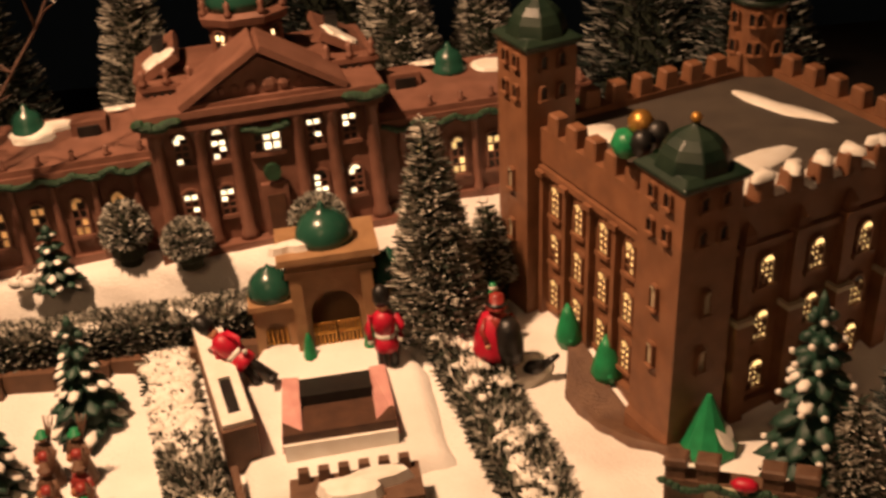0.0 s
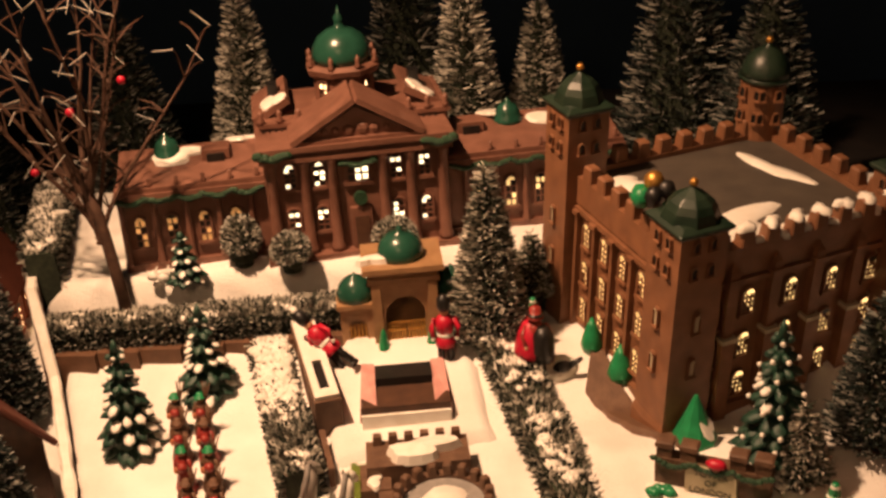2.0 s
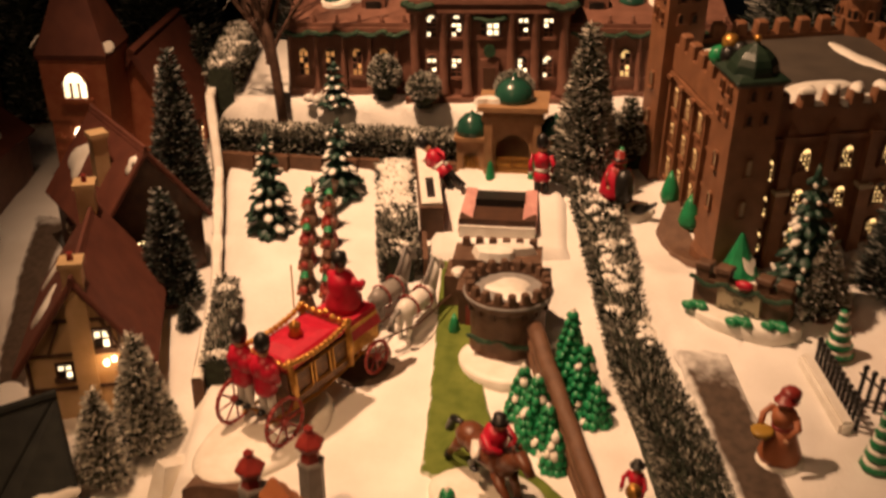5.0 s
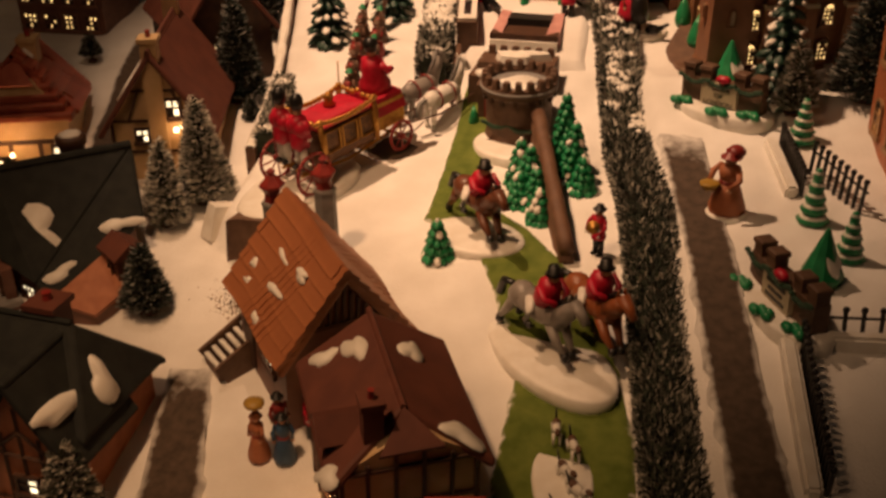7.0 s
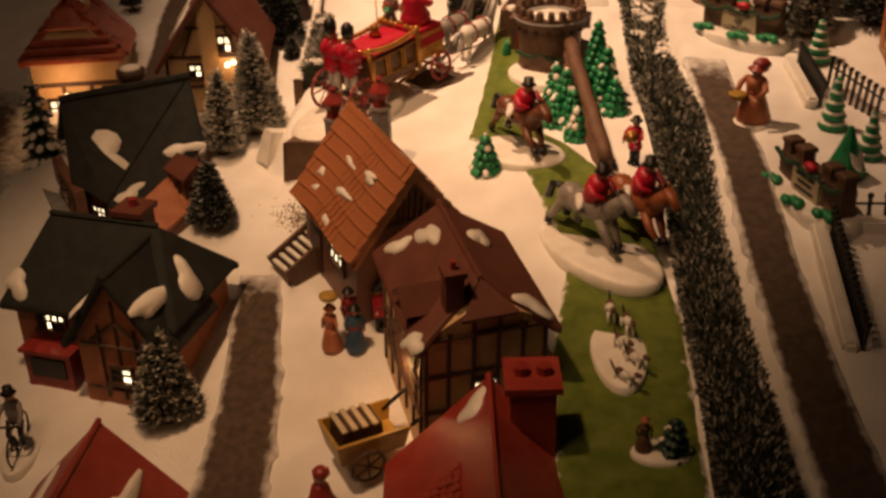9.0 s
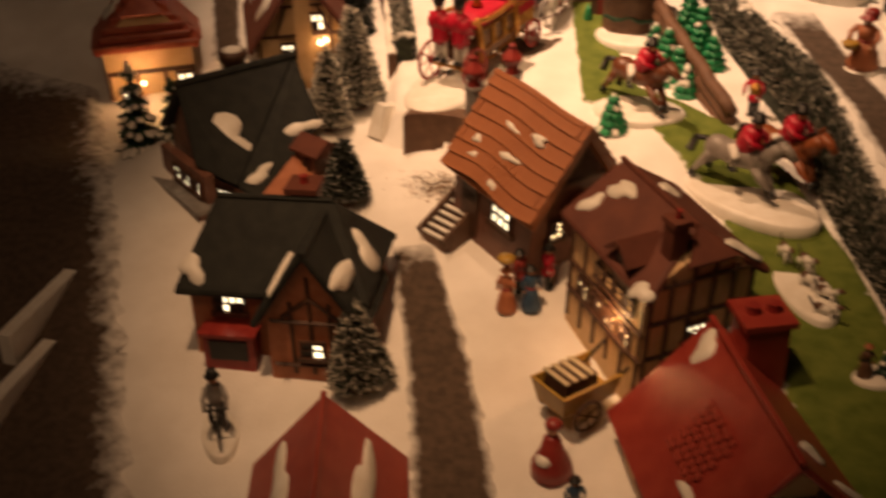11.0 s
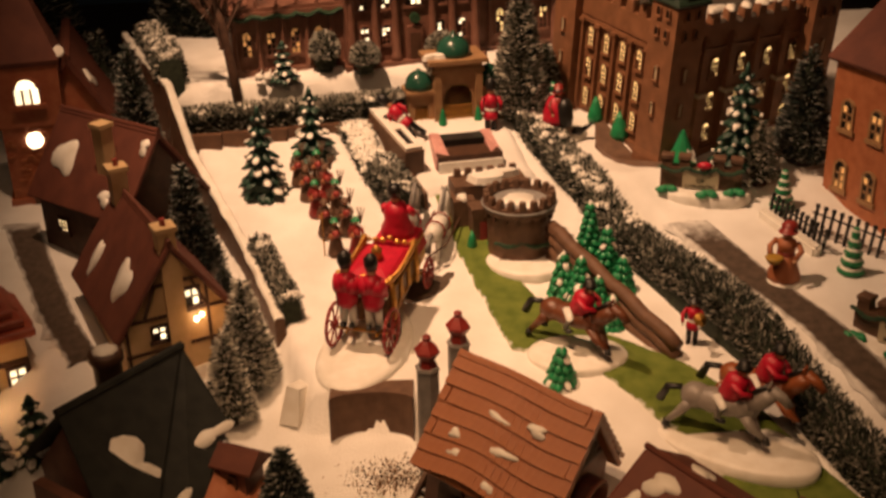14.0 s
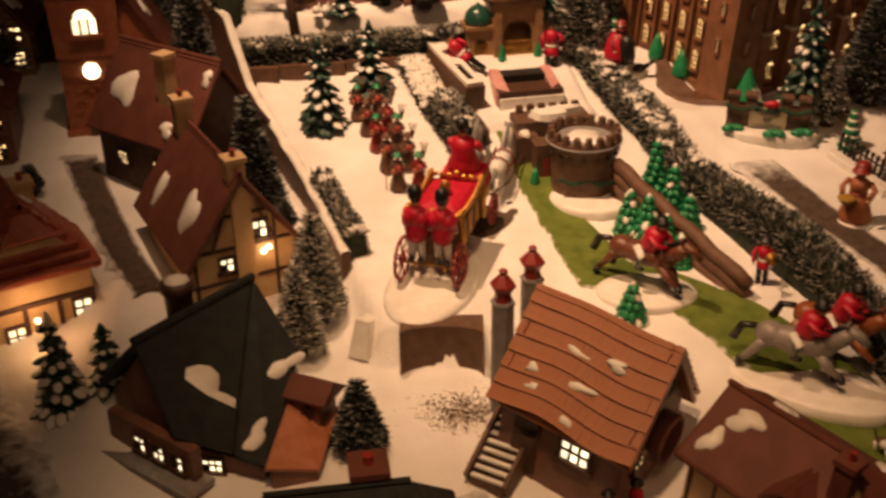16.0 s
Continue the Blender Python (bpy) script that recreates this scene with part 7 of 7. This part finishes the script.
def cyclist(bm):
    for y in (-0.018, 0.022):
        for k in range(14):
            a, b = k * math.tau / 14, (k + 1) * math.tau / 14
            tube(bm, [(0, y + 0.015 * math.cos(a), 0.016 + 0.015 * math.sin(a)), (0, y + 0.015 * math.cos(b), 0.016 + 0.015 * math.sin(b))], 0.0012, 0.0012, 4, CK)
    tube(bm, [(0, -0.018, 0.016), (0, 0.0, 0.034), (0, 0.018, 0.034), (0, 0.022, 0.016)], 0.0014, 0.0014, 5, CK)
    tube(bm, [(-0.012, 0.018, 0.042), (0.012, 0.018, 0.042)], 0.0012, 0.0012, 5, CK)
    lathe(bm, [(0.007, 0.034), (0.0085, 0.046), (0.007, 0.056), (0.003, 0.06)], 9, CGY, pose(0, -0.004, 0))
    for q in (-1, 1):
        tube(bm, [(q * 0.006, -0.002, 0.036), (q * 0.006, 0.006, 0.024), (q * 0.005, 0.002, 0.01)], 0.0035, 0.0026, 6, CK)
        tube(bm, [(q * 0.007, -0.002, 0.055), (q * 0.011, 0.008, 0.048), (q * 0.010, 0.018, 0.043)], 0.003, 0.002, 6, CGY)
    blob(bm, (0, -0.002, 0.065), (0.005, 0.005, 0.006), CS)
    lathe(bm, [(0.008, 0.068), (0.005, 0.07), (0.005, 0.075), (0, 0.076)], 9, CK, pose(0, -0.002, 0))


figurine("cyclist_figurine", "grey cyclist figurine on a black bicycle in the snow", cyclist, on(-0.395, -0.115, 205))
plinth(-0.395, -0.115, 0.018, 0.04, 25, "white snow plinth under the cyclist", 0.004)

# ---- round keep with its back wing, log and signs ----
KP = thing("round_keep", "round brown stone keep with battlements, snowy roof and red door", "keep", on(-0.080, 0.618, 8, -0.004) @ Matrix.Diagonal((0.86, 0.86, 1, 1)))
bm = bmesh.new()
lathe(bm, [(0.050, 0), (0.047, 0.01), (0.048, 0.055), (0.054, 0.060), (0.055, 0.066), (0.054, 0.072), (0.044, 0.072), (0.044, 0.064), (0.0, 0.064)], 36, 0)
wall_k = part("wall", bm, STONE, KP)
bm = bmesh.new()
lathe(bm, [(0.0558, 0.0655), (0.0568, 0.067), (0.0558, 0.0685)], 36, 0)
part("rim", bm, GREY, KP, "pale stone rim")
bm = bmesh.new()
box(bm, (-0.0055, -0.0055, 0), (0.0055, 0.0055, 0.012), top=0.8)
bmesh.ops.bevel(bm, geom=bm.edges[:], offset=0.0015, segments=1, affect="EDGES")
first = part("merlon", bm, STONE, wall_k)
for k in range(18):
    a = k * math.tau / 18
    M = pose(0.049 * math.cos(a), 0.049 * math.sin(a), 0.071, 0, 0, math.degrees(a))
    if k == 0:
        first.matrix_basis = M
    else:
        share("merlon", first.data, wall_k, M)
for k in range(16):
    a = k * math.tau / 16 + 0.1
    bm = bmesh.new()
    box(bm, (-0.003, -0.003, 0.052), (0.003, 0.003, 0.060), 0, pose(0.050 * math.cos(a), 0.050 * math.sin(a), 0, 0, 0, math.degrees(a)))
    part("corbel", bm, DKBROWN, wall_k)
bm = bmesh.new()
drift(bm, (0.004, -0.002, 0.0645), (1, 0, 0), (0, 1, 0), 0.036, 0.031, 5, thick=0.004)
part("roof_snow", bm, SNOWP, KP, "patch of snow on the keep roof", smooth=True)
bm = bmesh.new()
garland(bm, (-0.045, -0.035, 0.026), (0.03, -0.052, 0.024), 0.004, 0.0032, n=18)
part("garland", bm, GARLAND, KP, "green garland round the keep")
bm = bmesh.new()
box(bm, (-0.066, 0.020, -0.01), (-0.038, 0.050, 0.050), 0)
box(bm, (-0.068, 0.018, 0.050), (-0.036, 0.052, 0.055), 0)
box(bm, (-0.056, 0.0185, 0.006), (-0.045, 0.0205, 0.036), 1)
box(bm, (-0.090, 0.050, -0.01), (-0.052, 0.105, 0.056), 0, top=0.9)
box(bm, (-0.08, 0.075, -0.01), (0.036, 0.126, 0.068), 0)
for k in range(6):
    box(bm, (-0.072 + k * 0.018, 0.116, 0.068), (-0.061 + k * 0.018, 0.126, 0.078), 0, None, 0.85)
drift(bm, (-0.018, 0.095, 0.068), (1, 0, 0), (0, 1, 0), 0.040, 0.018, 2, 2, thick=0.009)
drift(bm, (-0.072, 0.066, 0.056), (1, 0, 0), (0, 1, 0), 0.010, 0.010, 6, 2, thick=0.003)
part("back_wing", bm, [STONE, DKRED, SNOWP], KP, "low stone wing with red door and snow")
for x, y in ((-0.070, 0.012), (-0.040, 0.008)):
    bm = bmesh.new()
    lathe(bm, [(0.007, 0), (0.008, 0.008), (0.005, 0.02), (0, 0.03)], 8, 0, pose(x, y, 0))
    part("bush", bm, GREEN, KP, "small green bush", smooth=True)
plinth(-0.070, 0.592, 0.056, 0.054, 0, "white snow bank round the keep", 0.006)

bm = bmesh.new()
LOG0, LOG1 = Vector((-0.044, 0.585, 0.0)), Vector((0.063, 0.366, 0.0))
for i in range(4):
    run = []
    for k in range(13):
        p = LOG0.lerp(LOG1, k / 12)
        z = 0.168 + (0.113 - 0.168) * k / 12 - 0.009 - i * 0.014
        run.append((p.x, p.y, max(z, ground(p.x, p.y) - 0.014) + 0.002 * math.sin(k * 1.9 + i)))
    tube(bm, run, 0.0092, 0.0085, 10, 0)
solo("log_wall", bm, WOODBR, "winding brown bark wall running down from the keep", "wall", smooth=True)

# raised snow pad, dark open box and trough before the gate
strip("snow_bank", [(-0.205, 0.885), (-0.222, 0.815), (-0.200, 0.712)], [(-0.085, 0.885), (-0.055, 0.84), (-0.034, 0.752)], SNOW, "raised bank of white snow before the gate", "snow", 0.010, kind="", wob=0.003)
O = thing("open_box", "open box with pink sides and a black inside", "box", on(-0.132, 0.800, 8, 0.008))
bm = bmesh.new()
box(bm, (-0.030, 0.006, 0.0), (0.030, 0.034, 0.0215))
part("inside", bm, BLACK, O, "black inside")
for s in (-1, 1):
    bm = bmesh.new()
    slab(bm, [(s * 0.047, -0.03, 0.008), (s * 0.044, 0.036, 0.024), (s * 0.030, 0.036, 0.023), (s * 0.030, -0.03, 0.012)][::s], 0.02)
    part("side_panel", bm, PINK, O, "pink side panel")
bm = bmesh.new()
box(bm, (-0.046, -0.034, -0.012), (0.046, 0.006, 0.012))
part("front_board", bm, DKBROWN, O)
bm = bmesh.new()
box(bm, (-0.046, -0.0375, -0.014), (0.046, -0.034, 0.004))
part("snow_board", bm, SNOWP, O)

Tg = thing("stone_trough", "long brown trough with snow-filled white top", "trough", pose(-0.231, 0.830, 0.1965, 0, 0, 19.7) @ pose(0, 0, 0, 8, 0, 0))
bm = bmesh.new()
box(bm, (-0.014, -0.076, -0.03), (0.014, 0.076, 0.020))
part("trough_body", bm, WOODBR, Tg)
bm = bmesh.new()
for lo, hi in (((-0.0125, -0.073, 0.020), (-0.005, 0.073, 0.025)), ((0.005, -0.073, 0.020), (0.0125, 0.073, 0.025)), ((-0.005, -0.073, 0.020), (0.005, -0.060, 0.025)), ((-0.005, -0.012, 0.020), (0.005, 0.073, 0.025))):
    box(bm, lo, hi)
part("snow_rim", bm, SNOWP, Tg, "white snow rim")
bm = bmesh.new()
box(bm, (-0.005, -0.060, 0.019), (0.005, -0.012, 0.022))
part("slot", bm, BLACK, Tg, "dark slot")


bm = bmesh.new()
prism(bm, [(-0.028, -0.02), (0.028, -0.02), (0.028, 0.024), (-0.028, 0.014)], -0.003, 0.003)
solo("edging_board", bm, WOODBR, "dark brown edging board beside the snowy pad", "board", pose(-0.204, 0.720, ground(-0.204, 0.720) + 0.002, 0, 0, 108))


def writing(parent, words, size, m, label):
    """Flat dark lettering, one mesh a line."""
    for k, w in enumerate(words):
        cu = bpy.data.curves.new("lettering", "FONT")
        cu.body, cu.size, cu.align_x, cu.extrude = w, size, "CENTER", 0.0004
        ob = new("lettering", cu)
        me = bpy.data.meshes.new_from_object(ob)
        bpy.data.objects.remove(ob)
        me.materials.clear()
        me.materials.append(BLACK)
        o = share("lettering", me, parent, m @ pose(0, 0, -k * size * 1.05, 90, 0, 0), label)


def sign(x, y, rz, w, words, label):
    S = thing("castle_sign", label, "sign", on(x, y, rz, -0.002))
    bm = bmesh.new()
    oval(bm, w * 0.62, 0.034, 0.006, 0)
    part("base", bm, SNOWP, S, "white snow base", smooth=True)
    bm = bmesh.new()
    box(bm, (-w / 2, -0.007, 0), (w / 2, 0.009, 0.034))
    sw = part("wall", bm, STONE, S)
    for k in (0, 1, 3, 4):
        xx = -w / 2 + 0.008 + k * (w - 0.016) / 4
        bm = bmesh.new()
        lathe(bm, [(0.0105, 0.0), (0.0098, 0.044), (0.0118, 0.0445), (0.0114, 0.049), (0.0085, 0.050)], 4, 0, pose(xx, 0.001, 0), math.pi / 4)
        part("post", bm, STONE, sw)
    bm = bmesh.new()
    box(bm, (-0.023, -0.0125, 0.008), (0.023, -0.006, 0.033))
    panel = part("panel", bm, SIGNP, S, "cream lettered panel")
    if words:
        writing(panel, words, 0.0085, pose(0, -0.0127, 0.0255), "black painted lettering")
    else:
        for k in range(3):
            bm = bmesh.new()
            box(bm, (-0.016 + 0.004 * (k == 1), -0.0132, 0.026 - k * 0.0075), (0.016 - 0.004 * (k == 1), -0.0124, 0.0295 - k * 0.0075))
            part("letter_bar", bm, BLACK, panel)
    bm = bmesh.new()
    blob(bm, (0.004, -0.011, 0.040), (0.010, 0.006, 0.005), 0, seg=8)
    part("bow", bm, RED, S, "red bow", smooth=True)
    for xx, yy in ((-w * 0.4, -0.022), (0.01, -0.030), (w * 0.42, -0.018)):
        bm = bmesh.new()
        for k in range(6):
            blob(bm, (xx + 0.008 * math.cos(k), yy + 0.005 * math.sin(k * 1.3), 0.008), (0.007, 0.005, 0.005), seg=6)
        part("plant", bm, GREEN, S, "green painted leaves", smooth=True)
    bm = bmesh.new()
    garland(bm, (-w / 2, -0.011, 0.036), (w / 2, -0.011, 0.036), 0.006, 0.003, n=22)
    part("garland", bm, GARLAND, S, "green garland")


sign(0.163, 0.645, -20, 0.104, ["TOWER", "OF", "LONDON"], "brown stone castle sign with cream lettered panel and garland")
sign(0.290, 0.306, -52, 0.110, None, "brown stone wall sign with small panel, bow and green plants")
for x, y, h, r in ((0.156, 0.715, 0.052, 0.021), (0.315, 0.352, 0.052, 0.02)):
    bm = bmesh.new()
    lathe(bm, [(r, 0), (r * 1.02, 0.006), (r * 0.6, h * 0.5), (0.002, h)], 9, 0)
    drift(bm, (r * 0.45, -r * 0.35, h * 0.4), (0.6, 0.8, 0), (-0.5, 0.4, 0.9), r * 0.35, h * 0.3, 4, 1)
    solo("painted_evergreen", bm, [GREEN, SNOWP], "small green cone evergreen with a snowy side", "bush", on(x, y))


# ---- fences, posts, bridge face ----
def fence(a, b, n, label, wall=True, h=0.028):
    a, b = Vector((a[0], a[1], 0)), Vector((b[0], b[1], 0))
    L = (b - a).length
    mid = (a + b) / 2
    za, zb = ground(a.x, a.y), ground(b.x, b.y)
    slope = math.degrees(math.atan2(zb - za, L))
    F = thing("fence", label, "fence", pose(a.x, a.y, za, 0, 0, math.degrees(math.atan2(b.y - a.y, b.x - a.x))) @ pose(0, 0, 0, 0, -slope, 0))
    if wall:
        bm = bmesh.new()
        box(bm, (0, -0.012, -0.012), (L, 0.002, 0.012))
        bmesh.ops.bevel(bm, geom=bm.edges[:], offset=0.003, segments=2, affect="EDGES")
        part("snow_wall", bm, SNOWP, F, "low white snowy wall", smooth=False)
    bm = bmesh.new()
    tube(bm, [(0, 0.006, h * 0.78), (L, 0.006, h * 0.78)], 0.0014, 0.0014, 5)
    part("rail", bm, BLACK, F)
    for k in range(n):
        bm = bmesh.new()
        x = L * (k + 0.5) / n
        tube(bm, [(x, 0.006, -0.004), (x, 0.006, h)], 0.0022, 0.0022, 5)
        blob(bm, (x, 0.006, h + 0.002), 0.0034, seg=6)
        part("picket", bm, BLACK, F)


fence((0.232, 0.592), (0.272, 0.495), 12, "black picket fence on a snowy white wall")
fence((0.304, 0.262), (0.352, 0.09), 20, "black picket fence on a snowy white wall")
fence((0.308, 0.268), (0.46, 0.30), 10, "black picket fence on a snowy white wall")
fence((0.27, 0.545), (0.335, 0.475), 9, "black iron fence before the brick house", False, 0.036)
for x, y in ((-0.221, 0.262), (-0.186, 0.308)):
    L = thing("gate_pier", "grey stone gate pier with a dark red urn on top", "pillar", pose(x, y, 0.118, 0, 0, -20), "gate piers")
    bm = bmesh.new()
    lathe(bm, [(0.0125, -0.13), (0.0115, 0.036), (0.013, 0.038), (0.012, 0.041)], 6, 0)
    part("shaft", bm, GREY, L)
    bm = bmesh.new()
    lathe(bm, [(0.009, 0.041), (0.008, 0.050), (0.0135, 0.058), (0.013, 0.060), (0.006, 0.068), (0.0035, 0.070), (0.005, 0.074), (0, 0.078)], 6, 0)
    part("urn", bm, DKRED, L, "dark red lantern cap")
bm = bmesh.new()
n = 12
for k in range(n):
    a0, a1 = math.pi * k / n, math.pi * (k + 1) / n
    x0, x1 = -0.045 * math.cos(a0), -0.045 * math.cos(a1)
    y0, y1 = 0.016 * math.sin(a0), 0.016 * math.sin(a1)
    vs = [bm.verts.new(v) for v in ((x0, y0 - 0.006, -0.05), (x1, y1 - 0.006, -0.05), (x1, y1, 0.0), (x0, y0, 0.0), (x0, 0.04, -0.05), (x1, 0.04, -0.05), (x1, 0.04, 0.0), (x0, 0.04, 0.0))]
    for f in ((0, 1, 2, 3), (3, 2, 6, 7), (5, 4, 7, 6)):
        face(bm, [vs[i] for i in f], 0)
bmesh.ops.remove_doubles(bm, verts=bm.verts[:], dist=0.0002)
solo("stone_bank", bm, STONE, "curved brown stone bank below the coach", "wall", pose(-0.280, 0.318, 0.088, 0, 0, -4))
bm = bmesh.new()
prism(bm, [(-0.012, -0.03), (0.012, -0.03), (0.009, 0.012), (-0.006, 0.014)], -0.03, 0.03, 0)
solo("snow_block", bm, SNOWP, "white block of snow at the foot of the bank", "snow", pose(-0.355, 0.376, 0.066, -18, 0, -25))
rnd = random.Random(21)
bm = bmesh.new()
for k in range(900):
    x, y = rnd.gauss(-0.262, 0.022), rnd.gauss(0.262, 0.012)
    blob(bm, (x, y, ground(x, y) + rnd.uniform(0, 0.004)), rnd.uniform(0.0005, 0.0012), rnd.choice((0, 2, 1)), seg=4)
solo("loose_gravel", bm, [EARTH, SNOWP, TAN], "scatter of brown gravel and snow crumbs below the bank", "gravel", kind="stuff")
bm = bmesh.new()
for (x, y), s in (((-0.655, 0.02), 0.03), ((-0.63, -0.10), 0.03)):
    box(bm, (x - 0.008, y - 0.09, ground(x, y) - 0.02), (x + 0.008, y + 0.09, ground(x, y) + 0.018))
solo("low_snow_wall", bm, SNOWP, "low snow-covered wall along the broad road", "wall")
# deer ornament and small tree before the palace wing
bm = bmesh.new()
for k in range(7):
    a = k * 0.9
    blob(bm, (0.03 * math.cos(a), 0.010 * math.sin(a), 0.008), (0.012, 0.006, 0.009), 0, seg=7)
    tube(bm, [(0.03 * math.cos(a), 0.010 * math.sin(a), 0.01), (0.03 * math.cos(a) + 0.008, 0.010 * math.sin(a), 0.024)], 0.0025, 0.0012, 5, 0)
solo("deer_ornament", bm, WHITEP, "white ornament group before the palace wing", "ornament", pose(-0.405, 0.915, TERRACE) @ Matrix.Scale(0.62, 4), smooth=True)
fir(-0.385, 0.918, 0.06, 0.02, 5, "small dark fir with pale trim before the palace wing", 41, snow=0.3, z=TERRACE)
# bulbs on the timbered cottage
bm = bmesh.new()
for x, y, z in ((-0.4685, 0.457, 0.13), (-0.474, 0.45, 0.128), (-0.735, 0.432, 0.060)):
    blob(bm, (x, y, z), 0.0035, seg=7)
solo("string_light", bm, BULB, "two glowing string-light bulbs on the cottage", "string light")
